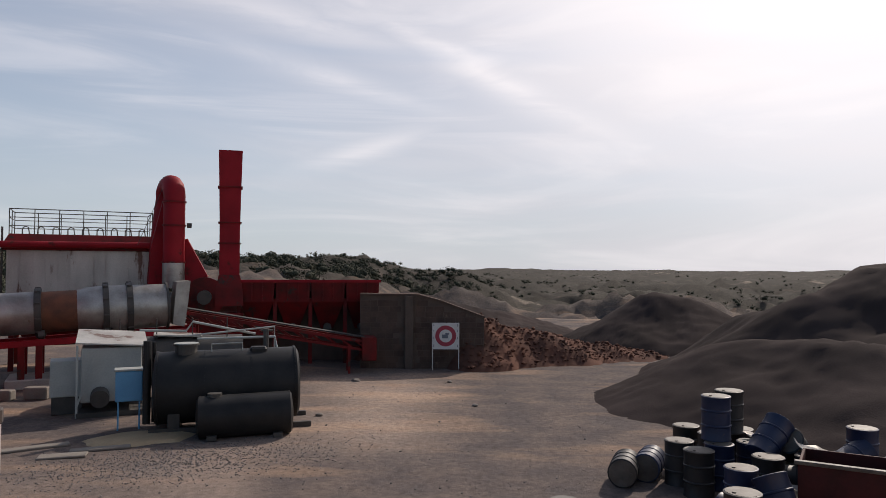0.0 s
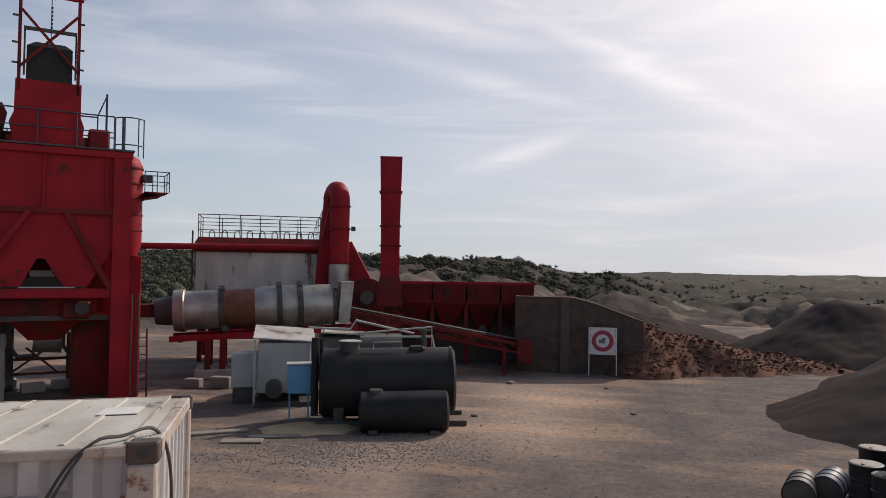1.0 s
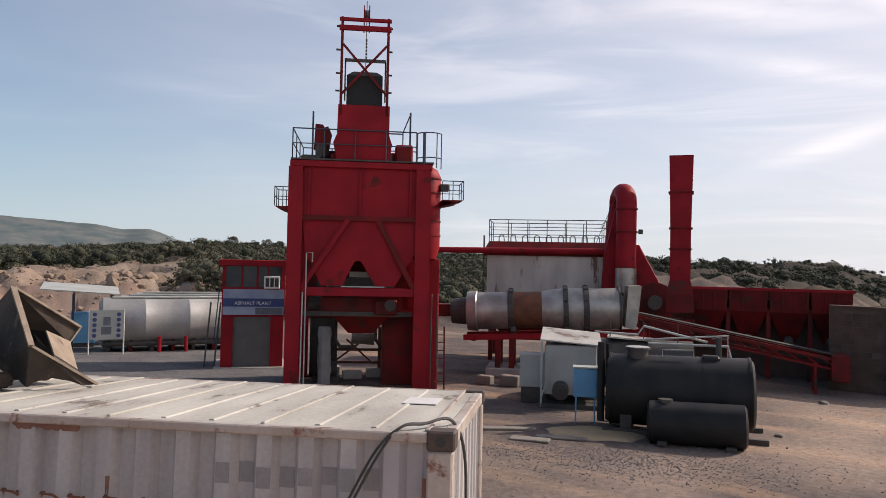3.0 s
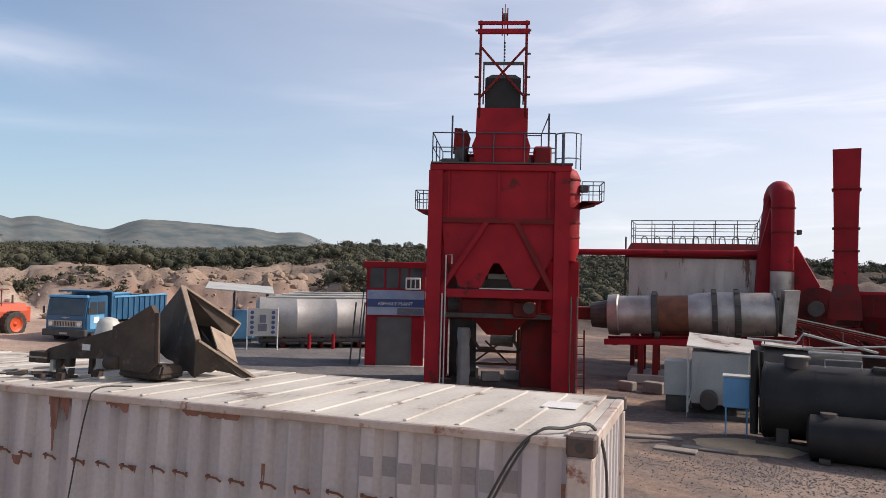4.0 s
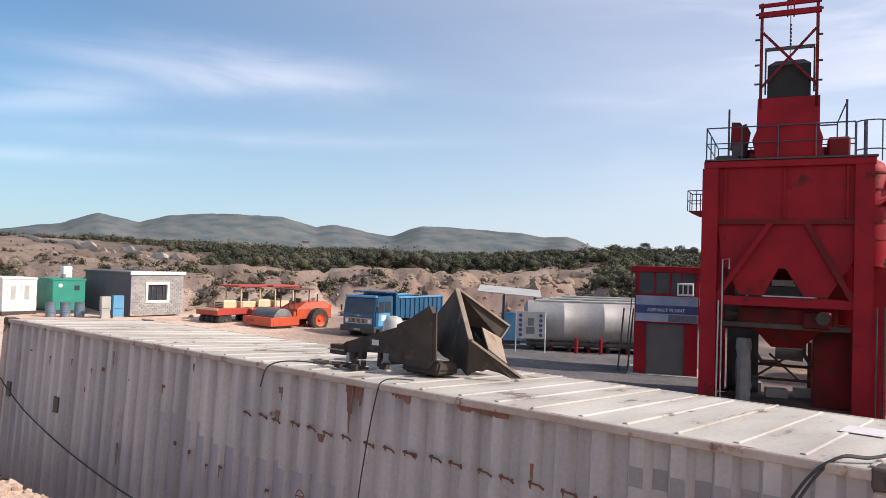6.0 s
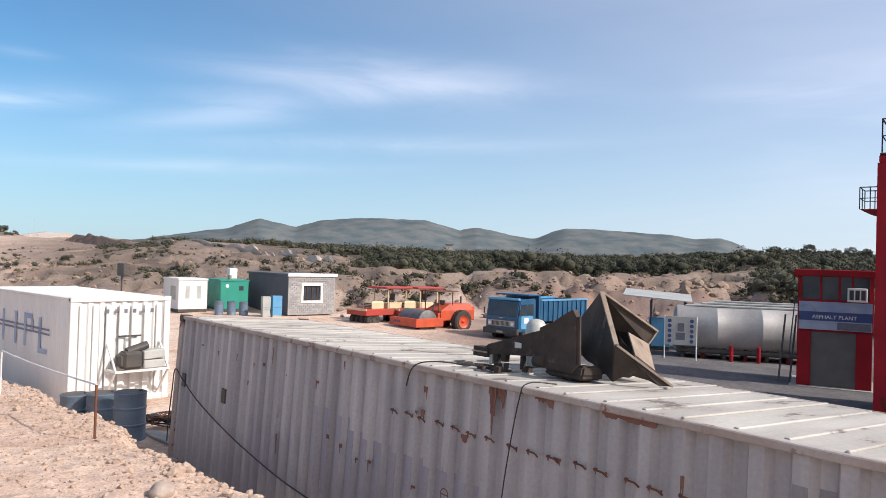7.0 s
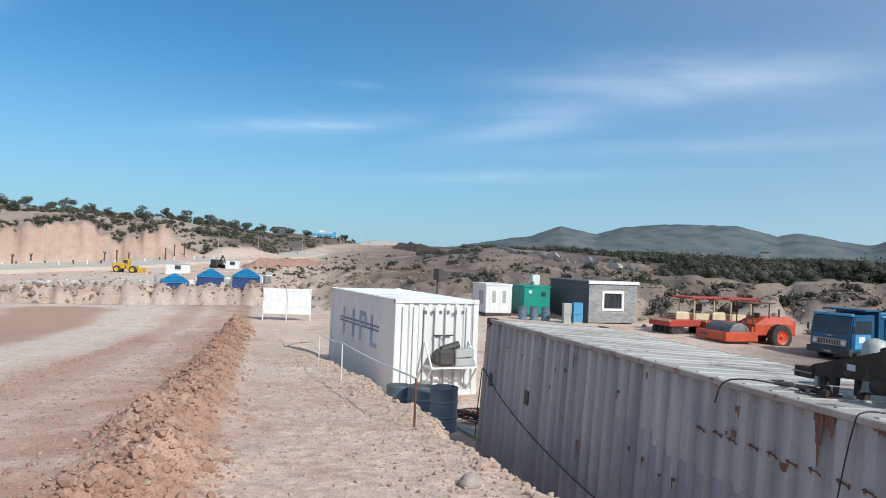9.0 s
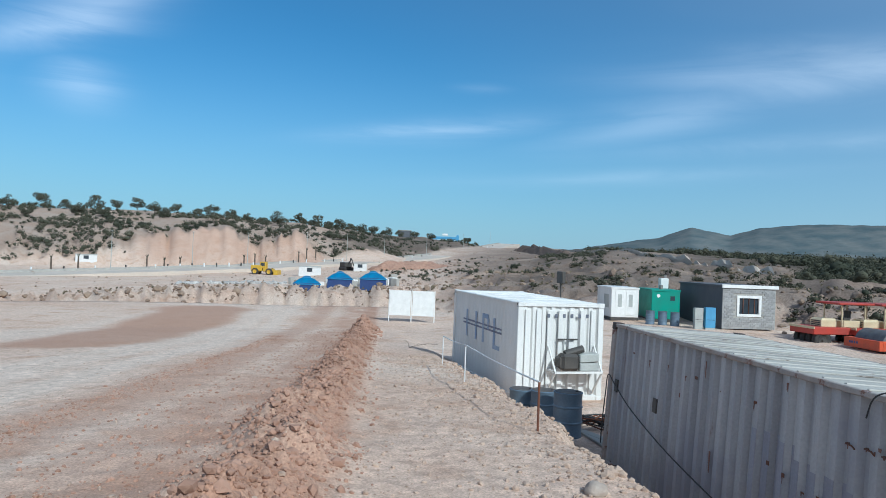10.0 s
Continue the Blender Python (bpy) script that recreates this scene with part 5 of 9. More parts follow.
    for x in (-1.0, 0.5):
        part("hanging_pipe", tube(B(), [(x, 2.6, 2.5), (x, 2.6, 1.6), (x + 0.2, 2.6, 1.3), (x + 0.7, 2.6, 1.3)], 0.07, 10), M_DARK, t)
    part("cable_tray", box(B(), -2.08, 0.9, 2.55, 1.72, 1.05, 2.7), M_DARK, t)
    part("belt_guard", box(B(), 0.4, 0.7, 2.6, 1.2, 0.95, 3.15, 0.06), D, t)
    # upright round silo beside the bin
    part("silo", loft(B(), [ring((2.05, 1.1, z), (0, 0, 1), r, 24) for z, r in ((4.6, 0.5), (5.0, 0.62), (7.5, 0.62), (7.75, 0.5), (7.9, 0.24), (7.95, 0.1))]), R, t, "", True)
    for z in (5.4, 5.9, 6.4, 6.9, 7.4):
        part("silo_hoop", loft(B(), [ring((2.05, 1.1, z), (0, 0, 1), 0.645, 24), ring((2.05, 1.1, z + 0.05), (0, 0, 1), 0.645, 24)]), D, t)
    part("silo_motor", box(B(), 2.6, 0.75, 7.0, 2.95, 1.05, 7.25, 0.04), M_DARK, t)
    # decks and rails
    part("top_deck", box(B(), -2.5, -0.05, 7.83, 2.3, depth, 7.88), M_DARK, t)
    for a, b, n in (((-2.45, 0, 7.88), (1.7, 0, 7.88), 5), ((-2.45, 0, 7.88), (-2.45, depth - 0.1, 7.88), 4), ((-2.45, depth - 0.1, 7.88), (2.0, depth - 0.1, 7.88), 5)):
        rail_panel(t, a, b, 1.0, n)
    # loops round the silo's ladder
    for z in (8.05, 8.9):
        part("ladder_hoop", tube(B(), [(1.75 + 0.42 * (1 - math.cos(k * math.pi / 8)), 0.3 - 0.35 * math.sin(k * math.pi / 8), z) for k in range(9)], 0.02, 6), M_RAIL, t)
    for x, y in ((1.75, 0.3), (2.0, 0.0), (2.4, 0.05), (2.58, 0.3)):
        part("ladder_bar", rod(B(), (x, y, 7.7), (x, y, 8.9), 0.02, 6), M_RAIL, t)
    part("ladder_pipe", rod(B(), (1.95, -0.05, 7.8), (1.95, -0.05, 8.9), 0.04, 8), M_RAIL, t)
    # side balconies
    for x0, x1, zz in ((-3.05, -2.5, 6.28), (2.66, 3.4, 6.66)):
        part("balcony_floor", prism(B(), [(x0, zz), (x1, zz), (x1 if x0 < 0 else x0, zz - 0.22), ((x0 + 0.2) if x0 < 0 else (x1 - 0.2), zz - 0.1)], 0.4, 1.6), D, t)
        xo = x0 if x0 < 0 else x1
        rail_panel(t, (xo, 0.42, zz), (xo, 1.58, zz), 0.66, 3, 0.016)
        rail_panel(t, (x0, 0.42, zz), (x1, 0.42, zz), 0.66, 3, 0.016)
        rail_panel(t, (x0, 1.58, zz), (x1, 1.58, zz), 0.66, 3, 0.016)
    # vibrating screen and hoist mast
    part("screen_box", box(B(), -1.6, 1.2, 7.88, 1.5, 3.6, 8.35, 0.03), D, t)
    part("screen_motor", box(B(), -1.75, 0.6, 7.95, -1.3, 1.2, 8.5, 0.1), M_DARK, t)
    part("screen_flap", prism(B(), [(-1.82, 8.3), (-1.3, 8.25), (-1.2, 8.85), (-1.34, 9.15), (-1.46, 9.1), (-1.52, 9.2), (-1.78, 9.22)], 0.9, 0.96), M_RED_DIRTY, t)
    part("flap_post", beam(B(), (-1.86, 0.9, 7.9), (-1.86, 0.9, 9.65), 0.06), M_RAIL, t)
    for k, (x0, x1, zt) in enumerate(((-2.2, -1.5, 8.05), (-1.2, -0.6, 8.12), (0.2, 0.9, 8.2), (1.0, 1.6, 8.5))):
        part("deck_cover", box(B(), x0, 0.3, 7.88, x1, 1.1, zt, 0.05), M_RED_DIRTY if k % 2 else M_DARK, t)
    part("slotted_guard", box(B(), 0.05, 0.12, 0, 0.75, 0.16, 0.22, 0.01, Matrix.Translation((0, 0, 8.02)) @ Matrix.Rotation(radians(-18), 4, "Y")), M_RED, t)
    for k in range(6):
        part("guard_slot", box(B(), 0.1 + k * 0.1, 0.112, 0.05, 0.15 + k * 0.1, 0.118, 0.16, 0, Matrix.Translation((0, 0, 8.02)) @ Matrix.Rotation(radians(-18), 4, "Y")), M_SHED, t)
    gate = beam(beam(B(), (1.5, 0.5, 7.9), (1.5, 0.5, 9.66), 0.06), (1.25, 0.5, 8.95), (1.5, 0.5, 9.6), 0.04)
    part("fold_gate", beam(beam(gate, (1.25, 0.5, 8.1), (1.25, 0.5, 8.95), 0.04), (0.75, 0.5, 8.9), (1.25, 0.5, 8.9), 0.04), M_RAIL, t)
    part("receiving_hopper", loft(B(), [quad_ring(-1.0, 0.8, 0.1, 1.8, 7.9), quad_ring(-1.12, 0.86, 0.05, 1.8, 8.45), quad_ring(-1.0, 0.76, 0.05, 1.8, 8.75), quad_ring(-0.98, 0.76, 0.05, 1.8, 9.75)]), R, t)
    for x in (-0.9, 0.66):
        for y in (0.05,):
            part("mast_post", box(B(), x - 0.045, y, 9.4, x + 0.045, y + 0.09, 12.75), D, t)
    for y in (0.02,):
        for z in (12.62, 12.3):
            part("mast_beam", box(B(), -1.0, y, z, 0.76, y + 0.12, z + 0.16 - 0.06 * (z > 12.5)), R, t)
        part("mast_beam", box(B(), -0.8, y, 11.22, 0.6, y + 0.08, 11.32), M_DARK, t)
        part("mast_brace", beam(B(), (-0.86, y, 11.8), (0.64, y, 10.1), 0.07), D, t)
        part("mast_brace", beam(B(), (0.62, y, 11.8), (-0.88, y, 10.1), 0.07), D, t)
    for z in (10.2, 10.8, 11.6, 12.4):
        for x in (-1.0, 0.76):
            part("guide_lug", box(B(), x - 0.09, 0.05, z, x + 0.05, 0.15, z + 0.04), M_DARK, t)
    part("skip_bucket", loft(B(), [quad_ring(-0.72, 0.5, 0.2, 1.3, 9.72), quad_ring(-0.72, 0.5, 0.2, 1.3, 10.8), quad_ring(-0.5, 0.3, 0.4, 1.2, 10.98)]), M_BLACK, t, "black skip bucket")
    for x in (-0.8, 0.56):
        part("skip_arm", box(B(), x, 0.14, 9.9, x + 0.05, 0.22, 11.25), M_DARK, t)
    part("sheave", rod(B(), (-0.16, 0.5, 12.95), (-0.02, 0.5, 12.95), 0.2, 16), M_DARK, t)
    for x in (-0.18, 0.0):
        part("sheave_bracket", box(B(), x - 0.02, 0.4, 12.4, x + 0.02, 0.6, 13.3), R, t)
    part("hoist_rope", rod(B(), (-0.09, 0.3, 10.98), (-0.09, 0.3, 13.4), 0.015, 6), M_DARK, t)
    for i in range(7):
        part("hoist_chain_link", box(B(), -0.11, 0.27, 11.3 + i * 0.12, -0.05, 0.33, 11.36 + i * 0.12), M_DARK, t)
    # thin pipe and ladder beside the legs
    part("drain_pipe", tube(B(), [(-1.9, -0.05, 0.1), (-1.9, -0.05, 4.7), (-1.7, -0.05, 4.72), (-1.7, -0.05, 4.4)], 0.025, 6), M_SHED, t)
    for x in (-2.02, 2.3, 2.5):
        part("access_pole", rod(B(), (x, -0.1, 0.0), (x + 0.02, -0.05, 3.4), 0.025, 6), M_DARK if x > 0 else M_SHED, t)
    for x in (2.42, 2.78):
        part("ladder_rail", beam(B(), (x, -0.2, 0.0), (x, 0.05, 2.3), 0.05), D, t)
    for k in range(8):
        part("ladder_rung", rod(B(), (2.42, -0.18 + 0.028 * k, 0.2 + 0.26 * k), (2.78, -0.18 + 0.028 * k, 0.2 + 0.26 * k), 0.015, 6), D, t)
    # concrete blocks and a sheet-wrapped post below
    for x, y in ((-0.35, 3.4), (0.55, 3.9), (-1.2, 4.6)):
        b = obj("concrete_block", box(B(), -0.35, -0.2, 0, 0.35, 0.2, 0.32, 0.02), M_CONCRETE)
        b.matrix_world = t.matrix_world @ pose(x, y, 0.0, 0, 0, 8)
        tagged(b, "grey concrete block under the mixing tower", "block")
    b = thing("crumpled_post", t.matrix_world @ pose(-1.35, 2.2, 0), "post wrapped in crumpled pale sheet under the tower", "post")
    bm = loft(B(), [[Vector((math.cos(a) * 0.24 * (1 + 0.25 * noise.noise(Vector((a, z * 3, 0)))), math.sin(a) * 0.2, z)) for a in [k * math.pi / 5 for k in range(10)]] for z in [i * 0.16 for i in range(14)]])
    part("wrapped_sheet", bm, M_BLOCK, b)
    fr = thing("weigh_frame", t.matrix_world @ pose(-0.2, 4.4, 0), "rusty cross-braced frame with a motor under the tower", "frame")
    bm = B()
    for x in (-0.9, 0.9):
        beam(bm, (x, 0, 0), (x, 0, 1.9), 0.12)
    for z in (0.5, 1.0):
        beam(bm, (-0.9, 0, z), (0.9, 0, z), 0.1)
    beam(bm, (-0.9, 0, 0.5), (0.3, 0, 1.4), 0.07)
    beam(bm, (0.6, 0, 0.5), (-0.4, 0, 1.4), 0.07)
    part("frame", bm, M_RUSTY, fr)
    part("drive_motor", rod(B(), (-0.2, 0, 1.55), (0.7, 0, 1.5), 0.32, 16), M_STEEL, fr)
    return t


mixing_tower()


def dryer():
    z0 = 2.55
    t = thing("dryer_drum", facing(26.5, 29.0), "long inclined rotary dryer drum of patched steel on a red frame", "dryer drum")
    ax = Matrix.Translation((0, 0.9, 0)) @ Matrix.Rotation(radians(-2.6), 4, "Y")

    def cyl(name, prof, mtl, label=""):
        bm = lathe_x(B(), prof, 32)
        for v in bm.verts:
            v.co = ax @ (v.co + Vector((0, 0, z0 + 0.12)))
        return part(name, bm, mtl, t, label, True)
    cyl("burner_collar", [(-3.15, 0.55), (-3.1, 0.80), (-2.72, 0.84), (-2.68, 0.80)], M_STEEL)
    cyl("front_shell", [(-2.68, 0.76), (-1.35, 0.76)], M_STEEL)
    cyl("tyre_ring", [(-1.42, 0.80), (-1.42, 0.88), (-1.2, 0.88), (-1.2, 0.80)], M_DARK)
    cyl("rust_sleeve", [(-1.2, 0.75), (-0.05, 0.75)], M_RUSTY, "bare rusty shell section")
    cyl("reducer", [(-0.05, 0.75), (0.25, 0.84), (0.8, 0.86)], M_STEEL)
    cyl("tyre_ring", [(0.8, 0.86), (0.8, 0.94), (1.0, 0.94), (1.0, 0.86)], M_DARK)
    cyl("middle_shell", [(1.0, 0.86), (1.6, 0.86)], M_STEEL)
    cyl("gear_ring", [(1.6, 0.86), (1.6, 0.94), (1.82, 0.94), (1.82, 0.86)], M_DARK)
    cyl("rear_shell", [(1.82, 0.84), (3.0, 0.82)], M_STEEL)
    cyl("end_ring", [(3.0, 0.82), (3.0, 0.88), (3.08, 0.88), (3.08, 0.82)], M_DARK)
    for x in (-1.31, 0.9, 1.71):
        for k in range(10):
            a = k * math.pi / 5 + 0.2
            q = ax @ Vector((x, 0.955 * math.cos(a) if x > 0 else 0.895 * math.cos(a), z0 + 0.12 + (0.955 if x > 0 else 0.895) * math.sin(a)))
            part("clamp_lug", box(B(), q.x - 0.09, q.y - 0.03, q.z - 0.03, q.x + 0.09, q.y + 0.03, q.z + 0.03, 0.006), M_DARK, t)
    part("feed_box", prism(B(), [(3.08, 2.1), (3.5, 2.0), (3.62, 2.9), (3.7, 3.75), (3.2, 3.72)], 0.2, 1.6), M_STEEL, t)
    part("burner", rod(B(), (-3.9, 0.9, 2.5), (-3.1, 0.9, 2.55), 0.5, 18, 0.6), M_DARK, t)
    part("burner_arm", box(B(), -4.6, 0.6, 2.3, -3.7, 1.2, 2.8, 0.03), M_RED_DIRTY, t)
    for y in (0.15, 1.55):
        part("frame_rail", beam(B(), (-3.3, y, 1.5), (3.9, y, 1.85), 0.22), M_RED, t)
    for x in (-2.9, -1.3, 0.7, 2.6):
        part("frame_cross", beam(B(), (x, 0.15, 1.6 + x * 0.048), (x, 1.55, 1.6 + x * 0.048), 0.18), M_RED_DIRTY, t)
    for x in (-1.9, -1.35, 2.2):
        for y in (0.15, 1.55):
            part("leg", box(B(), x - 0.11, y - 0.11, 0.3, x + 0.11, y + 0.11, 1.6 + 0.048 * x, 0.01), M_RED_DIRTY, t)
    for x in (-1.3, 0.9):
        for y in (0.35, 1.45):
            part("support_roller", rod(B(), (x - 0.1, y, 1.85), (x + 0.1, y, 1.85), 0.16, 14), M_DARK, t)
    for x in (-1.62, 2.2):
        b = obj("footing_block", box(B(), -0.75, -1.0, 0, 0.75, 1.0, 0.34, 0.03), M_CONCRETE)
        b.matrix_world = t.matrix_world @ pose(x, 0.85, 0.0)
        tagged(b, "concrete footing block under the dryer", "block")


dryer()


def baghouse():
    t = thing("bag_filter", facing(26.5, 34.0), "red and pale bag-filter house with a railed roof", "filter house")
    part("clad_body", box(B(), -2.82, 0.1, 2.2, 2.7, 3.0, 4.95, 0.01), M_CLAD, t, "pale weathered cladding")
    for i in range(13):
        x = -2.8 + i * 0.455
        part("clad_seam", box(B(), x, 0.06, 2.2, x + 0.03, 0.1, 4.95), M_CLAD, t)
    part("head_box", loft(B(), [quad_ring(-2.95, 2.85, -0.05, 3.1, 4.95), quad_ring(-2.95, 2.85, -0.05, 3.1, 5.2), quad_ring(-2.75, 2.7, 0.3, 2.9, 5.62)]), M_RED_DIRTY, t)
    part("eaves_pipe", rod(B(), (-5.4, -0.25, 5.15), (2.9, -0.25, 5.2), 0.14, 12), M_RED, t)
    part("lower_hopper", loft(B(), [quad_ring(-2.0, 2.0, 1.2, 1.9, 0.9), quad_ring(-2.8, 2.7, 0.15, 2.95, 2.2)]), M_RED_DIRTY, t)
    for x in (-2.7, 2.5):
        for y in (0.15, 2.75):
            part("leg", box(B(), x, y, 0, x + 0.2, y + 0.2, 2.2), M_RED_DIRTY, t)
    for a, b, n in (((-2.75, 0.3, 5.6), (2.7, 0.3, 5.6), 7), ((-2.75, 2.9, 5.6), (2.7, 2.9, 5.6), 7), ((-2.75, 0.3, 5.6), (-2.75, 2.9, 5.6), 3), ((2.7, 0.3, 5.6), (2.7, 2.9, 5.6), 3)):
        rail_panel(t, a, b, 1.05, n, 0.02, 2, M_DARK)
    for i in range(9):
        x = -2.3 + i * 0.56
        part("valve_hose", tube(B(), [(x, 0.6, 5.6), (x, 0.6, 5.85), (x + 0.1, 0.6, 5.95), (x + 0.22, 0.6, 5.9), (x + 0.26, 0.6, 5.62)], 0.025, 6), M_DARK, t)
    part("side_ladder", beam(beam(B(), (-3.0, 0.2, 2.2), (-3.0, 0.2, 5.9), 0.04), (-3.0, 0.6, 2.2), (-3.0, 0.6, 5.9), 0.04), M_DARK, t)
    # gooseneck duct from the dryer
    d = thing("gooseneck_duct", facing(26.5, 32.3), "tall red gooseneck exhaust duct bending over at the top", "duct")
    R = 0.44
    pts = [(3.4, 0, 3.5), (3.4, 0, 4.4), (3.4, 0, 5.5), (3.4, 0, 7.3)]
    for k in range(1, 8):
        a = k * math.pi / 8
        pts.append((3.4 - 0.1 * (1 - math.cos(a)), 0.7 * (1 - math.cos(a)), 7.3 + 0.5 * math.sin(a)))
    pts += [(3.15, 1.4, 6.8), (3.0, 1.4, 5.2), (2.9, 1.4, 3.4)]
    part("duct", tube(B(), pts, R, 24), M_RED, d, "", True)
    part("bare_sleeve", rod(B(), (3.4, 0, 3.4), (3.4, 0, 4.45), 0.455, 24), M_STEEL, d, "bare steel sleeve", True)
    for z in (4.45, 6.0, 7.0):
        part("flange", rod(B(), (3.4, 0, z), (3.4, 0, z + 0.06), 0.49, 24), M_RED_DIRTY, d)
    part("side_duct", prism(B(), [(2.45, 3.2), (3.0, 3.2), (3.2, 7.3), (3.0, 7.1), (2.55, 5.1)], 0.6, 1.3), M_RED, d)
    part("damper_motor", box(B(), 3.92, -0.12, 5.95, 4.1, 0.12, 6.15, 0.02), M_DARK, d)
    part("guy_wire", rod(B(), (2.0, 0.2, 5.2), (2.95, 0.3, 7.6), 0.012, 5), M_DARK, d)


baghouse()


def stack():
    t = thing("exhaust_stack", facing(16.5, 33.0), "square red exhaust stack flaring at the top, on a fan", "chimney")

    def sq(w, z, y=0.0):
        return quad_ring(-w, w, y - w, y + w, z)
    part("flue", loft(B(), [sq(0.42, 3.9), sq(0.43, 6.2), sq(0.46, 7.7), sq(0.50, 9.36)]), M_RED, t)
    part("flue_lining", loft(B(), [sq(0.44, 9.20), sq(0.44, 9.372)]), M_CABLE, t)
    for z, w in ((5.3, 0.43), (6.2, 0.44), (7.75, 0.47)):
        part("flange", loft(B(), [sq(w + 0.05, z), sq(w + 0.05, z + 0.05)]), M_RED_DIRTY, t)
    part("plinth", loft(B(), [sq(0.6, 2.6), sq(0.55, 3.4), sq(0.44, 3.95)]), M_RED_DIRTY, t)
    part("fan_case", rod(B(), (-1.0, -0.5, 3.0), (-1.0, 0.4, 3.0), 0.85, 24), M_RED_DIRTY, t, "", True)
    part("fan_motor", rod(B(), (-1.0, -1.2, 3.0), (-1.0, -0.5, 3.0), 0.3, 14), M_DARK, t)
    part("inlet_duct", prism(B(), [(-2.3, 3.4), (-2.1, 5.4), (-1.75, 5.5), (-0.9, 3.9), (-1.1, 3.0)], -0.3, 0.5), M_RED, t)
    part("fan_frame", box(B(), -1.7, -0.6, 0, 0.6, 0.6, 2.3, 0.02), M_RED_DIRTY, t)


stack()


def cold_bins():
    t = thing("cold_feed_bins", facing(10, 32.6, 0.0, 1.5), "row of red cold feed bins over a conveyor", "feed bins")
    n, x0, w = 4, -3.3, 1.54
    for i in range(n):
        a = x0 + i * w
        rings = [quad_ring(a + 0.5, a + w - 0.5, 0.9, 1.7, 1.5), quad_ring(a + 0.06, a + w - 0.06, 0.1, 2.5, 2.75), quad_ring(a + 0.02, a + w - 0.02, 0.0, 2.6, 3.65)]
        part("feed_bin", loft(B(), rings, True), M_RED_DIRTY, t)
        for k in range(4):
            x = a + 0.08 + k * (w - 0.2) / 3
            part("bin_rib", box(B(), x, -0.05, 2.8, x + 0.05, 0.0, 3.6), M_RED_DIRTY, t)
        part("gate_motor", rod(B(), (a + w / 2, 0.3, 1.6), (a + w / 2, 0.8, 1.6), 0.18, 12), M_DARK, t)
    part("rim", box(B(), x0 - 0.05, -0.08, 3.62, x0 + n * w + 0.05, 0.04, 3.74), M_RED, t)
    for i in range(n + 1):
        x = x0 + i * w
        part("bin_leg", box(B(), x - 0.08, 0.15, 0, x + 0.08, 0.31, 2.9), M_RED_DIRTY, t)
    c = thing("belt_conveyor", facing(12, 29.5), "red inclined belt conveyor below the feed bins", "conveyor")
    for y in (0, 0.8):
        part("truss", beam(beam(B(), (-4.2, y, 2.55), (3.2, y, 1.25), 0.12), (-4.2, y, 2.2), (3.2, y, 0.9), 0.09), M_RED_DIRTY, c)
        bm = B()
        for i in range(12):
            x = -4.2 + i * 0.6167
            z = 2.55 - (x + 4.2) * 0.1757
            beam(bm, (x, y, z), (x + 0.6, y, z - 0.45), 0.05)
        part("lattice", bm, M_RED_DIRTY, c)
    part("belt", box(B(), -4.2, 0.1, 0, 3.2, 0.7, 0.04, 0, Matrix.Translation((0, 0, 1.95)) @ Matrix.Rotation(radians(9.97), 4, "Y")), M_CABLE, c)
    for x, z in ((-3.6, 2.2), (-0.5, 1.7), (2.4, 1.15)):
        for y in (0, 0.8):
            part("trestle", beam(B(), (x, y, 0), (x, y, z), 0.1), M_RED_DIRTY, c)
    part("tail_box", box(B(), 2.9, -0.15, 0.5, 3.5, 0.95, 1.45, 0.03), M_RED_DIRTY, c)


cold_bins()


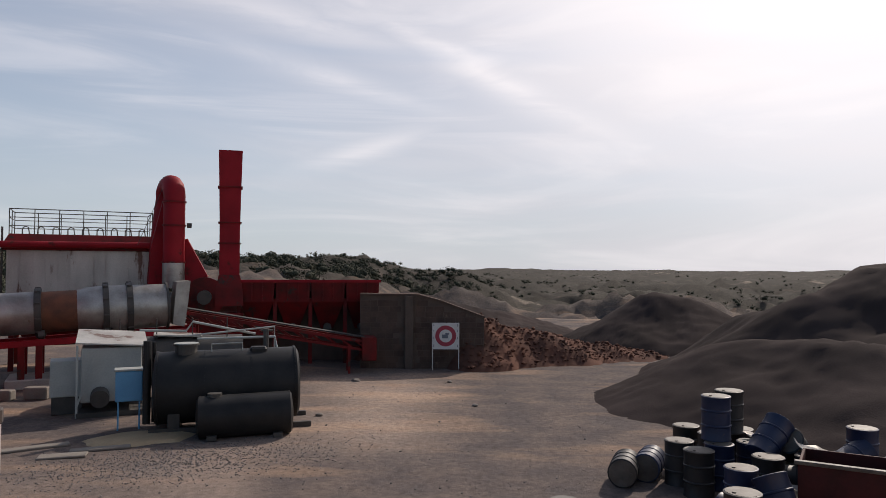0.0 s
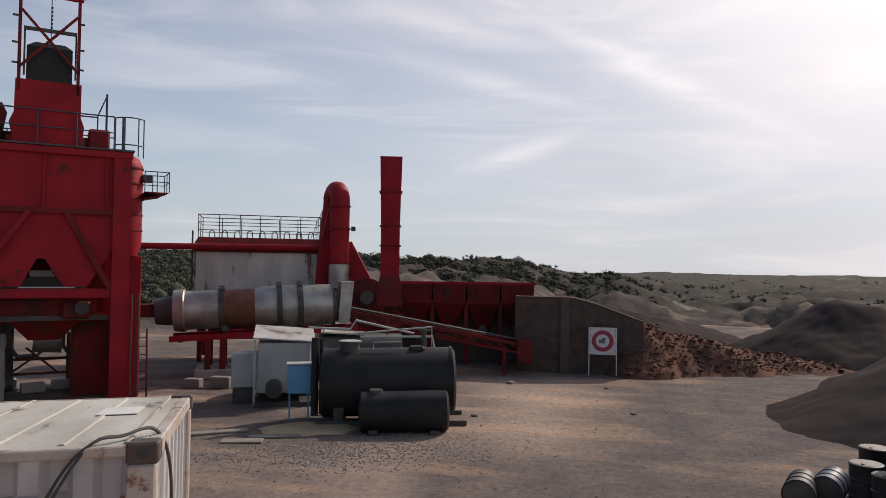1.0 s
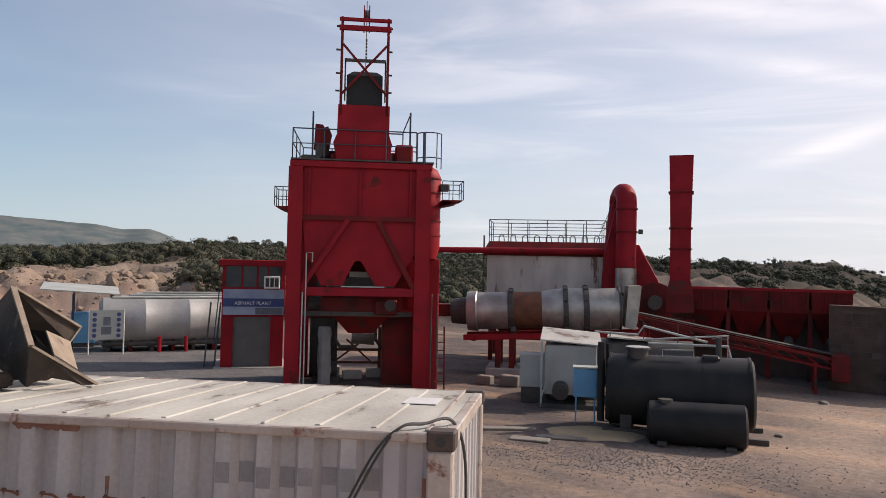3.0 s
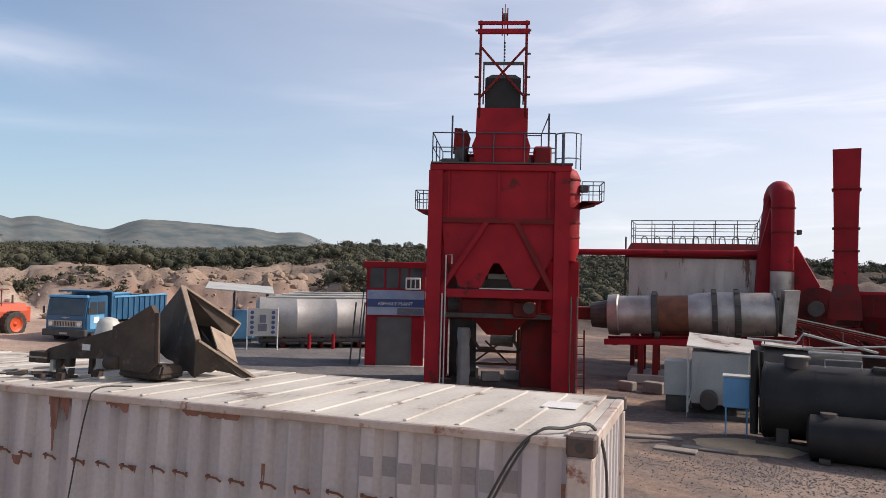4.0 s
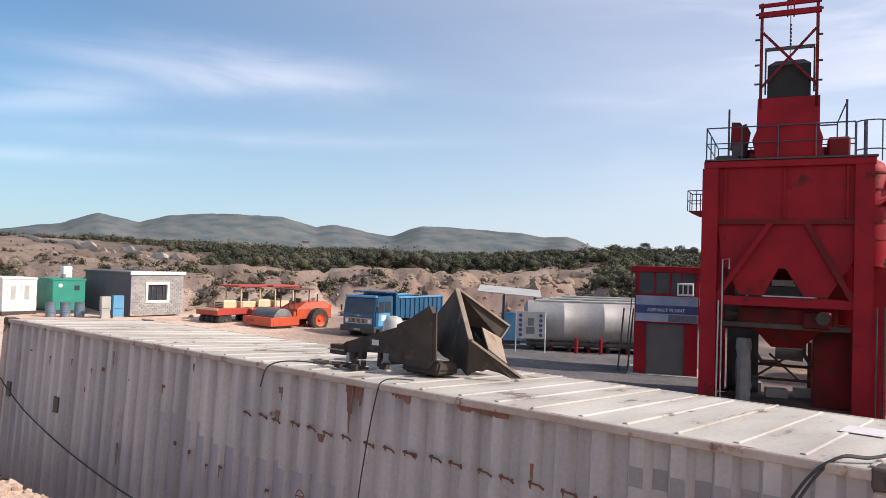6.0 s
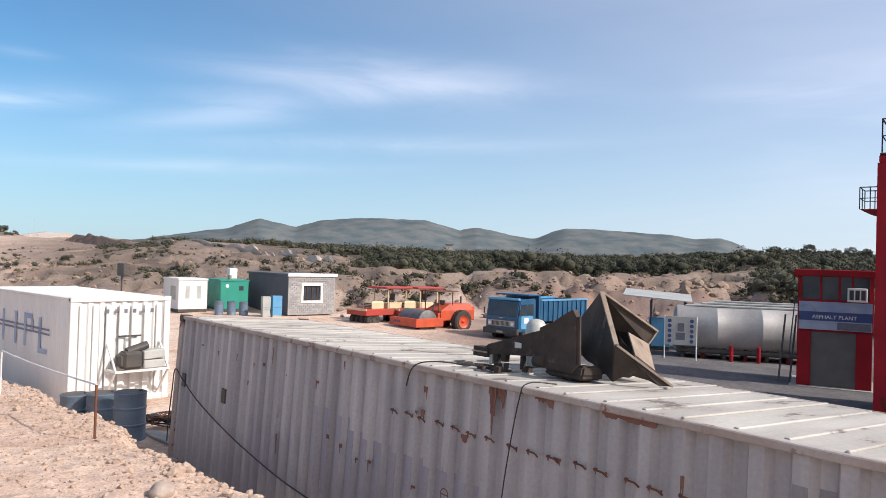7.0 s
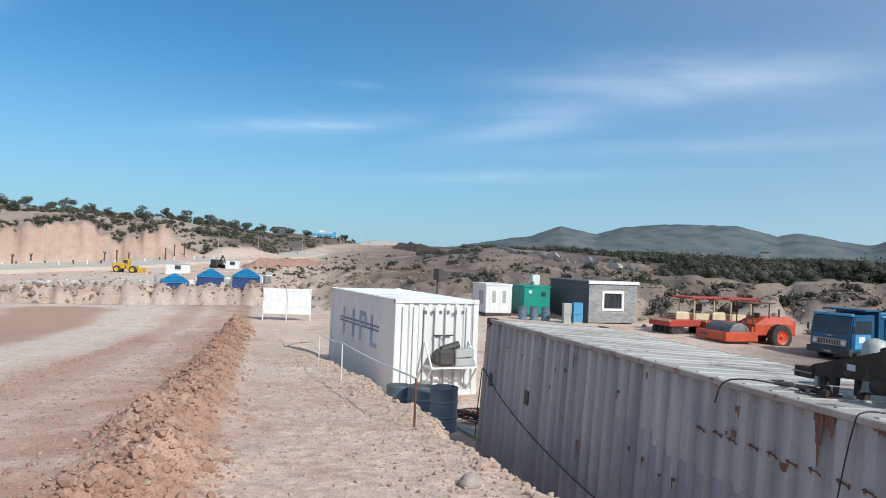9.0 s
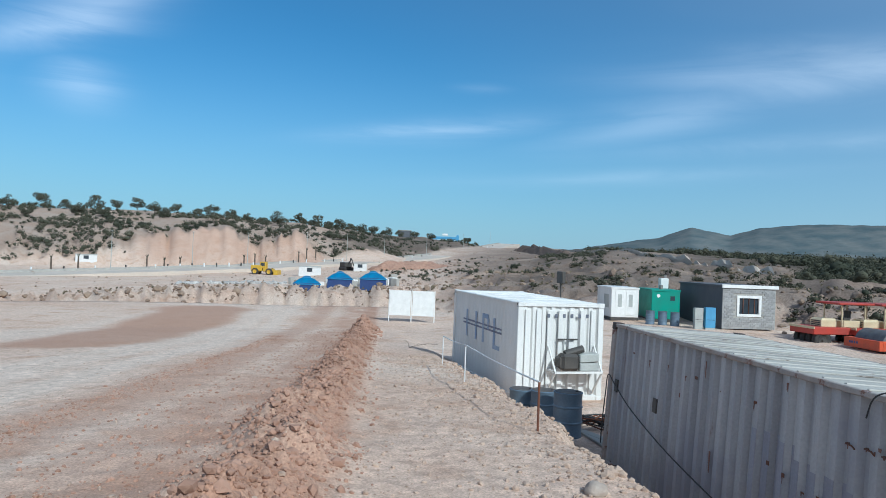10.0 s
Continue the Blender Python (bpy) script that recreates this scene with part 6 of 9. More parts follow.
def ramp_wall():
    """Retaining wall of the loading ramp: sloping masonry with a pier, and the earth ramp behind it."""
    t = thing("wall_ramp", facing(3, 30.8, 0.0, -1.0), "dark masonry retaining wall with a sloping top", "wall", kind="structure")
    prof = [(-1.9, 0), (3.4, 0), (3.4, 2.15), (1.5, 2.85), (0.55, 3.1), (-1.9, 3.12)]
    part("wall_core", prism(B(), prof, 0.06, 0.6), M_MORTAR, t)

    def top(x):
        return np.interp(x, [-1.9, 0.55, 1.5, 3.4], [3.1, 3.08, 2.83, 2.13])
    part("coping", prism(B(), [(-1.9, 3.12), (0.55, 3.1), (1.5, 2.85), (3.42, 2.15), (3.42, 2.23), (1.5, 2.93), (0.55, 3.18), (-1.9, 3.2)], -0.02, 0.66), M_STONE, t)
    part("pier", box(B(), 0.0, -0.16, 0, 0.36, 0.06, 3.1, 0.02), M_MORTAR, t)
    rnd = random.Random(11)
    z = 0.02
    while z < 3.05:
        h = rnd.uniform(0.2, 0.27)
        x = -1.88
        while x < 3.36:
            w = rnd.uniform(0.25, 0.5)
            x1 = min(x + w, 3.38)
            if not (x < 0.36 and x1 > 0.0) and min(top(x), top(x1)) > z + h:
                bm = box(B(), x + 0.012, rnd.uniform(0.046, 0.056), z + 0.006, x1 - 0.008, 0.075, z + h - 0.008, 0.006)
                part("stone", bm, M_STONE, t)
            x = x1
        z += h
    for k in range(2):
        s = thing("wall_return", t.matrix_world @ pose(3.4 if k else -1.9, 0.6, 0), "masonry side wall of a loading ramp", "wall", kind="structure")
        part("wall_core", box(B(), -0.5 if k else 0, 0.0, 0, 0 if k else 0.5, 5, 2.1 if k else 3.1, 0.02), M_MORTAR, s)
    w = thing("wall_back", t.matrix_world @ pose(-1.9, 2.9, 0), "dark retaining wall behind the feed bins", "wall", kind="structure")
    part("wall_core", box(B(), -7.6, 0, 0, 0, 0.5, 3.2, 0.02), M_MORTAR, w)
    # no-entry style board in front
    s = thing("round_sign_board", facing(-0.25, 30.4, 0.0, -1.2), "white board with a dark red ring sign on two posts", "sign")
    for x in (-0.55, 0.55):
        part("post", box(B(), x - 0.02, -0.02, 0, x + 0.02, 0.02, 1.98), M_SIGNW, s)
    part("panel", box(B(), -0.53, -0.03, 0.92, 0.53, -0.005, 1.95, 0.004), M_SIGNW, s)
    part("frame", box(box(B(), -0.56, -0.04, 0.88, 0.56, 0.0, 0.92), -0.56, -0.04, 1.95, 0.56, 0.0, 1.99), M_SIGNW, s)
    bm = loft(B(), [ring((0, -0.034, 1.44), (0, 1, 0), 0.44, 40), ring((0, -0.034, 1.44), (0, 1, 0), 0.27, 40)], False)
    part("red_ring", bm, M_SIGNR, s)
    part("pictogram", box(box(B(), -0.16, -0.036, 1.34, 0.1, -0.032, 1.5), -0.02, -0.036, 1.5, 0.14, -0.032, 1.56), M_GREYINK, s)
    for x in (-0.5, 0.5):
        for z0 in (0.98, 1.3, 1.6, 1.84):
            part("edge_mark", box(B(), x - 0.012, -0.036, z0, x + 0.012, -0.032, z0 + 0.1), M_GREYINK, s)


ramp_wall()


def bitumen_tanks():
    t = thing("bitumen_tank", facing(16.3, 20.6), "large black horizontal bitumen tank with a hatch", "tank")

    def cyl(name, prof, parent, cz, mtl=M_BLACK, cy=0.0, tilt=0.0):
        bm = lathe_x(B(), prof, 36)
        m = Matrix.Translation((0, cy, cz)) @ Matrix.Rotation(radians(tilt), 4, "Y")
        for v in bm.verts:
            v.co = m @ v.co
        return part(name, bm, mtl, parent, "", True)
    cyl("shell", [(-1.95, 0.2), (-1.92, 0.85), (-1.85, 0.95), (1.72, 0.95), (1.8, 0.85), (1.82, 0.2)], t, 1.1, tilt=-1.0)
    for x in (-1.85, 1.7):
        cyl("end_rim", [(x - 0.03, 0.95), (x - 0.03, 0.975), (x + 0.03, 0.975), (x + 0.03, 0.95)], t, 1.1, tilt=-1.0)
    part("hatch", rod(rod(B(), (-1.15, -0.1, 1.95), (-1.15, -0.1, 2.2), 0.28, 20), (-1.15, -0.1, 2.2), (-1.15, -0.1, 2.24), 0.34, 20), M_DARK, t, "pale hatch lid")
    part("hatch_lid", rod(B(), (-1.15, -0.1, 2.242), (-1.15, -0.1, 2.256), 0.31, 20), M_SHED, t)
    for x in (-0.65, 0.55):
        cyl("weld_seam", [(x - 0.012, 0.95), (x - 0.012, 0.958), (x + 0.012, 0.958), (x + 0.012, 0.95)], t, 1.1, tilt=-1.0)
    part("grab_rail", tube(B(), [(-0.5, -0.2, 2.02), (-0.5, -0.2, 2.22), (0.3, -0.2, 2.24), (0.3, -0.2, 2.03)], 0.018, 6), M_SHED, t)
    part("vent_box", box(B(), 0.5, -0.35, 1.9, 0.95, 0.1, 2.12, 0.05), M_BLACK, t)
    for x in (-1.4, 1.3):
        part("saddle", box(B(), x - 0.15, -0.75, 0, x + 0.15, 0.75, 0.6, 0.02), M_DARK, t)
    part("skid", box(box(B(), -2.0, -0.8, 0.0, 2.1, -0.65, 0.14), -2.0, 0.65, 0.0, 2.1, 0.8, 0.14), M_DARK, t)
    part("flue_post", rod(rod(B(), (-2.1, -0.3, 0.2), (-2.1, -0.3, 2.35), 0.1, 14), (-1.95, -0.1, 0.2), (-1.95, -0.1, 2.3), 0.05, 10), M_BLACK, t)
    part("pipe_run", tube(B(), [(-0.9, 0.5, 2.3), (1.2, 0.5, 2.32), (1.25, 0.5, 2.0)], 0.035, 8), M_SHED, t)
    part("valve", rod(rod(B(), (0.95, 0.5, 2.0), (0.95, 0.5, 2.55), 0.08, 10), (0.8, 0.5, 2.5), (1.15, 0.5, 2.5), 0.03, 8), M_DARK, t)
    s = thing("bitumen_tank", facing(15.2, 19.2), "small black cylindrical tank lying in front of a larger one", "tank")
    cyl("shell", [(-1.2, 0.15), (-1.17, 0.45), (-1.12, 0.53), (1.12, 0.53), (1.17, 0.45), (1.2, 0.15)], s, 0.53, tilt=-1.5)
    part("hatch", rod(B(), (-0.75, 0, 1.0), (-0.75, 0, 1.1), 0.18, 16), M_DARK, s)
    for x in (-0.8, 0.8):
        part("chock", box(B(), x - 0.12, -0.5, 0, x + 0.12, 0.5, 0.12, 0.01), M_DARK, s)
    # control box on legs
    c = thing("control_box", facing(23.4, 20.9), "light blue steel control box on thin legs", "control box")
    part("cabinet", box(B(), -0.33, -0.2, 0.75, 0.33, 0.2, 1.55, 0.02), M_BOXBLUE, c)
    part("cap", box(B(), -0.36, -0.23, 1.55, 0.36, 0.23, 1.6, 0.01), M_SHED, c)
    for x in (-0.28, 0.24):
        for y in (-0.16, 0.14):
            part("leg", box(B(), x, y, 0, x + 0.04, y + 0.04, 0.76), M_BOXBLUE, c)
    # heater shed with a sloping roof
    h = thing("heater_unit", facing(24.8, 23.0), "grey sheet-metal heater unit with a lean-to roof", "heater")
    part("casing", box(B(), -0.7, 0.0, 0.4, 0.9, 1.8, 1.95, 0.02), M_SHED, h)
    part("roof_sheet", box(B(), -0.85, -0.15, 0, 1.05, 2.0, 0.04, 0, Matrix.Translation((0, 0, 2.05)) @ Matrix.Rotation(radians(6), 4, "X") @ Matrix.Rotation(radians(4), 4, "Y")), M_CLAD, h)
    for x in (-0.8, 0.95):
        part("strut", beam(B(), (x, -0.1, 0), (x, -0.1, 2.05), 0.06), M_SHED, h)
    part("brace", beam(B(), (-0.8, -0.12, 0.3), (-0.3, -0.12, 1.9), 0.05), M_SHED, h)
    part("burner", rod(B(), (-0.2, -0.45, 0.55), (-0.2, 0.0, 0.6), 0.25, 16), M_DARK, h)
    part("skid", box(B(), -0.8, -0.2, 0, 1.0, 2.0, 0.14), M_DARK, h)
    k = thing("water_cube", facing(27.4, 23.6), "pale grey sheet-metal box beside the heater", "tank")
    part("casing", box(B(), -0.45, 0, 0.5, 0.45, 0.9, 1.55, 0.02), M_SHED, k)
    part("stand", box(B(), -0.4, 0.05, 0, 0.4, 0.85, 0.5, 0.01), M_DARK, k)
    # second tank group behind, with catwalk pipes
    g = thing("thermal_oil_heater", facing(20.0, 25.0), "dark thermal oil heater with pipes behind the tanks", "heater")
    part("body", rod(B(), (-2.2, 0.6, 1.2), (2.0, 0.6, 1.2), 0.8, 24), M_DARK, g, "", True)
    part("deck_sheet", box(B(), -0.9, 0.2, 2.0, 0.6, 1.2, 2.05, 0, Matrix.Rotation(radians(3), 4, "Y")), M_CLAD, g)
    part("pipe", tube(B(), [(-1.2, 0, 2.25), (0.2, 0, 2.2), (0.4, 0, 2.5), (2.4, 0, 2.05)], 0.04, 8), M_SHED, g)
    part("pipe", tube(B(), [(0.2, -0.2, 2.05), (3.0, -0.2, 2.3), (3.0, -0.2, 0.2)], 0.035, 8), M_SHED, g)
    for x in (-1.8, 1.8):
        part("saddle", box(B(), x - 0.15, 0, 0, x + 0.15, 1.2, 0.6), M_DARK, g)
    for i in range(4):
        part("rail_post", rod(B(), (-1.8 + i * 1.1, 0.3, 1.8), (-1.8 + i * 1.1, 0.3, 2.6), 0.02, 6), M_DARK, g)


bitumen_tanks()


def yard_clutter():
    """Slabs, planks and blocks left lying round the tanks and the dryer."""
    rnd = random.Random(31)
    M_STONE_PALE = mat("dusty_concrete", (0.24, 0.21, 0.18), (0.16, 0.135, 0.115), 1.6, 0.9, 0, 0.35, 20)
    sand = mat("yellow_sand", (0.42, 0.31, 0.19), (0.34, 0.25, 0.15), 1.5, 0.95, 0, 0.4, 20)
    p = polar(22.6, 19.6)
    bm = B()
    bmesh.ops.create_circle(bm, cap_ends=True, segments=18, radius=1.0)
    for v in bm.verts:
        k = 1 + 0.25 * noise.noise(v.co * 2)
        v.co = Vector((v.co.x * 1.3 * k, v.co.y * 0.8 * k, 0))
    e = bmesh.ops.extrude_face_region(bm, geom=list(bm.faces))
    for v in e["geom"]:
        if isinstance(v, bmesh.types.BMVert):
            v.co = Vector((v.co.x * 0.85, v.co.y * 0.85, 0.06))
    o = obj("sand_patch", bm, sand)
    o.matrix_world = pose(p.x, p.y, ground_z(p.x, p.y), 0, 0, 20)
    tagged(o, "spread of yellow sand beside a blue control box", "sand")
    for az, r, w, d, h, turn in ((29.5, 19.5, 1.6, 0.3, 0.06, 34), (27.6, 18.4, 1.0, 0.4, 0.05, 18), (25.2, 18.8, 1.3, 0.28, 0.06, 22)):
        p = polar(az, r)
        o = obj("concrete_slab", box(B(), -w / 2, -d / 2, 0, w / 2, d / 2, h, 0.015), M_STONE_PALE)
        o.matrix_world = pose(p.x, p.y, ground_z(p.x, p.y), 0, 0, turn)
        tagged(o, "pale concrete slab lying on the gravel yard", "slab")
    for az, r, s in ((31.2, 27.0, 0.3), (29.2, 26.8, 0.36), (26.6, 26.2, 0.26)):
        p = polar(az, r)
        o = obj("concrete_block", box(B(), -s, -s * 0.6, 0, s, s * 0.6, s * 1.1, 0.03), M_STONE_PALE)
        o.matrix_world = pose(p.x, p.y, ground_z(p.x, p.y), 0, 0, az + rnd.uniform(-30, 30))
        tagged(o, "grey concrete block on the ground under a dryer", "block")
    for az, r in ((6.8, 27.5), (-0.6, 27.2), (-2.6, 22.5), (9.6, 21.2)):
        p = polar(az, r)
        bm = B()
        bmesh.ops.create_icosphere(bm, subdivisions=2, radius=rnd.uniform(0.08, 0.2))
        for v in bm.verts:
            v.co *= 1 + 0.4 * noise.noise(v.co * 7 + Vector((az, 0, 0)))
            v.co.z *= 0.5
        o = obj("rubble_lump", bm, M_STONE_PALE)
        o.matrix_world = pose(p.x, p.y, ground_z(p.x, p.y) + 0.03)
        tagged(o, "pale lump of rubble lying on the yard", "rubble")


yard_clutter()


def text(body, size, m, mtl, parent):
    cu = bpy.data.curves.new("lettering", "FONT")
    cu.body, cu.size, cu.extrude, cu.align_x = body, size, 0.002, "CENTER"
    tmp = new("lettering", cu)
    me = bpy.data.meshes.new_from_object(tmp)
    bpy.data.objects.remove(tmp)
    ob = new("lettering", me)
    me.materials.clear()
    me.materials.append(mtl)
    ob.parent = parent
    ob.matrix_basis = m
    return ob


def control_cabin():
    t = thing("control_cabin", facing(49.4, 31.0), "two-storey red control cabin with windows and a banner", "cabin")
    R = M_RED
    part("lower_wall", box(B(), -1.25, 0.0, 0.0, -0.78, 2.2, 2.1, 0.01), R, t)
    part("lower_wall", box(B(), 0.72, 0.0, 0.0, 1.25, 2.2, 2.1, 0.01), R, t)
    part("shutter", box(B(), -0.78, 0.1, 0.0, 0.72, 2.1, 2.1), M_GREYDOOR, t, "grey shutter")
    part("upper_wall", box(B(), -1.25, 0.02, 2.1, 1.28, 2.3, 3.32, 0.01), R, t)
    for x0, x1 in ((-1.25, -1.1), (-0.5, -0.42), (0.12, 0.2), (0.55, 0.62), (1.15, 1.28)):
        part("window_post", box(B(), x0, 0.02, 3.32, x1, 0.12, 4.2), R, t)
    part("window_glass", box(B(), -1.1, 0.08, 3.32, 1.15, 0.1, 4.2), M_GLASS, t, "dark window glass")
    part("curtain", box(B(), -0.42, 0.12, 3.35, 0.12, 0.16, 4.15), M_CONCRETE, t)
    part("back_wall", box(B(), -1.25, 2.2, 3.32, 1.28, 2.3, 4.2), R, t)
    for x in (-1.25, 1.2):
        part("side_wall", box(B(), x, 0.12, 3.32, x + 0.06, 2.2, 4.2), R, t)
    part("roof", box(B(), -1.4, -0.15, 4.2, 1.42, 2.5, 4.46, 0.02), R, t)
    part("air_conditioner", box(B(), 0.42, -0.25, 3.28, 1.06, 0.05, 3.8, 0.02), M_TRIM, t, "white air conditioner")
    for i in range(3):
        part("vent_slot", box(B(), 0.48 + i * 0.19, -0.256, 3.36, 0.62 + i * 0.19, -0.252, 3.72), M_DARK, t)
    b = part("banner", box(B(), -1.2, -0.03, 2.18, 1.24, -0.005, 3.24), M_BANNER, t, "pale blue printed banner")
    part("banner_band", box(B(), -1.2, -0.036, 2.52, 1.24, -0.032, 2.86), M_NAVY, b)
    part("banner_sketch", beam(beam(B(), (-1.1, -0.036, 3.05), (-0.85, -0.036, 3.15), 0.05, 0.008), (-0.85, -0.036, 3.15), (-0.6, -0.036, 2.86), 0.05, 0.008), M_NAVY, b)
    part("banner_foot", box(B(), 0.1, -0.036, 2.2, 1.2, -0.032, 2.48), M_GREYINK, b)
    text("ASPHALT PLANT", 0.2, pose(0.0, -0.042, 2.6, 90, 0, 0), M_WHITEINK, b)
    part("stair", beam(beam(B(), (-1.5, 0.4, 0), (-1.35, 1.6, 2.6), 0.06), (-1.9, 0.4, 0), (-1.75, 1.6, 2.6), 0.06), M_DARK, t)
    part("stair_rail", beam(B(), (-1.55, 0.3, 0.9), (-1.4, 1.6, 3.4), 0.04), M_RAIL, t)
    part("plinth", box(B(), -1.5, -0.3, -0.1, 1.4, 2.6, 0.03), M_CONCRETE, t)


control_cabin()
# (distant yard)
def silver_tanks():
    for k, (x, y) in enumerate(((0, 0), (0.6, 3.2), (1.2, 6.4))):
        t = thing("storage_tank", facing(55.5, 37.0) @ pose(x, y, 0, 0, 0, 6), "pale silver horizontal storage tank on steel saddles", "tank", "silver storage tanks")
        R = 1.15
        bm = lathe_x(B(), [(-3.0, 0.15), (-2.95, R * 0.8), (-2.8, R), (-1.0, R), (-0.98, R + 0.012), (-0.94, R + 0.012), (-0.92, R), (1.0, R), (1.02, R + 0.012), (1.06, R + 0.012), (1.08, R), (3.6, R), (3.75, R * 0.8), (3.8, 0.15)], 36)
        for v in bm.verts:
            v.co += Vector((0, R, 1.38))
        for v in bm.verts:
            v.co += (v.co - Vector((v.co.x, R, 1.38))) * 0.03 * noise.noise(v.co * 1.3)
        part("shell", bm, M_TANK, t, "", True)
        for i in range(7):
            x0 = -2.6 + i * 0.95
            part("saddle", box(B(), x0, 0.35, 0, x0 + 0.16, 2 * R - 0.35, 0.62, 0.01), M_RED_DIRTY if i % 2 else M_DARK, t)
        part("walkway", box(B(), -2.4, R - 0.3, 2.52, 3.4, R + 0.3, 2.58), M_SHED, t)
        part("under_pipe", rod(B(), (-2.8, 0.3, 0.4), (3.6, 0.3, 0.4), 0.12, 10), M_DARK, t)
        for x0 in (-0.35, 0.85):
            part("pump_post", rod(B(), (x0, -0.1, 0), (x0, -0.1, 0.75), 0.09, 10), M_RED, t)
    a = thing("awning", facing(60.9, 38.2), "thin pale sheet awning on dark posts", "awning")
    part("sheet", box(B(), -2.0, 0, 0, 1.4, 3.0, 0.05, 0, Matrix.Translation((0, 0, 2.75)) @ Matrix.Rotation(radians(4), 4, "Y") @ Matrix.Rotation(radians(5), 4, "X")), M_SHED, a)
    for x in (-0.6, 1.1):
        for y in (0.3, 2.6):
            part("post", rod(B(), (x, y, 0), (x, y, 2.68), 0.05, 8), M_RAIL, a)
    b = thing("fuel_cabinet", facing(61.2, 39.4), "light blue steel cabinet under an awning", "cabinet")
    part("body", box(B(), -0.5, 0, 0.25, 0.6, 0.8, 1.75, 0.02), M_BOXBLUE, b)
    part("foot", box(B(), -0.45, 0.05, 0, 0.55, 0.75, 0.25), M_DARK, b)
    s = thing("safety_board", facing(59.6, 36.2), "pale framed notice board with dark symbols on posts", "sign")
    for x in (-0.72, 0.72):
        part("post", rod(B(), (x, 0, 0), (x, 0, 2.1), 0.03, 8), M_SIGNW, s)
    part("panel", box(B(), -0.7, -0.03, 0.72, 0.7, 0, 2.06, 0.004), M_SHED, s)
    for x in (-0.5, 0.5):
        for i in range(5):
            part("symbol", rod(B(), (x, -0.036, 0.9 + i * 0.24), (x, -0.031, 0.9 + i * 0.24), 0.09, 14), M_NAVY, s)
    part("symbol", box(box(B(), -0.22, -0.036, 0.95, 0.2, -0.031, 1.3), -0.14, -0.036, 1.36, 0.16, -0.031, 1.75), M_GREYINK, s)


silver_tanks()
# ---------------------------------------------------------------- stockpiles and earth
def mound(name, label, p0, p1, h0, h1, width, mtl, rough=0.12, category="stockpile", seed=0, lumps=2.0):
    """A heap along the line p0-p1 with slopes at its angle of rest."""
    p0, p1 = Vector((p0.x, p0.y)), Vector((p1.x, p1.y))
    d = p1 - p0
    ln = max(d.length, 0.01)
    u = d / ln
    v = Vector((-u.y, u.x))
    step = 0.22
    nx, ny = int((ln + 2.4 * width) / step) + 1, int(2.4 * width / step) + 1
    verts, faces, keep = [], [], {}
    for i in range(nx):
        for j in range(ny):
            a, b = -1.2 * width + i * step, -1.2 * width + j * step
            t = min(1, max(0, a / ln))
            dist = math.hypot(max(0, -a, a - ln), b)
            w = p0 + u * a + v * b
            q = Vector((w.x * 0.35, w.y * 0.35, seed))
            dist += rough * width * 1.2 * noise.noise(q) + rough * 0.6 * noise.noise(q * 3)
            h = (h0 + (h1 - h0) * t)
            z = h * (1 - dist / width)
            z = h * 0.9 + (z - h * 0.9) * 0.5 if z > h * 0.9 else z
            z += rough * 0.8 * noise.fractal(Vector((w.x, w.y, seed)) * lumps, 0.9, 2, 4) if z > 0 else 0
            keep[i, j] = len(verts)
            verts.append((w.x, w.y, ground_z(w.x, w.y) + max(z, -0.25)))
    for i in range(nx - 1):
        for j in range(ny - 1):
            faces.append((keep[i, j], keep[i + 1, j], keep[i + 1, j + 1], keep[i, j + 1]))
    me = bpy.data.meshes.new(name)
    me.from_pydata(verts, [], faces)
    me.materials.append(mtl)
    for p in me.polygons:
        p.use_smooth = True
    return tagged(new(name, me), label, category)


DARKPILE = "dark grey cone of crushed stone on the yard"
mound("aggregate_mound", "low dark mound of crushed stone on the yard", polar(-23.5, 25.5), polar(-31, 23), 2.2, 2.4, 5.2, M_ROCKDUST, 0.1, seed=1)
mound("aggregate_mound", "large dark heap of crushed stone behind a lower mound", polar(-31.5, 33), polar(-40, 32), 4.8, 6.1, 9.2, M_ROCKDUST, 0.1, seed=2)
mound("aggregate_mound", DARKPILE, polar(-16.4, 43.0), polar(-18.2, 43.0), 3.1, 2.9, 5.6, M_ROCKDUST, 0.1, seed=3)
mound("aggregate_mound", "broad grey heap of crushed stone behind a ramp", polar(3, 47), polar(-3.5, 49), 2.9, 1.6, 6.5, M_ROCKDUST, 0.12, seed=4)
BANK = mound("earth_bank", "crumbling red earth bank running down from a ramp wall", polar(-3.0, 32.6), polar(-13.5, 36.5), 2.1, 0.5, 2.3, M_REDEARTH, 0.28, "earth bank", 5, 1.6)
mound("earth_bank", "packed earth filling behind a ramp wall", polar(3.5, 35), polar(-1.5, 34), 2.6, 2.0, 2.6, M_REDEARTH, 0.2, "earth bank", 6, 1.6)


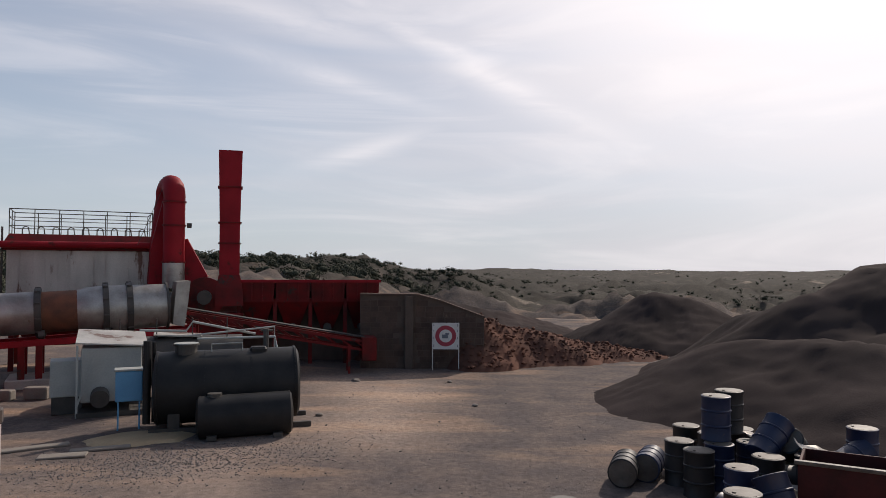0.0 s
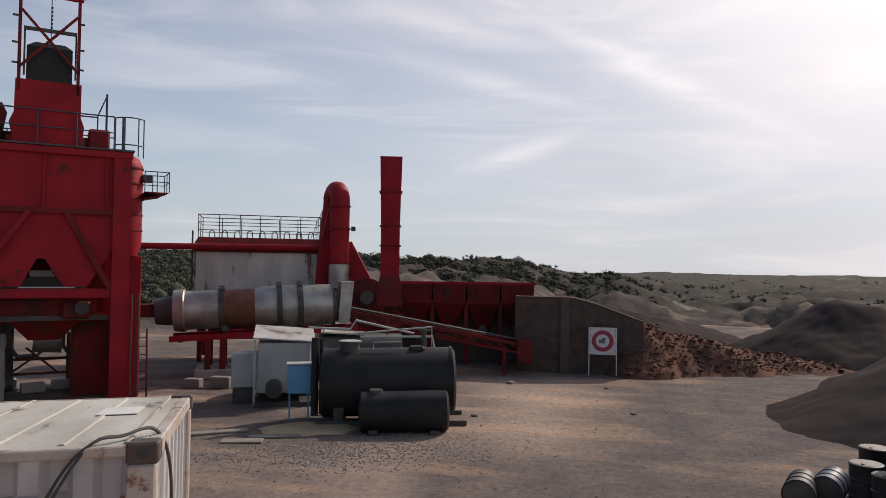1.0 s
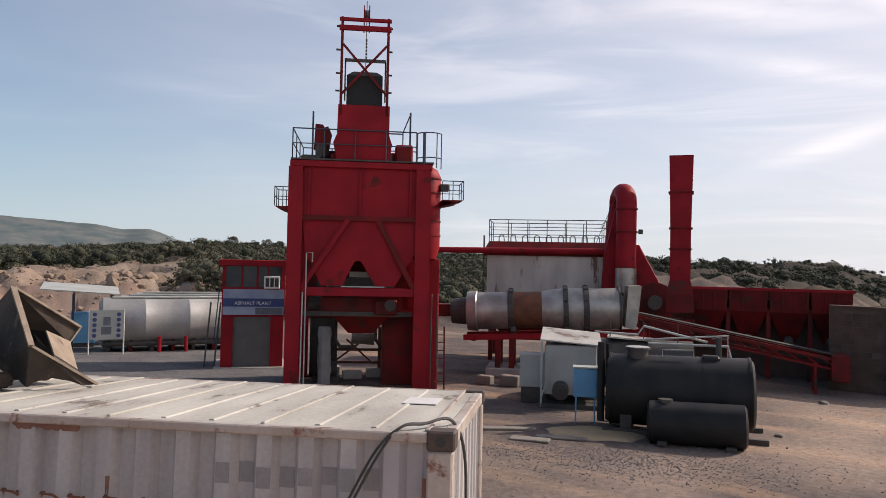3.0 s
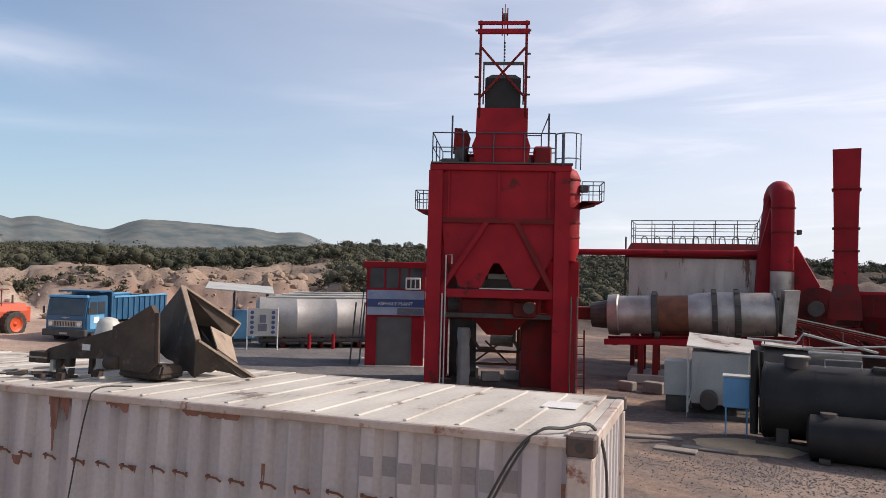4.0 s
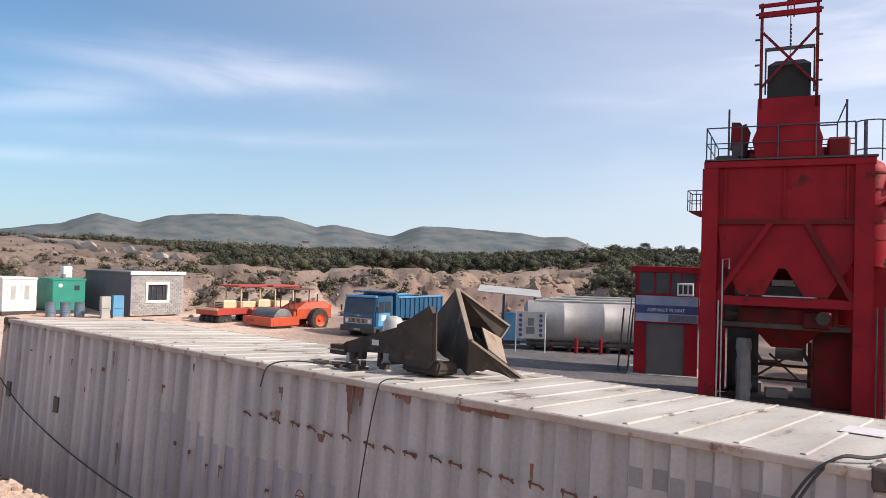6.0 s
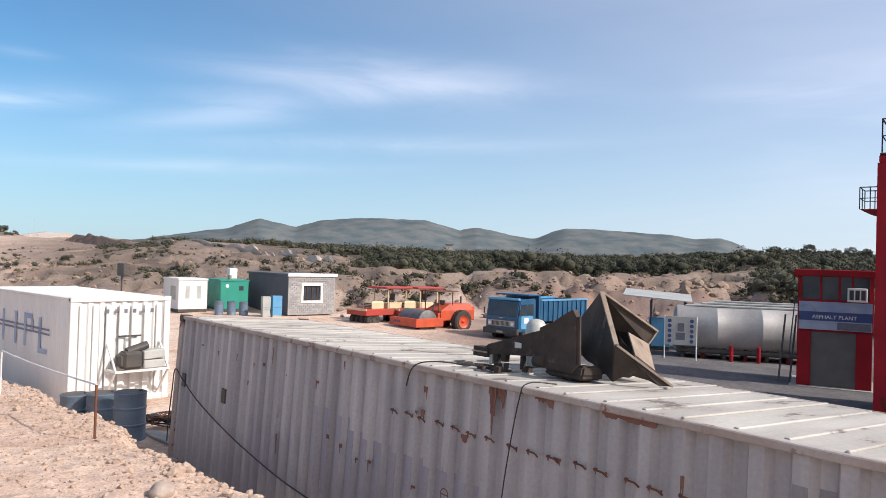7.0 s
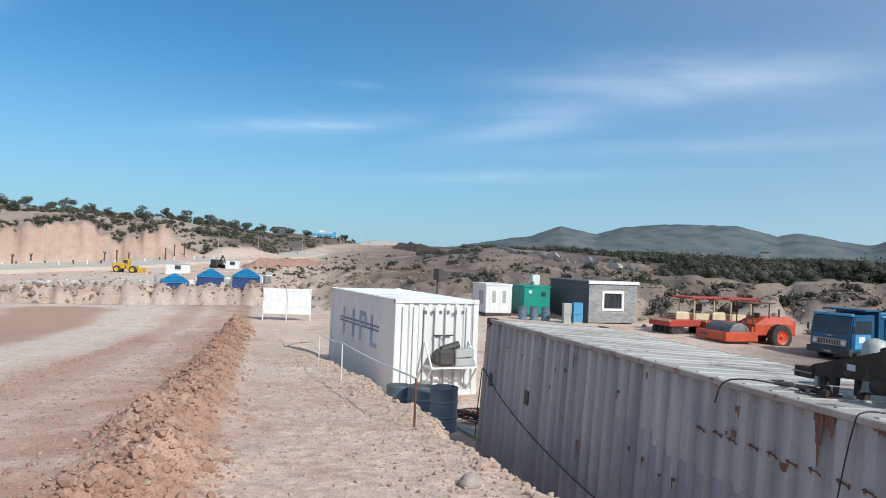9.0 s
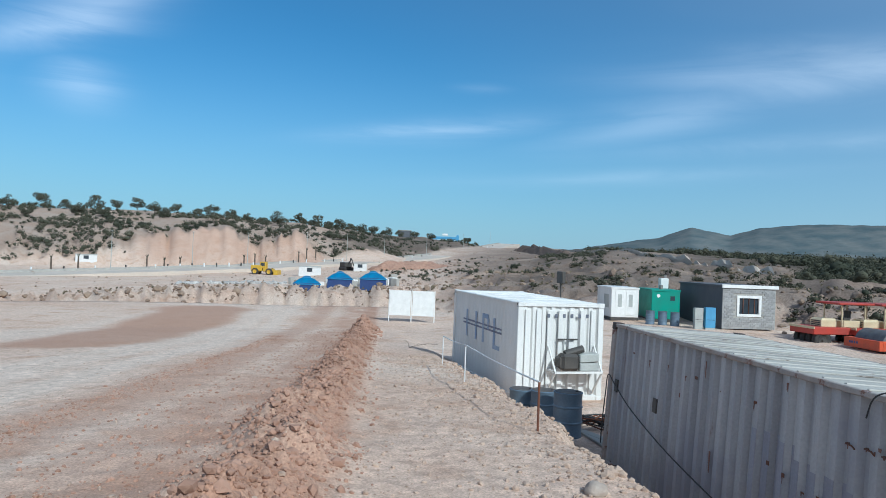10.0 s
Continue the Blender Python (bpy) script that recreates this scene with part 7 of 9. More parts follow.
def scatter(name, label, category, spots, mtl, seed=1):
    """Many small loose lumps in one mesh. spots: x, y, z, size."""
    rnd = np.random.default_rng(seed)
    base = bmesh.new()
    bmesh.ops.create_icosphere(base, subdivisions=1, radius=1.0)
    bv = np.array([v.co[:] for v in base.verts])
    bf = np.array([[v.index for v in f.verts] for f in base.faces])
    base.free()
    vs, fs = [], []
    for k, (x, y, z, s) in enumerate(spots):
        jit = bv * (1 + rnd.uniform(-0.28, 0.28, (len(bv), 1))) * np.array([1, rnd.uniform(0.65, 1), rnd.uniform(0.5, 0.85)])
        a = rnd.uniform(0, 6.28)
        rot = np.array([[math.cos(a), -math.sin(a), 0], [math.sin(a), math.cos(a), 0], [0, 0, 1]])
        vs.append(jit @ rot.T * s + np.array([x, y, z]))
        fs.append(bf + k * len(bv))
    me = bpy.data.meshes.new(name)
    me.from_pydata(np.vstack(vs).tolist(), [], np.vstack(fs).tolist())
    me.materials.append(mtl)
    return tagged(new(name, me), label, category, kind="stuff")


def loose_ground():
    rnd = random.Random(21)
    spots = []
    for i in range(22000):
        tt = -3 + 39 * rnd.random() ** 1.3
        h = rnd.gauss(-0.1, 0.3) - 0.25 * noise.noise(Vector((tt * 0.5, 0, 9)))
        stray = rnd.random() < 0.42
        if stray:
            h += -2.6 * rnd.random() ** 1.7 + 0.5 * rnd.random()
        x = -5.0 + (-21.6 * tt + -10.5 * h) / 24.0
        y = -3.4 + (-10.5 * tt + 21.6 * h) / 24.0
        s = min(0.032, 0.005 + rnd.expovariate(1 / 0.007)) if stray else min(0.075 + 0.1 * smooth(24, 34, tt), 0.008 + rnd.expovariate(1 / (0.0125 + 0.03 * smooth(20, 34, tt))))
        spots.append((x, y, ground_z(x, y) + s * 0.25, s))
    for i in range(5000):
        tt = -3 + 27 * rnd.random() ** 1.2
        h = rnd.gauss(0, 0.22) + 0.2 * noise.noise(Vector((tt * 0.4, 2, 5)))
        x, y = -5.9 - 0.897 * tt + 0.443 * h, -7.6 - 0.443 * tt - 0.897 * h
        s = min(0.04, 0.004 + rnd.expovariate(1 / 0.006))
        spots.append((x, y, ground_z(x, y) + s * 0.2, s))
    scatter("clay_clods", "row of loose reddish clay clods along a track", "clods", spots, M_CLOD, seed=2)
    spots = []
    for i in range(5500):
        a = rnd.uniform(-2, 22)
        s0 = 2.0 + abs(rnd.gauss(0, 1.3)) + 0.05 * max(0, a - 13)
        x = CORNER.x + ALONG.x * a + ACROSS.x * s0
        y = CORNER.y + ALONG.y * a + ACROSS.y * s0
        s = min(0.045, 0.006 + rnd.expovariate(1 / 0.007))
        spots.append((x, y, ground_z(x, y) + s * 0.3, s))
    for i in range(1200):
        az, r = rnd.uniform(112, 150), 5 + 22 * rnd.random() ** 1.6
        p = polar(az, r)
        s = min(0.03, 0.005 + rnd.expovariate(1 / 0.006))
        spots.append((p.x, p.y, ground_z(p.x, p.y) + s * 0.3, s))
    for i in range(3000):
        a, s0 = rnd.uniform(-2, 20), rnd.gauss(1.55, 0.42)
        s0 += 0.05 * max(0, a - 13) - 0.35 * noise.noise(Vector((a * 0.5, 1, 3)))
        x = CORNER.x + ALONG.x * a + ACROSS.x * s0
        y = CORNER.y + ALONG.y * a + ACROSS.y * s0
        s = min(0.09, 0.01 + rnd.expovariate(1 / 0.016))
        spots.append((x, y, ground_z(x, y) + s * 0.2, s))
    scatter("pebbles", "pale pebbles and crumbs of soil on the bank", "pebbles", spots, mat("pale_pebble", (0.47, 0.36, 0.28), (0.36, 0.255, 0.19), 4, 0.95, 0, 0.3, 30), seed=3)
    spots = []
    for i in range(2600):
        az, r = rnd.uniform(-14, 40), rnd.uniform(13, 40)
        p = polar(az, r)
        s = min(0.032, 0.007 + rnd.expovariate(1 / 0.005))
        spots.append((p.x, p.y, ground_z(p.x, p.y) + s * 0.3, s))
    for i in range(2400):
        p = polar(rnd.gauss(20, 6), rnd.gauss(17.2, 0.9))
        s = rnd.uniform(0.01, 0.026)
        spots.append((p.x, p.y, ground_z(p.x, p.y) + s * 0.3, s))
    scatter("gravel", "grey gravel strewn over the plant yard", "gravel", spots, mat("grey_gravel", (0.22, 0.195, 0.185), (0.14, 0.122, 0.115), 4, 0.95, 0, 0.3, 30), seed=4)
    spots = []
    for i in range(1300):
        az = rnd.uniform(49, 112)
        r = (rnd.gauss(62, 4) if az < 86 else rnd.uniform(55, 130)) + rnd.uniform(-2, 2)
        p = polar(az, r)
        s = min(0.7, 0.06 + rnd.expovariate(1 / (0.16 if az < 60 else 0.08)))
        spots.append((p.x, p.y, ground_z(p.x, p.y) + s * 0.2, s))
    for i in range(700):
        az = rnd.uniform(112, 147)
        r = rnd.gauss(78, 2.5) if rnd.random() < 0.7 else rnd.uniform(85, 180)
        p = polar(az, r)
        s = min(0.5, 0.06 + rnd.expovariate(1 / 0.09))
        spots.append((p.x, p.y, ground_z(p.x, p.y) + s * 0.2, s))
    for i in range(1100):
        az = rnd.uniform(97, 117)
        p = polar(az, rnd.uniform(78, road_r(az) * 0.85))
        s = min(0.6, 0.06 + rnd.expovariate(1 / 0.11))
        spots.append((p.x, p.y, ground_z(p.x, p.y) + s * 0.2, s))
    scatter("boulders", "tan rocks and rubble on broken banks", "rocks", spots, mat("tan_rock", (0.29, 0.215, 0.155), (0.19, 0.135, 0.10), 0.8, 0.95, 0, 0.6, 6), seed=5)
    spots = []
    bank = [v.co for v in BANK.data.vertices]
    tall = [v for v in bank if v.z > ground_z(v.x, v.y) + 0.12]
    for i in range(3200):
        v = rnd.choice(tall)
        s = min(0.12, 0.02 + rnd.expovariate(1 / 0.026))
        spots.append((v.x + rnd.uniform(-0.1, 0.1), v.y + rnd.uniform(-0.1, 0.1), v.z + s * 0.15, s))
    scatter("earth_lumps", "lumps of broken red earth on a crumbling bank", "earth", spots, M_REDEARTH, seed=12)
    r = polar(98.7, 6.5)
    bm = B()
    bmesh.ops.create_icosphere(bm, subdivisions=3, radius=0.1)
    for v in bm.verts:
        v.co *= 1 + 0.3 * noise.noise(v.co * 12)
        v.co.z *= 0.65
    o = obj("loose_rock", bm, mat("tan_stone", (0.42, 0.35, 0.29), (0.33, 0.26, 0.21), 6, 0.9, 0, 0.4, 30), None, "", True)
    o.matrix_world = pose(r.x, r.y, ground_z(r.x, r.y) + 0.04)
    tagged(o, "pale fist-sized rock on the edge of a bank", "rock")


loose_ground()


# ---------------------------------------------------------------- plants
def leaf_cloud(rnd, centres, per, size):
    """Small leaf faces on and inside blobs. centres: x, y, z, radius, flat."""
    V, F, k = [], [], 0
    for x, y, z, r, fl in centres:
        n = per
        d = rnd.normal(size=(n, 3))
        d /= np.linalg.norm(d, axis=1, keepdims=True)
        rad = r * (0.55 + 0.5 * rnd.random((n, 1)))
        c = d * rad * np.array([1, 1, fl]) + np.array([x, y, z])
        e1, e2 = rnd.normal(size=(n, 3)), rnd.normal(size=(n, 3))
        s = size * (0.6 + 0.8 * rnd.random((n, 1))) * (0.5 + 0.5 * min(1.5, r))
        e1 = e1 / np.linalg.norm(e1, axis=1, keepdims=True) * s
        e2 = e2 / np.linalg.norm(e2, axis=1, keepdims=True) * s
        tri = np.stack([c + e1, c - e1 * 0.5 + e2, c - e1 * 0.5 - e2], 1)
        V.append(tri.reshape(-1, 3))
        F.append(np.arange(n * 3).reshape(-1, 3) + k)
        k += n * 3
    return np.vstack(V), np.vstack(F)


def stuff_mesh(name, label, category, V, F, mtl, kind="stuff"):
    me = bpy.data.meshes.new(name)
    V, F = np.asarray(V, dtype=np.float32), np.asarray(F, dtype=np.int32)
    me.vertices.add(len(V))
    me.vertices.foreach_set("co", V.ravel())
    me.loops.add(F.size)
    me.loops.foreach_set("vertex_index", F.ravel())
    me.polygons.add(len(F))
    me.polygons.foreach_set("loop_start", np.arange(0, F.size, 3, dtype=np.int32))
    me.update(calc_edges=True)
    me.materials.append(mtl)
    return tagged(new(name, me), label, category, kind=kind)


def lump_mesh(rnd, centres):
    """Rounded uneven lumps, the dense inside of bushes."""
    base = bmesh.new()
    bmesh.ops.create_icosphere(base, subdivisions=1, radius=1.0)
    bv = np.array([v.co[:] for v in base.verts])
    bf = np.array([[v.index for v in f.verts] for f in base.faces])
    base.free()
    V, F = [], []
    for k, (x, y, z, r, fl) in enumerate(centres):
        V.append(bv * (r * rnd.uniform(0.35, 0.62, (len(bv), 1))) * np.array([1, 1, fl]) + np.array([x, y, z]))
        F.append(bf + k * len(bv))
    return np.vstack(V), np.vstack(F)


def bushes(name, label, C, leaves, size, mtl, seed):
    rnd = np.random.default_rng(seed)
    V0, F0 = lump_mesh(rnd, C)
    V1, F1 = leaf_cloud(rnd, C, leaves, size)
    stuff_mesh(name, label, "scrub", np.vstack([V0, V1]), np.vstack([F0, F1 + len(V0)]), mtl)


def scrub():
    rnd = np.random.default_rng(5)

    def grow(n, a0, a1, r0, r1, h0, h1, keep, lumps=3):
        C = []
        for i in range(n):
            az = rnd.uniform(a0, a1)
            r = r0 * ((r1 / r0) ** rnd.random())
            p = polar(az, r)
            if not keep(az, r, p):
                continue
            g = ground_z(p.x, p.y)
            h = rnd.uniform(h0, h1)
            for k in range(lumps):
                C.append((p.x + rnd.normal() * h * 0.6, p.y + rnd.normal() * h * 0.6, g + h * rnd.uniform(0.15, 0.7), h * rnd.uniform(0.45, 0.85), 0.75))
        return C
    def wooded(az, r, p):
        return noise.noise(Vector((p.x * 0.02, p.y * 0.02, 1))) > -0.32 + 0.3 * smooth(120, 80, r) * smooth(50, 54, az) and not (az > 84 and r < 130 + (az - 84) * 18)
    C = grow(3400, 50, 100, 78, 180, 0.7, 2.3, wooded, 2)
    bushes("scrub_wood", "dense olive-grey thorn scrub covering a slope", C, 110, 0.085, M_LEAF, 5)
    C = grow(5600, 50, 100, 170, 620, 0.9, 3.0, wooded, 2)
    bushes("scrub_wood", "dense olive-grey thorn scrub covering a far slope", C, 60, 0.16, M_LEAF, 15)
    C = grow(2300, 26, 53.5, 52, 130, 0.6, 2.0, lambda az, r, p: r > 54 + 5 * smooth(48, 53, az), 2)
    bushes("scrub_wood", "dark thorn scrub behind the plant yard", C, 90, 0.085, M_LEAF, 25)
    C = grow(2600, 24, 52, 125, 430, 0.9, 2.8, lambda az, r, p: True, 2)
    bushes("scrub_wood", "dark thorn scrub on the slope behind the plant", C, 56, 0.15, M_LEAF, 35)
    C = grow(2300, 107.5, 150, 192, 380, 0.6, 2.1, lambda az, r, p: r > max(road_r(az) + 16, 207 if az < 135 else 0) and noise.noise(Vector((p.x * 0.03, p.y * 0.03, 7))) > -0.12, 2)
    C += grow(2600, -34, 26, 62, 650, 0.4, 1.7, lambda az, r, p: noise.noise(Vector((p.x * 0.03, p.y * 0.03, 1))) > -0.1 and not (az < 9 and r < 120), 2)
    C += grow(1700, -4, 27, 95, 260, 0.5, 1.5, lambda az, r, p: True, 2)
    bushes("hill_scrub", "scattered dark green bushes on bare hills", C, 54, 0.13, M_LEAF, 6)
    C = grow(1900, 48, 113, 55, 150, 0.15, 0.5, lambda az, r, p: noise.noise(Vector((p.x * 0.06, p.y * 0.06, 5))) > -0.05, 1)
    C += grow(110, 112, 140, 79, 88, 0.12, 0.35, lambda az, r, p: True, 1)
    D = grow(900, 48, 113, 57, 150, 0.3, 0.9, lambda az, r, p: noise.noise(Vector((p.x * 0.05, p.y * 0.05, 9))) > 0.05 and not (az > 88 and r < 62), 2)
    D += grow(160, 98.6, 103.6, 170, 240, 0.5, 1.3, lambda az, r, p: True, 2)
    D += grow(260, 94, 118, 90, 240, 0.3, 0.8, lambda az, r, p: r < road_r(az) - 12 and noise.noise(Vector((p.x * 0.05, p.y * 0.05, 2))) > 0.0, 2)
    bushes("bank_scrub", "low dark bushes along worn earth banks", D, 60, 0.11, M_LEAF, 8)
    bushes("dry_tufts", "dry straw-coloured tufts on broken ground", C, 40, 0.09, mat("dry_grass", (0.175, 0.135, 0.08), (0.105, 0.092, 0.055), 0.3, 0.95, 0, 0, 3), 7)


scrub()


def tree(az, r, h, seed, label):
    rnd = np.random.default_rng(seed)
    p = polar(az, r)
    t = thing("tree", pose(p.x, p.y, ground_z(p.x, p.y) - 0.1), label, "tree", "trees on the ridge")
    bm = rod(B(), (0, 0, 0), (0.1, 0, h * 0.35), 0.16, 8, 0.1)
    tips = []
    for k in range(6):
        a = k * 1.05 + rnd.uniform(0, 0.5)
        tip = (math.cos(a) * h * 0.38, math.sin(a) * h * 0.38, h * rnd.uniform(0.25, 0.8))
        rod(bm, (0.1, 0, h * rnd.uniform(0.3, 0.45)), tip, 0.08, 6, 0.03)
        tips.append(tip)
    part("trunk", bm, M_BARK, t)
    C = [(x * rnd.uniform(0.8, 1.15), y * rnd.uniform(0.8, 1.15), z, h * rnd.uniform(0.2, 0.32), 0.8) for x, y, z in tips for k in range(3)]
    C += [(0, 0, h * 0.85, h * 0.22, 0.6)]
    V, F = leaf_cloud(rnd, C, 150, 0.13)
    me = bpy.data.meshes.new("crown")
    me.from_pydata(V.tolist(), [], F.tolist())
    me.materials.append(M_TREE)
    c = new("crown", me)
    c.parent = t


for k, (az, r, h) in enumerate(((142.5, 295, 6.5), (140.5, 300, 7.0), (139, 290, 5), (137.2, 298, 7.5), (135.8, 300, 5.2), (134.4, 296, 6.4), (131.8, 295, 5.5), (130.2, 300, 4.6), (126.5, 285, 5), (124.2, 280, 7.5),
                             (122.6, 300, 5.5), (120.4, 330, 5), (118.6, 320, 5), (116.9, 340, 6), (114.8, 360, 5), (109.4, 380, 5), (143.6, 270, 6), (141.4, 262, 5.5), (138.2, 268, 6.4), (136.6, 262, 5), (133.2, 280, 7), (132.5, 262, 5), (129.2, 285, 7), (127.8, 292, 5.5), (125.4, 270, 5), (121.4, 290, 6.5), (119.5, 300, 6), (117.8, 330, 6.5), (115.8, 350, 6), (113.6, 370, 6), (112.3, 390, 6), (51, 380, 7), (48.4, 360, 7.5), (46.2, 350, 6.5), (53.2, 390, 6), (44.5, 340, 7), (52, 330, 6), (49.5, 340, 7), (47.6, 320, 6), (55, 345, 5), (19.5, 210, 5), (21.2, 205, 6), (13.4, 230, 4.5))):
    tree(az, r, h * 0.72, k + 3, "small dark thorn tree with a flat open crown on a ridge")


# ---------------------------------------------------------------- machines beside the yard
def wheel(parent, x, y, r, w, mtl_rim, axis="x"):
    """A tyre with tread blocks and a dished rim. Its axle lies along x."""
    bm = loft(B(), [ring((x + s * w, y, r), (1, 0, 0), q, 28) for s, q in ((-0.5, r * 0.6), (-0.5, r * 0.9), (-0.38, r), (0.38, r), (0.5, r * 0.9), (0.5, r * 0.6))], False)
    for k in range(20):
        a = k * math.pi / 10
        m = Matrix.Translation((x, y, r)) @ Matrix.Rotation(a, 4, "X")
        box(bm, -w * 0.4, -0.03, r * 0.98, w * 0.4, 0.03, r * 1.03, 0, m)
    wh = part("wheel", bm, M_TYRE, parent)
    rim = loft(B(), [ring((x + s * w, y, r), (1, 0, 0), q, 24) for s, q in ((-0.48, 0.05), (-0.3, r * 0.2), (-0.36, r * 0.45), (-0.51, r * 0.6), (0.51, r * 0.6), (0.36, r * 0.45), (0.3, r * 0.2), (0.48, 0.05))])
    part("rim", rim, mtl_rim, wh)
    return wh


def dump_truck():
    t = thing("dump_truck", facing(73.2, 40.4, 0.0, -39), "blue dump truck with a ribbed tipper body, parked", "truck")
    # y runs from the front to the back
    cab = B()
    prof = [(0.02, 0.55), (0.0, 1.35), (0.16, 2.2), (0.3, 2.38), (1.65, 2.42), (1.7, 0.55)]
    a = [cab.verts.new((-1.15, y, z)) for y, z in prof]
    b = [cab.verts.new((1.15, y, z)) for y, z in prof]
    cab.faces.new(a)
    cab.faces.new(b[::-1])
    for i in range(len(prof)):
        j = (i + 1) % len(prof)
        cab.faces.new((a[i], b[i], b[j], a[j]))
    bmesh.ops.bevel(cab, geom=list(cab.edges), offset=0.06, segments=2, affect="EDGES")
    c = part("cab", cab, M_BLUE, t)
    part("windscreen", box(B(), -1.02, -0.012, 0, 1.02, 0.012, 0.78, 0.01, Matrix.Translation((0, 0.0, 1.43)) @ Matrix.Rotation(radians(-10.6), 4, "X")), M_GLASS, c)
    part("roof_visor", box(B(), -1.1, 0.1, 2.3, 1.1, 0.3, 2.44, 0.03), M_BOXBLUE, c)
    for y0, y1 in ((0.3, 0.78), (0.86, 1.4)):
        part("side_window", prism(B(), [(1.145, 1.5), (1.165, 1.5), (1.165, 2.1), (1.145, 2.1)], y0, y1), M_GLASS, c)
    part("door_panel", box(B(), 1.15, 0.3, 0.75, 1.165, 1.35, 1.45, 0.004), M_BOXBLUE, c)
    part("white_plate", box(B(), 1.166, 0.55, 1.05, 1.172, 0.95, 1.35), M_TRIM, c)
    g = part("grille", box(B(), -0.95, -0.04, 0.85, 0.95, 0.0, 1.18, 0.01), M_STEEL, c, "silver grille")
    for k in range(14):
        part("grille_slot", box(B(), -0.62 + k * 0.09, -0.046, 0.9, -0.57 + k * 0.09, -0.04, 1.13), M_CABLE, g)
    for x in (-0.8, 0.8):
        part("headlight", rod(B(), (x, -0.07, 1.0), (x, -0.02, 1.0), 0.1, 16), M_TRIM, c, "round headlight")
    part("badge", prism(B(), [(-0.28, 1.34), (0, 1.27), (0.28, 1.34), (0.1, 1.33), (0, 1.36), (-0.1, 1.33)], -0.03, -0.01), M_STEEL, c)
    part("bumper", box(B(), -1.22, -0.14, 0.42, 1.22, 0.08, 0.74, 0.03), M_DARK, t)
    part("plate_bar", box(B(), -0.22, -0.146, 0.5, 0.22, -0.141, 0.6), M_CONCRETE, t)
    for x in (-1.28, 1.28):
        part("mirror", box(B(), x - 0.05, 0.0, 1.5, x + 0.05, 0.06, 1.85, 0.01), M_DARK, c)
    for x in (-0.45, 0.35):
        part("chassis_rail", box(B(), x, 0.4, 0.62, x + 0.1, 6.7, 0.85), M_DARK, t)
    bed = B()
    for x0, x1 in ((-1.2, -1.12), (1.12, 1.2)):
        box(bed, x0, 2.0, 1.1, x1, 6.8, 2.28)
    box(bed, -1.12, 2.0, 1.1, 1.12, 6.8, 1.2)
    box(bed, -1.12, 6.72, 1.2, 1.12, 6.8, 2.25)
    bd = part("tipper_body", bed, M_BLUE, t)
    part("headboard", box(B(), -1.2, 1.85, 1.1, 1.2, 2.0, 2.62, 0.01), M_BLUE, bd)
    part("cab_guard", box(B(), -1.2, 0.9, 2.56, 1.2, 2.0, 2.64, 0.01), M_BLUE, bd)
    for k in range(10):
        for x in (-1.26, 1.2):
            part("body_rib", box(B(), x, 2.25 + k * 0.48, 1.12, x + 0.06, 2.35 + k * 0.48, 2.26), M_BLUE, bd)
    for x in (-1.27, 1.2):
        part("top_rail", box(B(), x, 2.0, 2.26, x + 0.07, 6.8, 2.36, 0.01), M_BOXBLUE, bd)
    for y in (1.0, 4.6, 5.8):
        for x in (-0.98, 0.98):
            wheel(t, x, y, 0.5, 0.3, M_DARK)
    part("fuel_tank", box(B(), 0.6, 2.4, 0.45, 1.1, 3.5, 0.95, 0.06), M_DARK, t)


dump_truck()


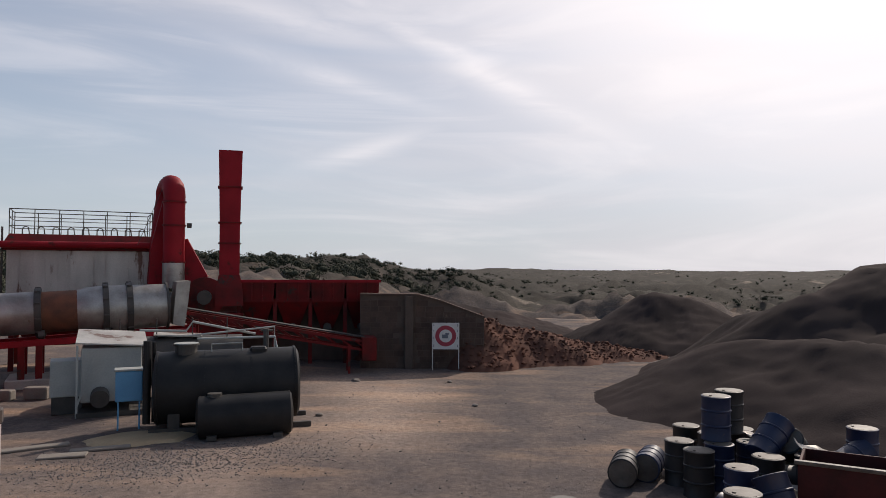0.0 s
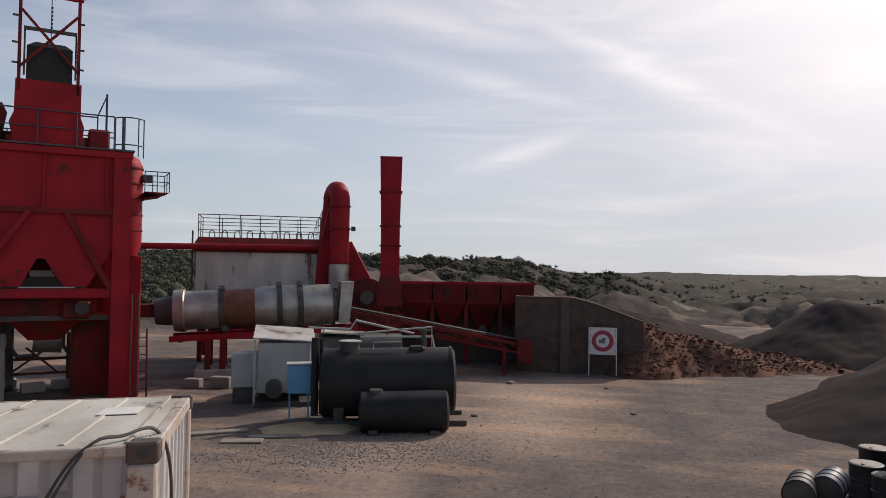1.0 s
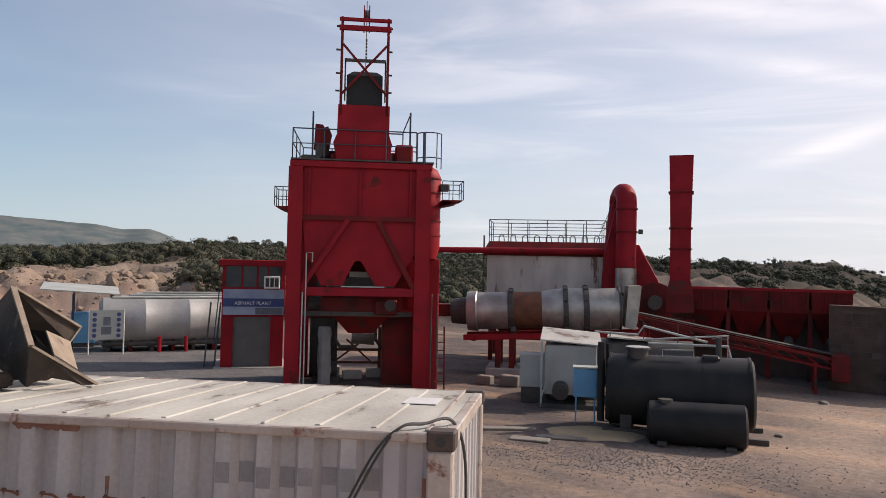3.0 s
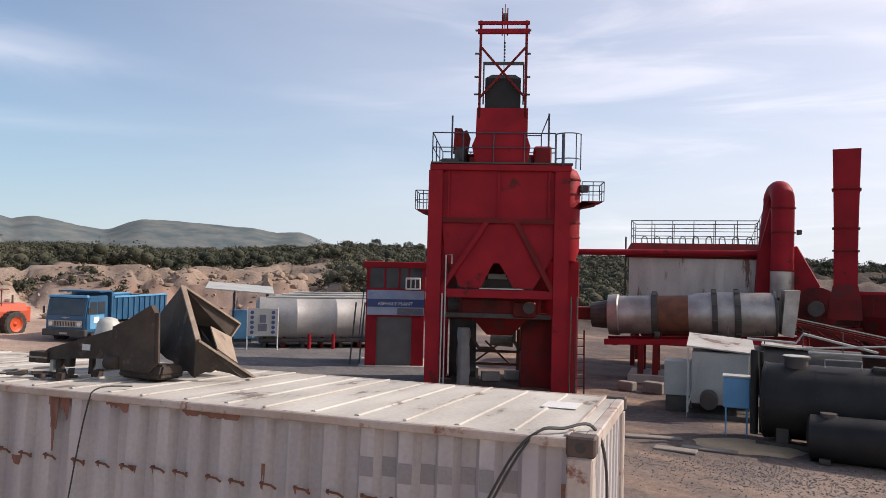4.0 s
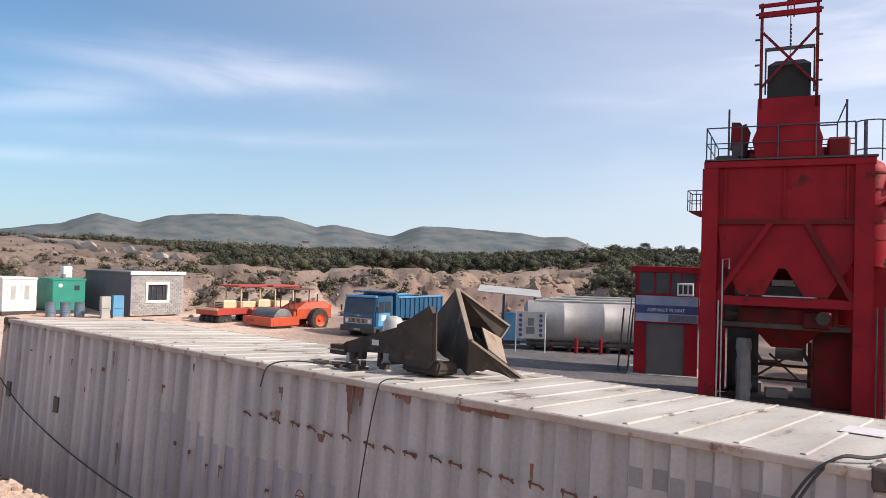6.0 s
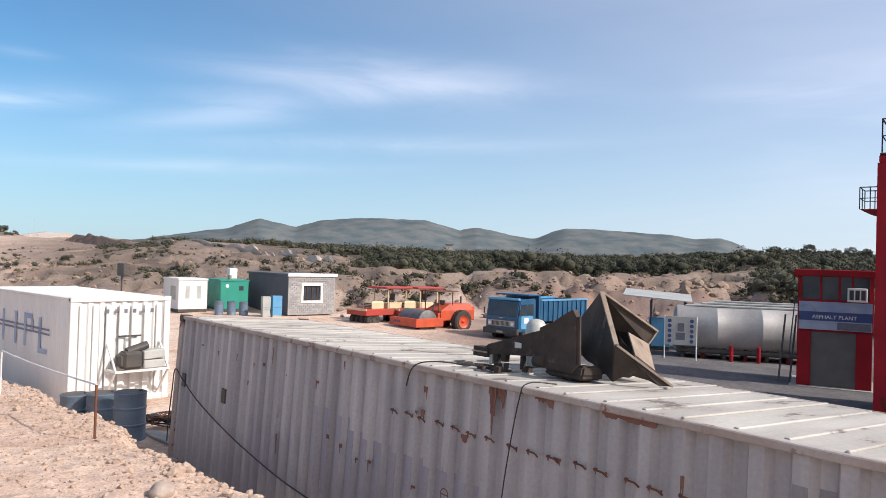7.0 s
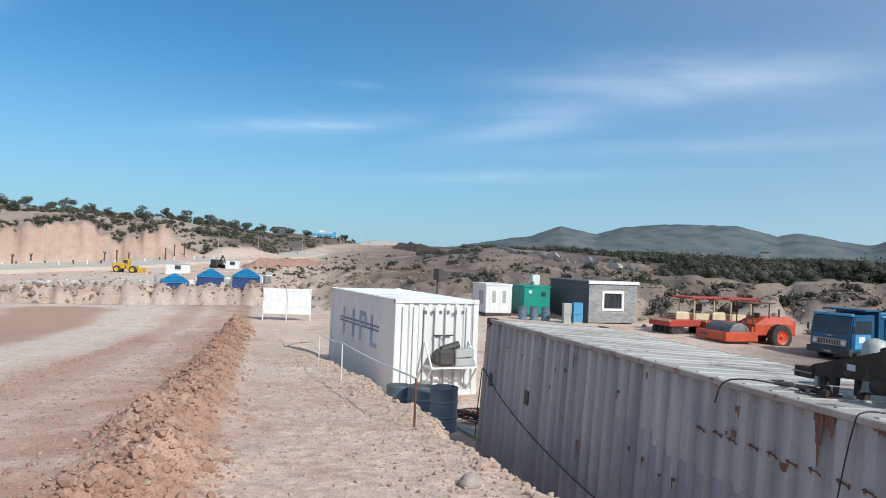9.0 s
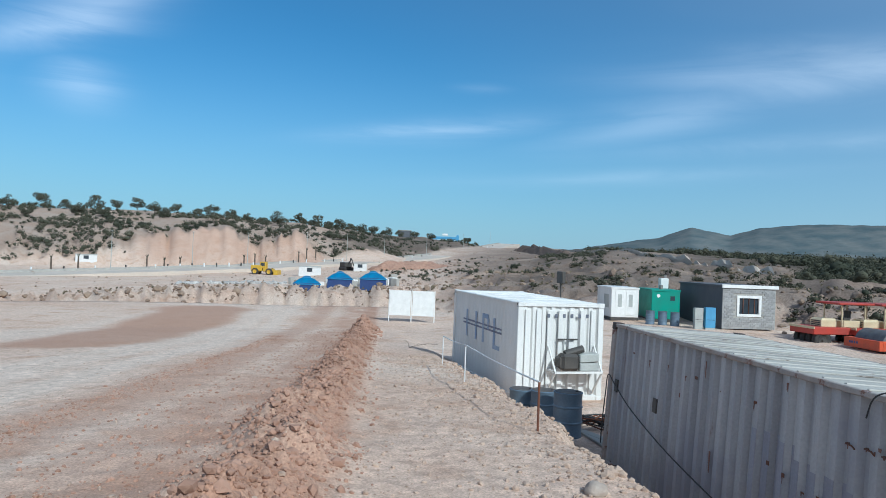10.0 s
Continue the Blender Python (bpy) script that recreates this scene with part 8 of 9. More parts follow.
def soil_compactor():
    t = thing("soil_compactor", facing(80.65, 43.2, 0.0, -52), "orange single-drum road roller, parked", "road roller")
    part("drum", loft(B(), [ring((x, 0.75, 0.72), (1, 0, 0), r, 36) for x, r in ((-1.05, 0.1), (-1.05, 0.66), (-1.0, 0.72), (1.0, 0.72), (1.05, 0.66), (1.05, 0.1))]), M_ROLLDRUM, t, "grey steel drum", True)
    f = B()
    for x0, x1 in ((-1.3, -1.1), (1.1, 1.3)):
        box(f, x0, -0.15, 0.45, x1, 1.75, 0.95, 0.02)
    box(f, -1.3, -0.35, 0.45, 1.3, -0.15, 0.95, 0.02)
    box(f, -1.1, 1.6, 0.45, 1.1, 1.8, 0.95, 0.02)
    part("drum_frame", f, M_ORANGE, t)
    for k in range(4):
        part("stencil_bar", box(B(), -0.9 + k * 0.18, -0.357, 0.65, -0.78 + k * 0.18, -0.351, 0.78), M_NAVY, t)
    part("engine_cover", loft(B(), [quad_ring(-0.75, 0.75, 2.0, 4.6, 0.75), quad_ring(-0.75, 0.75, 2.0, 4.6, 1.35), quad_ring(-0.65, 0.65, 2.8, 4.5, 1.75)]), M_ORANGE, t)
    part("operator_deck", box(B(), -0.7, 1.8, 0.8, 0.7, 2.8, 1.2, 0.02), M_ORANGE, t)
    part("seat", box(box(B(), -0.25, 2.3, 1.2, 0.25, 2.75, 1.5, 0.03), -0.25, 2.65, 1.5, 0.25, 2.78, 1.95, 0.03), M_DARK, t)
    part("steering_column", rod(B(), (0, 1.95, 1.2), (0, 2.1, 1.85), 0.05, 8), M_DARK, t)
    for x in (-0.65, 0.65):
        for y in (1.9, 3.0):
            part("canopy_post", rod(B(), (x, y, 1.2), (x, y, 2.5), 0.035, 8), M_RUSTY, t)
    part("canopy", box(B(), -0.85, 1.6, 2.5, 0.85, 3.3, 2.56, 0.01), M_RUSTY, t)
    for x in (-0.95, 0.95):
        wheel(t, x, 3.5, 0.68, 0.5, M_ORANGE)
    part("exhaust", rod(B(), (0.3, 4.0, 1.6), (0.3, 4.0, 2.2), 0.05, 8), M_DARK, t)
    part("tail_box", box(B(), -0.6, 4.6, 0.7, 0.6, 4.95, 1.55, 0.04), M_ORANGE, t)


soil_compactor()


def tyre_roller():
    t = thing("pneumatic_roller", facing(84.7, 45.5, 0.0, -52), "faded red and cream pneumatic tyre roller under a canopy", "road roller", "tyre rollers")
    part("chassis", box(B(), -1.0, 0, 0.84, 1.0, 4.6, 1.24, 0.03), M_ROLLRED, t)
    part("bumper_band", box(B(), -1.02, -0.04, 1.14, 1.02, 0.04, 1.27, 0.01), M_CREAM, t)
    part("engine_hood", loft(B(), [quad_ring(-0.45, 0.45, 0.9, 1.9, 1.16), quad_ring(-0.45, 0.45, 0.9, 1.9, 1.6), quad_ring(-0.38, 0.38, 1.0, 1.85, 1.7)]), M_CREAM, t)
    for k in range(4):
        part("hood_vent", box(B(), -0.36, 0.89, 1.22 + k * 0.1, 0.36, 0.9, 1.27 + k * 0.1), M_DARK, t)
    part("deck_house", box(B(), -0.6, 2.2, 1.12, 0.6, 3.3, 1.6, 0.03), M_CREAM, t)
    part("seat", box(box(B(), -0.25, 2.5, 1.6, 0.25, 2.95, 1.75, 0.03), -0.25, 2.9, 1.7, 0.25, 3.0, 2.15, 0.03), M_DARK, t)
    for x in (-0.7, 0.7):
        for y in (2.0, 3.5):
            part("canopy_post", rod(B(), (x, y, 1.12), (x, y, 2.5), 0.045, 8), M_CREAM, t)
    part("canopy", box(B(), -0.95, 1.6, 2.5, 0.95, 3.9, 2.62, 0.03), M_ROLLRED, t)
    for y in (0.7, 3.9):
        for x in (-0.75, -0.25, 0.25, 0.75):
            wheel(t, x, y, 0.52, 0.34, M_DARK)
    return t


roller = tyre_roller()
copy_thing(roller, facing(82.1, 46.8, 0.0, -52))


def block_hut():
    t = thing("block_hut", facing(90.0, 48.6, 0.5, 30), "small grey concrete-block hut with a white-framed window", "hut")
    W, D, Hh = 3.66, 5.6, 2.62
    w0, w1, z0, z1 = 1.05, 2.6, 0.85, 2.05
    for x0, x1, a, b in ((0, w0, 0, Hh), (w1, W, 0, Hh), (w0, w1, 0, z0), (w0, w1, z1, Hh)):
        part("block_wall", box(B(), x0, 0.02, a, x1, 0.2, b), M_CONCRETE, t)
    part("side_wall", box(B(), 0, 0.2, 0, 0.2, D, Hh), M_PLASTER, t, "dark plastered side")
    part("plaster_return", box(B(), -0.01, 0.0, 0, 0.0, D, Hh), M_PLASTER, t)
    part("back_wall", box(B(), 0, D - 0.2, 0, W, D, Hh), M_BLOCK, t)
    part("side_wall", box(B(), W - 0.2, 0.2, 0, W, D - 0.2, Hh), M_BLOCK, t)
    part("roof_slab", box(B(), -0.1, -0.06, Hh, W + 0.1, D + 0.1, Hh + 0.12, 0.01), M_PLASTER, t)
    part("white_parapet", box(B(), -0.08, -0.1, Hh - 0.06, W + 0.12, 0.0, Hh + 0.16, 0.01), M_TRIM, t)
    w = part("window", box(B(), w0 + 0.1, 0.1, z0 + 0.1, w1 - 0.1, 0.12, z1 - 0.1), M_GLASS, t)
    for a in ((w0 - 0.06, z0 - 0.06, w0 + 0.1, z1 + 0.06), (w1 - 0.1, z0 - 0.06, w1 + 0.06, z1 + 0.06), (w0 + 0.1, z0 - 0.06, w1 - 0.1, z0 + 0.1), (w0 + 0.1, z1 - 0.1, w1 - 0.1, z1 + 0.06)):
        part("window_frame", box(B(), a[0], -0.03, a[1], a[2], 0.14, a[3]), M_TRIM, w)
    for k in range(1, 4):
        part("window_bar", box(B(), w0 + k * 0.39, 0.05, z0 + 0.1, w0 + k * 0.39 + 0.03, 0.08, z1 - 0.1), M_RUSTY, w)
    for k, (x, wd, hh, m) in enumerate(((-0.62, 0.62, 1.25, M_BOXBLUE), (-1.28, 0.52, 1.2, M_SHED))):
        c = thing("switch_cabinet", facing(90.0, 47.6, 0.45, 20) @ pose(x - 0.3, 0.2, 0), "steel switch cabinet standing by the hut" if k else "bright blue steel switch cabinet standing by the hut", "cabinet")
        part("body", box(B(), 0, 0, 0.12 if not k else 0.5, wd, 0.4, 0.12 + hh, 0.015), m, c)
        part("plinth", box(B(), 0.02, 0.02, 0, wd - 0.02, 0.38, 0.12 if not k else 0.5), M_SHED, c)
        part("door_seam", box(B(), 0.04, -0.006, 0.6, wd - 0.04, -0.001, 0.62), M_DARK, c)
    return t, W, w0, w1, z0, z1, Hh


hut = block_hut()


def generators():
    def genset(az, r, turn, w, d, h, m, label):
        t = thing("generator", facing(az, r, 0.0, turn) @ pose(0, 0, ground_z(*polar(az, r).xy)), label, "generator")
        part("skid", box(B(), -w / 2, 0, 0, w / 2, d, 0.2, 0.01), M_DARK, t)
        part("canopy", box(B(), -w / 2, 0, 0.2, w / 2, d, h, 0.03), m, t)
        part("roof_lip", box(B(), -w / 2 - 0.04, -0.04, h - 0.1, w / 2 + 0.04, d + 0.04, h + 0.02, 0.01), m, t)
        return t
    a = genset(94.0, 50.5, 18, 1.9, 3.0, 2.15, M_GREEN, "green canopied diesel generator on a skid")
    part("door_window", box(B(), 0.3, -0.012, 1.45, 0.6, 0.0, 1.75), M_GLASS, a)
    part("badge_patch", rod(B(), (-0.5, -0.01, 1.75), (-0.5, 0.0, 1.75), 0.12, 14), M_TRIM, a)
    part("louvre", box(B(), 1.0, 0.6, 0.7, 1.012, 1.8, 1.5), M_DARK, a)
    part("muffler", rod(B(), (-0.1, 0.8, 2.15), (-0.1, 0.8, 2.45), 0.12, 12), M_STEEL, a)
    part("exhaust_box", box(B(), 0.35, 2.3, 2.16, 0.9, 2.9, 2.9, 0.03), M_WHITE, a, "white exhaust box")
    part("exhaust_stub", rod(B(), (0.75, 2.6, 2.9), (0.75, 2.6, 3.1), 0.08, 10), M_STEEL, a)
    b = genset(97.0, 50.0, 20, 1.9, 3.0, 2.2, M_WHITE, "white canopied diesel generator with two door windows")
    for x in (-0.55, 0.2):
        dr = part("door", box(B(), x - 0.12, -0.02, 0.35, x + 0.5, 0.0, 2.0, 0.005), M_TRIM, b)
        part("door_window", box(B(), x + 0.05, -0.03, 0.9, x + 0.32, -0.02, 1.75), M_SHED, dr)
    part("louvre", box(B(), -0.962, 0.5, 0.8, -0.95, 1.5, 1.7), M_SHED, b)
    for k, az in enumerate((93.3, 94.2, 95.1)):
        p = polar(az, 48.6)
        oil_drum(pose(p.x, p.y, ground_z(p.x, p.y), 0, 0, 50 * k), M_DRUMGREY, "blue oil drum beside the generators", group="drums by the generators")


generators()


# ---------------------------------------------------------------- track side
def bank_things():
    t = thing("blank_board", facing(113.6, 47.0, 0.0, -4) @ pose(0, 0, ground_z(*polar(113.6, 47.0).xy)), "two blank white boards on white posts", "board")
    for x0 in (-1.49, 0.03):
        part("panel", box(B(), x0, -0.02, 0.42, x0 + 1.4, 0.02, 2.05, 0.005), M_TRIM, t)
    for x in (-1.5, -0.03, 1.47):
        part("post", box(B(), x - 0.03, 0.02, -0.05, x + 0.03, 0.08, 2.08), M_TRIM, t)
    # barrier tape between an iron bar and a stake
    def peg(az, r, h, m, label):
        p = polar(az, r)
        z = ground_z(p.x, p.y)
        o = obj("stake", rod(B(), (0, 0, -0.15), (0.01, 0, h), 0.016, 8), m)
        o.matrix_world = pose(p.x, p.y, z)
        tagged(o, label, "stake")
        return Vector((p.x, p.y, z + h))
    a = peg(103.3, 9.6, 0.65, M_RUSTY, "rusty iron bar driven into the bank")
    b = peg(109.2, 15.0, 0.78, M_SIGNW, "thin pale stake on the edge of the bank")
    c = peg(111.0, 19.5, 0.75, M_SIGNW, "thin pale stake on the edge of the bank")
    bm = B()
    for p, q in ((a, b), (b, c)):
        pts = []
        for k in range(13):
            u = k / 12
            w = p.lerp(q, u) - Vector((0, 0, 0.03 * math.sin(math.pi * u)))
            pts.append(w)
        tube(bm, pts, 0.013, 6)
    o = obj("barrier_tape", bm, M_TRIM)
    tagged(o, "white barrier tape strung between stakes", "tape")
    rnd = random.Random(8)
    for k in range(1):
        az, r = rnd.uniform(113.0, 116.0), rnd.uniform(17, 26)
        p = polar(az, r)
        z = ground_z(p.x, p.y)
        bm = B()
        for j in range(3):
            e = Vector((rnd.uniform(-0.9, 0.9), rnd.uniform(-0.9, 0.9), rnd.uniform(0.05, 0.6)))
            tube(bm, [(0, 0, 0.02), e * 0.5 + Vector((0.05, 0.05, 0.1)), e], 0.007, 5)
        o = obj("dead_branch", bm, M_BARK)
        o.matrix_world = pose(p.x, p.y, z)
        tagged(o, "dry grey branch lying on the bank", "branch")


bank_things()


def camp():
    for k, az in enumerate((121.9, 119.35, 116.75)):
        r = 84 + (k == 1) * 5
        p = polar(az, r)
        t = thing("tent", facing(az, r, ground_z(p.x, p.y) + 0.2), "square tent with a bright blue roof and dark canvas sides", "tent", "blue tents")
        w = 1.5
        part("canvas_wall", loft(B(), [quad_ring(-w, w, -w, w, -0.6), quad_ring(-w * 0.97, w * 0.97, -w, w, 0.85)]), M_TARPDARK, t)
        part("roof", loft(B(), [quad_ring(-w * 1.06, w * 1.06, -w * 1.06, w * 1.06, 0.68), quad_ring(-w * 1.0, w * 1.0, -w, w, 0.8), quad_ring(-w * 0.62, w * 0.62, -w * 0.62, w * 0.62, 1.22), quad_ring(-w * 0.3, w * 0.3, -w * 0.3, w * 0.3, 1.45), quad_ring(-w * 0.28, w * 0.28, -w * 0.28, w * 0.28, 1.55), quad_ring(-0.1, 0.1, -0.1, 0.1, 1.66)]), M_TARP, t)
    rnd = random.Random(13)
    spots = []
    for k in range(46):
        az = rnd.choice((rnd.uniform(115, 118.6), rnd.uniform(119.5, 123.5), rnd.uniform(117.5, 121)))
        r = rnd.uniform(88, 110)
        p = polar(az, r)
        b = obj("pallet_load", box(B(), -0.5, -0.5, 0, 0.5, 0.5, rnd.uniform(0.5, 1.2), 0.03), M_CONCRETE if k % 3 else M_TRIM)
        b.matrix_world = pose(p.x, p.y, ground_z(p.x, p.y) - 0.05, 0, 0, rnd.uniform(0, 90)) @ Matrix.Diagonal((rnd.uniform(0.5, 1.2), rnd.uniform(0.5, 1), 1, 1))
        tagged(b, "pale stack of concrete blocks on bare ground", "blocks", "block stacks")
    for k in range(420):
        az, r = rnd.uniform(123.5, 131.5), rnd.uniform(98, 116)
        p = polar(az, r)
        spots.append((p.x, p.y, ground_z(p.x, p.y) + 0.06, rnd.uniform(0.12, 0.42)))
    scatter("kerb_slabs", "spread of pale grey kerb slabs on the ground", "slabs", spots, mat("kerb_concrete", (0.56, 0.53, 0.49), (0.24, 0.22, 0.20), 1.2, 0.9, 0, 0.3, 8), seed=9)
    # wheeled loader
    p = polar(125.2, 160)
    t = thing("loader", facing(125.2, 160, ground_z(p.x, p.y), 70), "yellow wheel loader parked on bare ground", "loader")
    part("rear_body", box(B(), -0.9, 0.2, 0.8, 0.9, 2.6, 2.0, 0.1), M_YELLOW, t)
    part("front_frame", box(B(), -0.7, -2.2, 0.7, 0.7, 0.0, 1.4, 0.08), M_YELLOW, t)
    part("cab", box(B(), -0.7, -0.6, 1.4, 0.7, 0.7, 2.8, 0.08), M_YELLOW, t)
    part("cab_glass", box(B(), -0.72, -0.4, 1.9, 0.72, 0.5, 2.6), M_GLASS, t)
    part("bucket", prism(B(), [(-1.3, 0.1), (1.3, 0.1), (1.3, 1.1), (-1.3, 1.1)], -3.4, -2.6), M_YELLOW, t)
    for y in (-1.5, 1.6):
        for x in (-0.95, 0.95):
            wheel(t, x, y, 0.72, 0.5, M_YELLOW)
    p = polar(118.9, 172)
    e = thing("excavator", facing(118.9, 172, ground_z(p.x, p.y), 30), "small dark excavator beside the road", "excavator")
    part("body", box(B(), -1.0, -1, 0.8, 1.0, 1.4, 1.9, 0.1), M_DARK, e)
    part("boom", beam(beam(B(), (0, -1, 1.6), (0, -2.4, 2.8), 0.22), (0, -2.4, 2.8), (0, -3.4, 1.2), 0.18), M_DARK, e)
    for x in (-1.2, 0.7):
        part("track", box(B(), x, -1.6, 0, x + 0.5, 1.6, 0.8, 0.2), M_TYRE, e)


camp()


def highway():
    """The raised road that curves up to the skyline, with its kerb, lamps and young palms."""
    pts, zs = [], []
    for (a0, r0, z0), (a1, r1, z1) in zip(ROAD, ROAD[1:]):
        for k in range(8):
            f = k / 8
            pts.append(polar(a0 + (a1 - a0) * f, r0 + (r1 - r0) * f))
            zs.append(z0 + (z1 - z0) * f)

    def strip(name, o0, o1, lift, down, mtl, label):
        bm = B()
        rows = []
        for i, p in enumerate(pts):
            d = (pts[min(i + 1, len(pts) - 1)] - pts[max(i - 1, 0)])
            d.z = 0
            d.normalize()
            nrm = Vector((-d.y, d.x, 0))
            if nrm.dot(p) < 0:
                nrm = -nrm
            a, b = p + nrm * o0, p + nrm * o1
            z = zs[i] + lift
            rows.append([bm.verts.new((a.x, a.y, z)), bm.verts.new((b.x, b.y, z)), bm.verts.new((b.x, b.y, z - down)), bm.verts.new((a.x, a.y, z - down))])
        for r0, r1 in zip(rows, rows[1:]):
            for k in range(4):
                bm.faces.new((r0[k], r0[(k + 1) % 4], r1[(k + 1) % 4], r1[k]))
        return tagged(obj(name, bm, mtl), label, "road", kind="structure")
    strip("road", -6, 6, 0, 2.5, mat("dusty_road", (0.56, 0.48, 0.40), (0.47, 0.40, 0.335), 0.15, 0.9, 0, 0.2, 4), "pale dusty highway curving up to the skyline")
    strip("road_kerb", 6.0, 6.5, 0.45, 2.5, M_CONCRETE, "pale concrete kerb along a highway")
    for i in range(4, 86, 3):
        p = pts[i]
        d = p.normalized()
        q = p + d * 9
        z = zs[i] - 0.2
        if i % 9 == 4:
            t = thing("street_lamp", pose(q.x, q.y, z - 0.5, 0, 0, 0), "tall thin lamp post beside a highway", "lamp", "street lamps")
            part("pole", rod(B(), (0, 0, 0), (0, 0, 8.5), 0.09, 8, 0.05), M_SHED, t)
            part("arm", rod(B(), (0, 0, 8.4), (-d.x * 1.6, -d.y * 1.6, 8.8), 0.05, 6), M_SHED, t)
            part("lamp_head", box(B(), -0.3, -0.12, -0.05, 0.3, 0.12, 0.08, 0.02, Matrix.Translation((-d.x * 1.7, -d.y * 1.7, 8.8))), M_SHED, t)
    rnd = random.Random(17)
    for k, az in enumerate((139.8, 138.1, 133.6, 132.4, 131.3, 126.7, 125.9, 125.1, 122.6, 122.0, 121.3)):
        rr = road_r(az) + 9
        p = polar(az, rr)
        t = thing("palm", pose(p.x, p.y, ground_z(p.x, p.y) - 0.2), "young palm with a bare trunk and tied fronds by a road", "palm", "young palms")
        h = rnd.uniform(2.6, 3.4)
        part("trunk", rod(B(), (0, 0, 0), (0, 0, h), 0.2, 10, 0.15), M_BARK, t)
        c = B()
        for j in range(9):
            a = j * 0.7
            rod(c, (0, 0, h - 0.1), (math.cos(a) * 0.35, math.sin(a) * 0.35, h + rnd.uniform(0.5, 0.9)), 0.05, 5, 0.02)
        part("fronds", c, M_LEAF, t)
    for i in range(0, 88, 2):
        p = pts[i]
        q = p + p.normalized() * 7.2
        o = obj("guard_post", box(B(), -0.12, -0.12, 0, 0.12, 0.12, 1.1, 0.02), M_DARK if i % 4 else M_TRIM)
        o.matrix_world = pose(q.x, q.y, zs[i] - 0.05)
        tagged(o, "short painted guard post along a road", "post", "guard posts")
    # far gateway, white stores and a pylon-like hoarding near the crest
    p = polar(111.2, 440)
    g = thing("gateway", facing(111.2, 440, ground_z(p.x, p.y) - 2.2), "far blue and white gateway over a road", "gate")
    for x in (-8, 7):
        part("pier", box(B(), x, 0, -3, x + 1.6, 2, 5.0), M_BOXBLUE, g)
    part("lintel", box(B(), -6.4, 0, 2.4, 7.0, 2, 3.9), M_BOXBLUE, g)
    for k in range(5):
        part("railing_pier", box(B(), -5.6 + k * 2.6, 0.2, -1, -4.9 + k * 2.6, 1.8, 2.4), M_TRIM if k % 2 else M_BOXBLUE, g)
    part("white_crest", box(B(), -1.5, -0.1, 4.6, 1.8, 2, 5.8), M_TRIM, g)
    p = polar(114.4, 400)
    o = thing("far_building", facing(114.4, 400, ground_z(p.x, p.y)), "low dark flat-roofed building on a ridge", "building")
    part("wall", box(B(), -3.4, 0, -1, 3.4, 6, 3.6), M_PLASTER, o)
    part("roof", box(B(), -3.7, -0.3, 3.6, 3.7, 6.3, 3.9), M_CONCRETE, o)
    for az, r, w in ((121.7, 150, 4.5), (117.8, 168, 3), (137.6, 188, 4.6)):
        p = polar(az, r)
        o = thing("site_cabin", facing(az, r, ground_z(p.x, p.y) - 0.2), "pale prefabricated site cabin near a road", "cabin")
        part("wall", box(B(), -w / 2, 0, 0, w / 2, 2.4, 2.0, 0.03), M_SIGNW, o)
        part("roof", box(B(), -w / 2 - 0.1, -0.1, 2.0, w / 2 + 0.1, 2.5, 2.12, 0.02), M_SHED, o)
        part("window", box(B(), -0.6, -0.02, 1.0, 0.5, 0.0, 1.8), M_GLASS, o)
    # far tower on the scrub slope
    p = polar(77.5, 420)
    o = thing("far_hut", facing(77.5, 420, ground_z(p.x, p.y)), "tiny far stone hut above the scrub", "hut")
    part("wall", box(B(), -2, 0, 0, 2, 4, 5.5), M_CONCRETE, o)
    part("roof", box(B(), -2.4, -0.4, 5.5, 2.4, 4.4, 5.9), M_PLASTER, o)


highway()


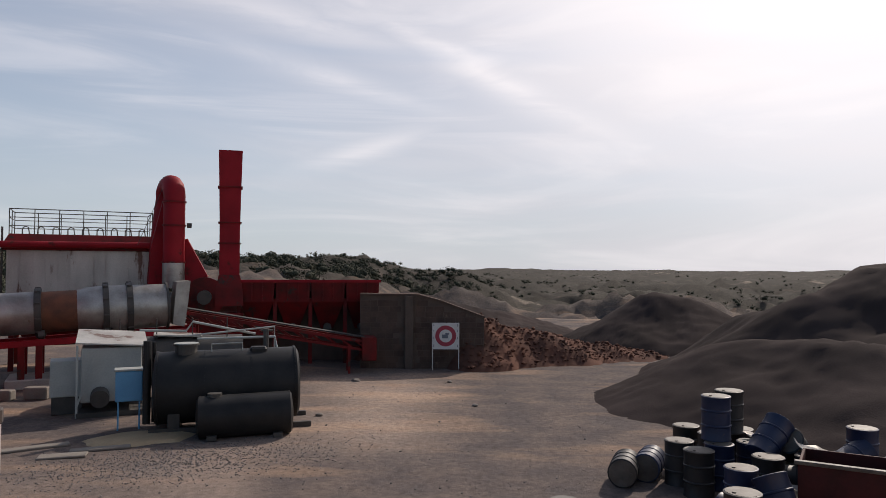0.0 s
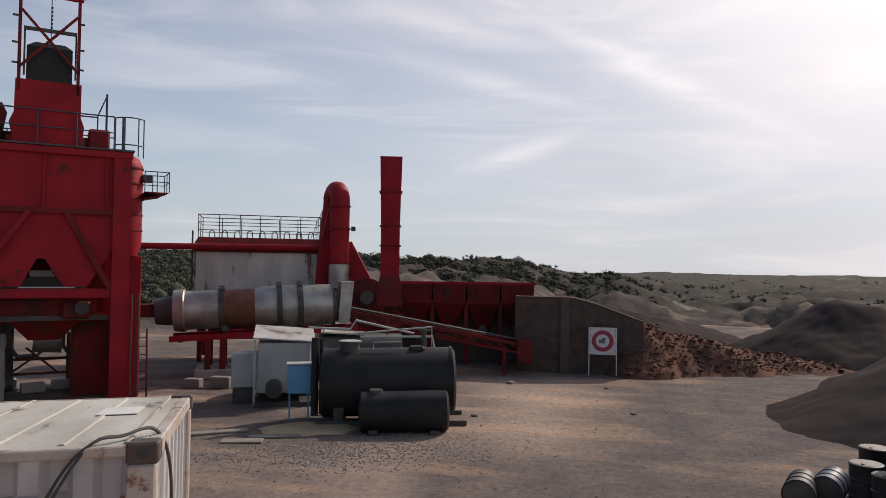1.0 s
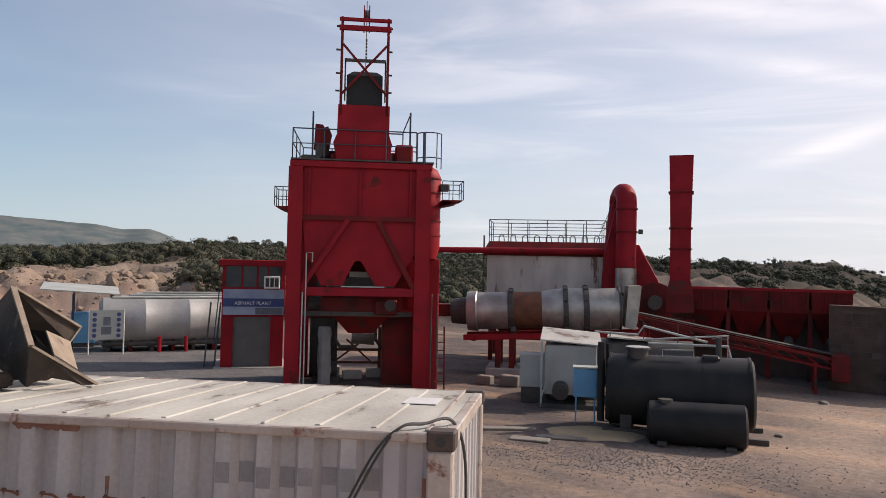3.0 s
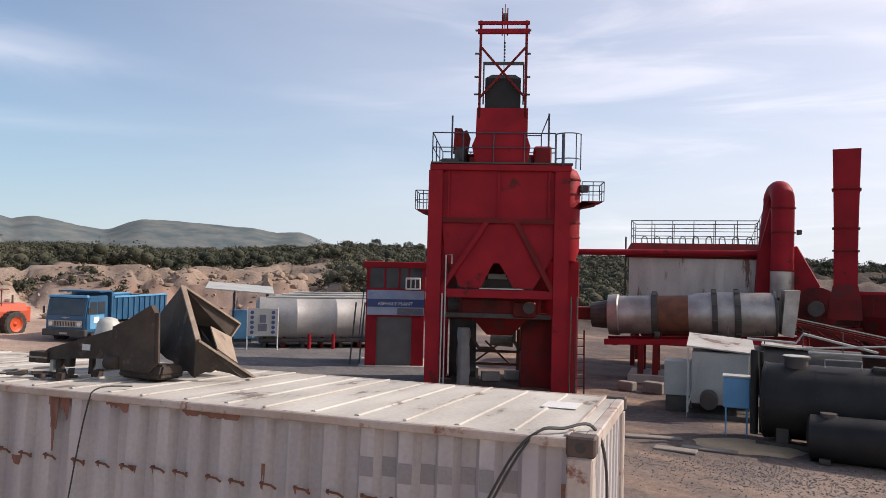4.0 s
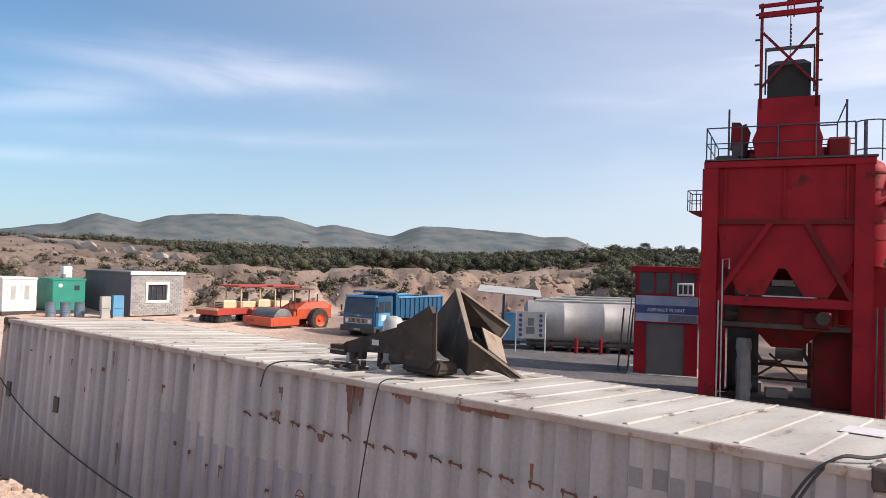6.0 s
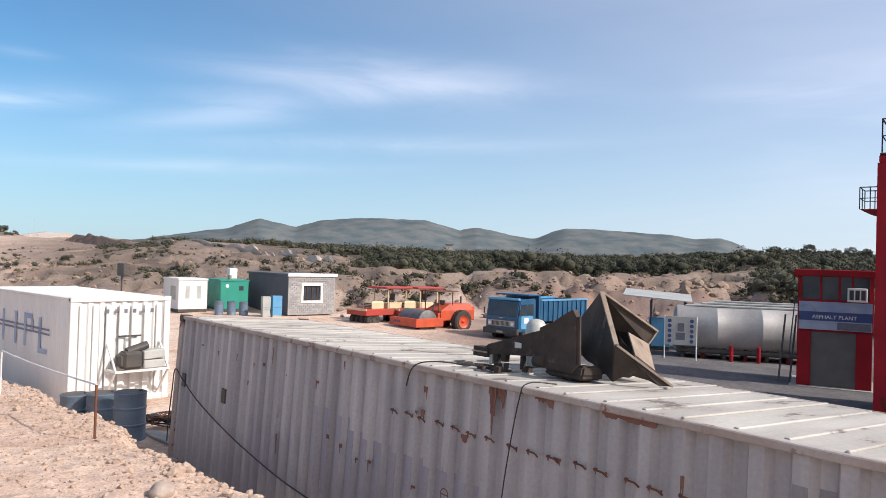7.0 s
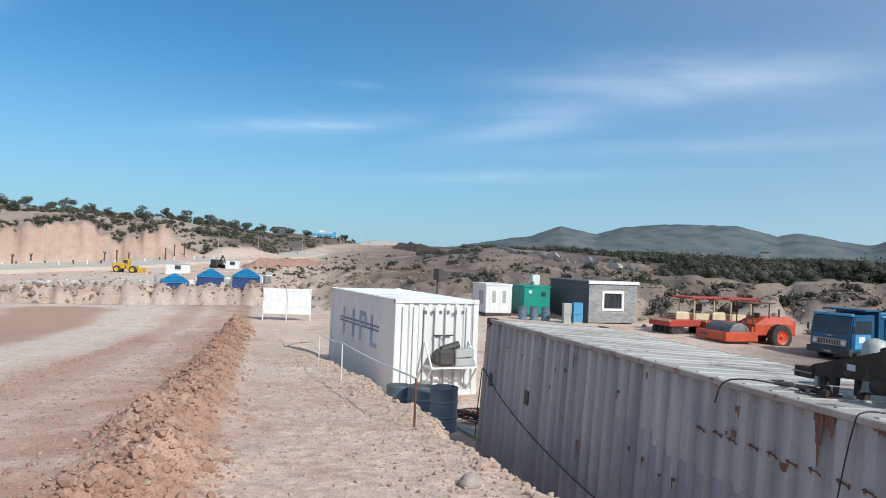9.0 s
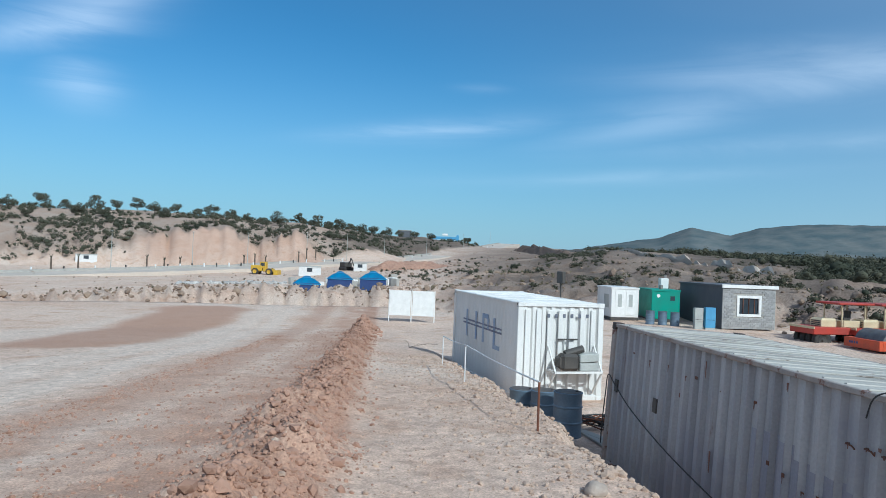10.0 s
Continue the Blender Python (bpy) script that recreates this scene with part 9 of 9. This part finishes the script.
def side_tracks():
    """A pale dirt road over the slope behind the hut, and the dark stone bank under the highway's crest."""
    line = [(103, 330), (100.5, 280), (98, 230), (95.4, 185), (93, 150), (90.6, 122), (88.4, 100), (86.4, 84)]
    bm = B()
    rows = []
    for (a0, r0), (a1, r1) in zip(line, line[1:]):
        for k in range(8):
            az, r = a0 + (a1 - a0) * k / 8, r0 + (r1 - r0) * k / 8
            p, q = polar(az - 0.1, r), polar(az + 0.1, r + 5)
            z = max(ground_z(p.x, p.y), ground_z(q.x, q.y)) + 0.2
            rows.append([bm.verts.new((p.x, p.y, z)), bm.verts.new((q.x, q.y, z + 0.75)), bm.verts.new((q.x, q.y, z - 1.2)), bm.verts.new((p.x, p.y, z - 1.2))])
    for r0, r1 in zip(rows, rows[1:]):
        for k in range(4):
            bm.faces.new((r0[k], r0[(k + 1) % 4], r1[(k + 1) % 4], r1[k]))
    tagged(obj("dirt_road", bm, mat("pale_dirt", (0.52, 0.43, 0.34), (0.44, 0.36, 0.28), 0.2, 0.95, 0, 0.2, 4)), "pale dirt road crossing a dry slope", "road", kind="structure")
    mound("stone_bank", "dark rubble bank below the crest of a highway", polar(105.0, 330), polar(101.8, 235), 3.4, 2.2, 3.4, M_MORTAR, 0.25, "bank", 8, 0.8)


side_tracks()
mound("earth_bank", "heap of fresh red earth beside a highway", polar(115.6, 172), polar(112.2, 186), 2.2, 1.7, 4.6, M_CLOD, 0.3, "earth heap", 14, 0.9)


# ---------------------------------------------------------------- hut blocks, last
def hut_blocks():
    t, W, w0, w1, z0, z1, Hh = hut
    full = box(B(), 0.005, -0.012, 0.005, 0.295, 0.03, 0.135, 0.006)
    half = box(B(), 0.005, -0.012, 0.005, 0.145, 0.03, 0.135, 0.006)
    mesh = {}
    for k, bm in (("full", full), ("half", half)):
        me = bpy.data.meshes.new("block")
        bm.to_mesh(me)
        bm.free()
        me.materials.append(M_BLOCK)
        mesh[k] = me
    row = 0
    z = 0.0
    while z + 0.14 < Hh:
        x = 0.0
        first = True
        while x < W - 0.1:
            k = "half" if (row % 2 and first) or x + 0.3 > W else "full"
            w = 0.3 if k == "full" else 0.15
            first = False
            if not (x + w > w0 - 0.06 and x < w1 + 0.06 and z + 0.14 > z0 - 0.06 and z < z1 + 0.06):
                o = new("block", mesh[k])
                o.parent = t
                o.matrix_basis = pose(x, 0.0, z)
            x += w
        z += 0.14
        row += 1


hut_blocks()
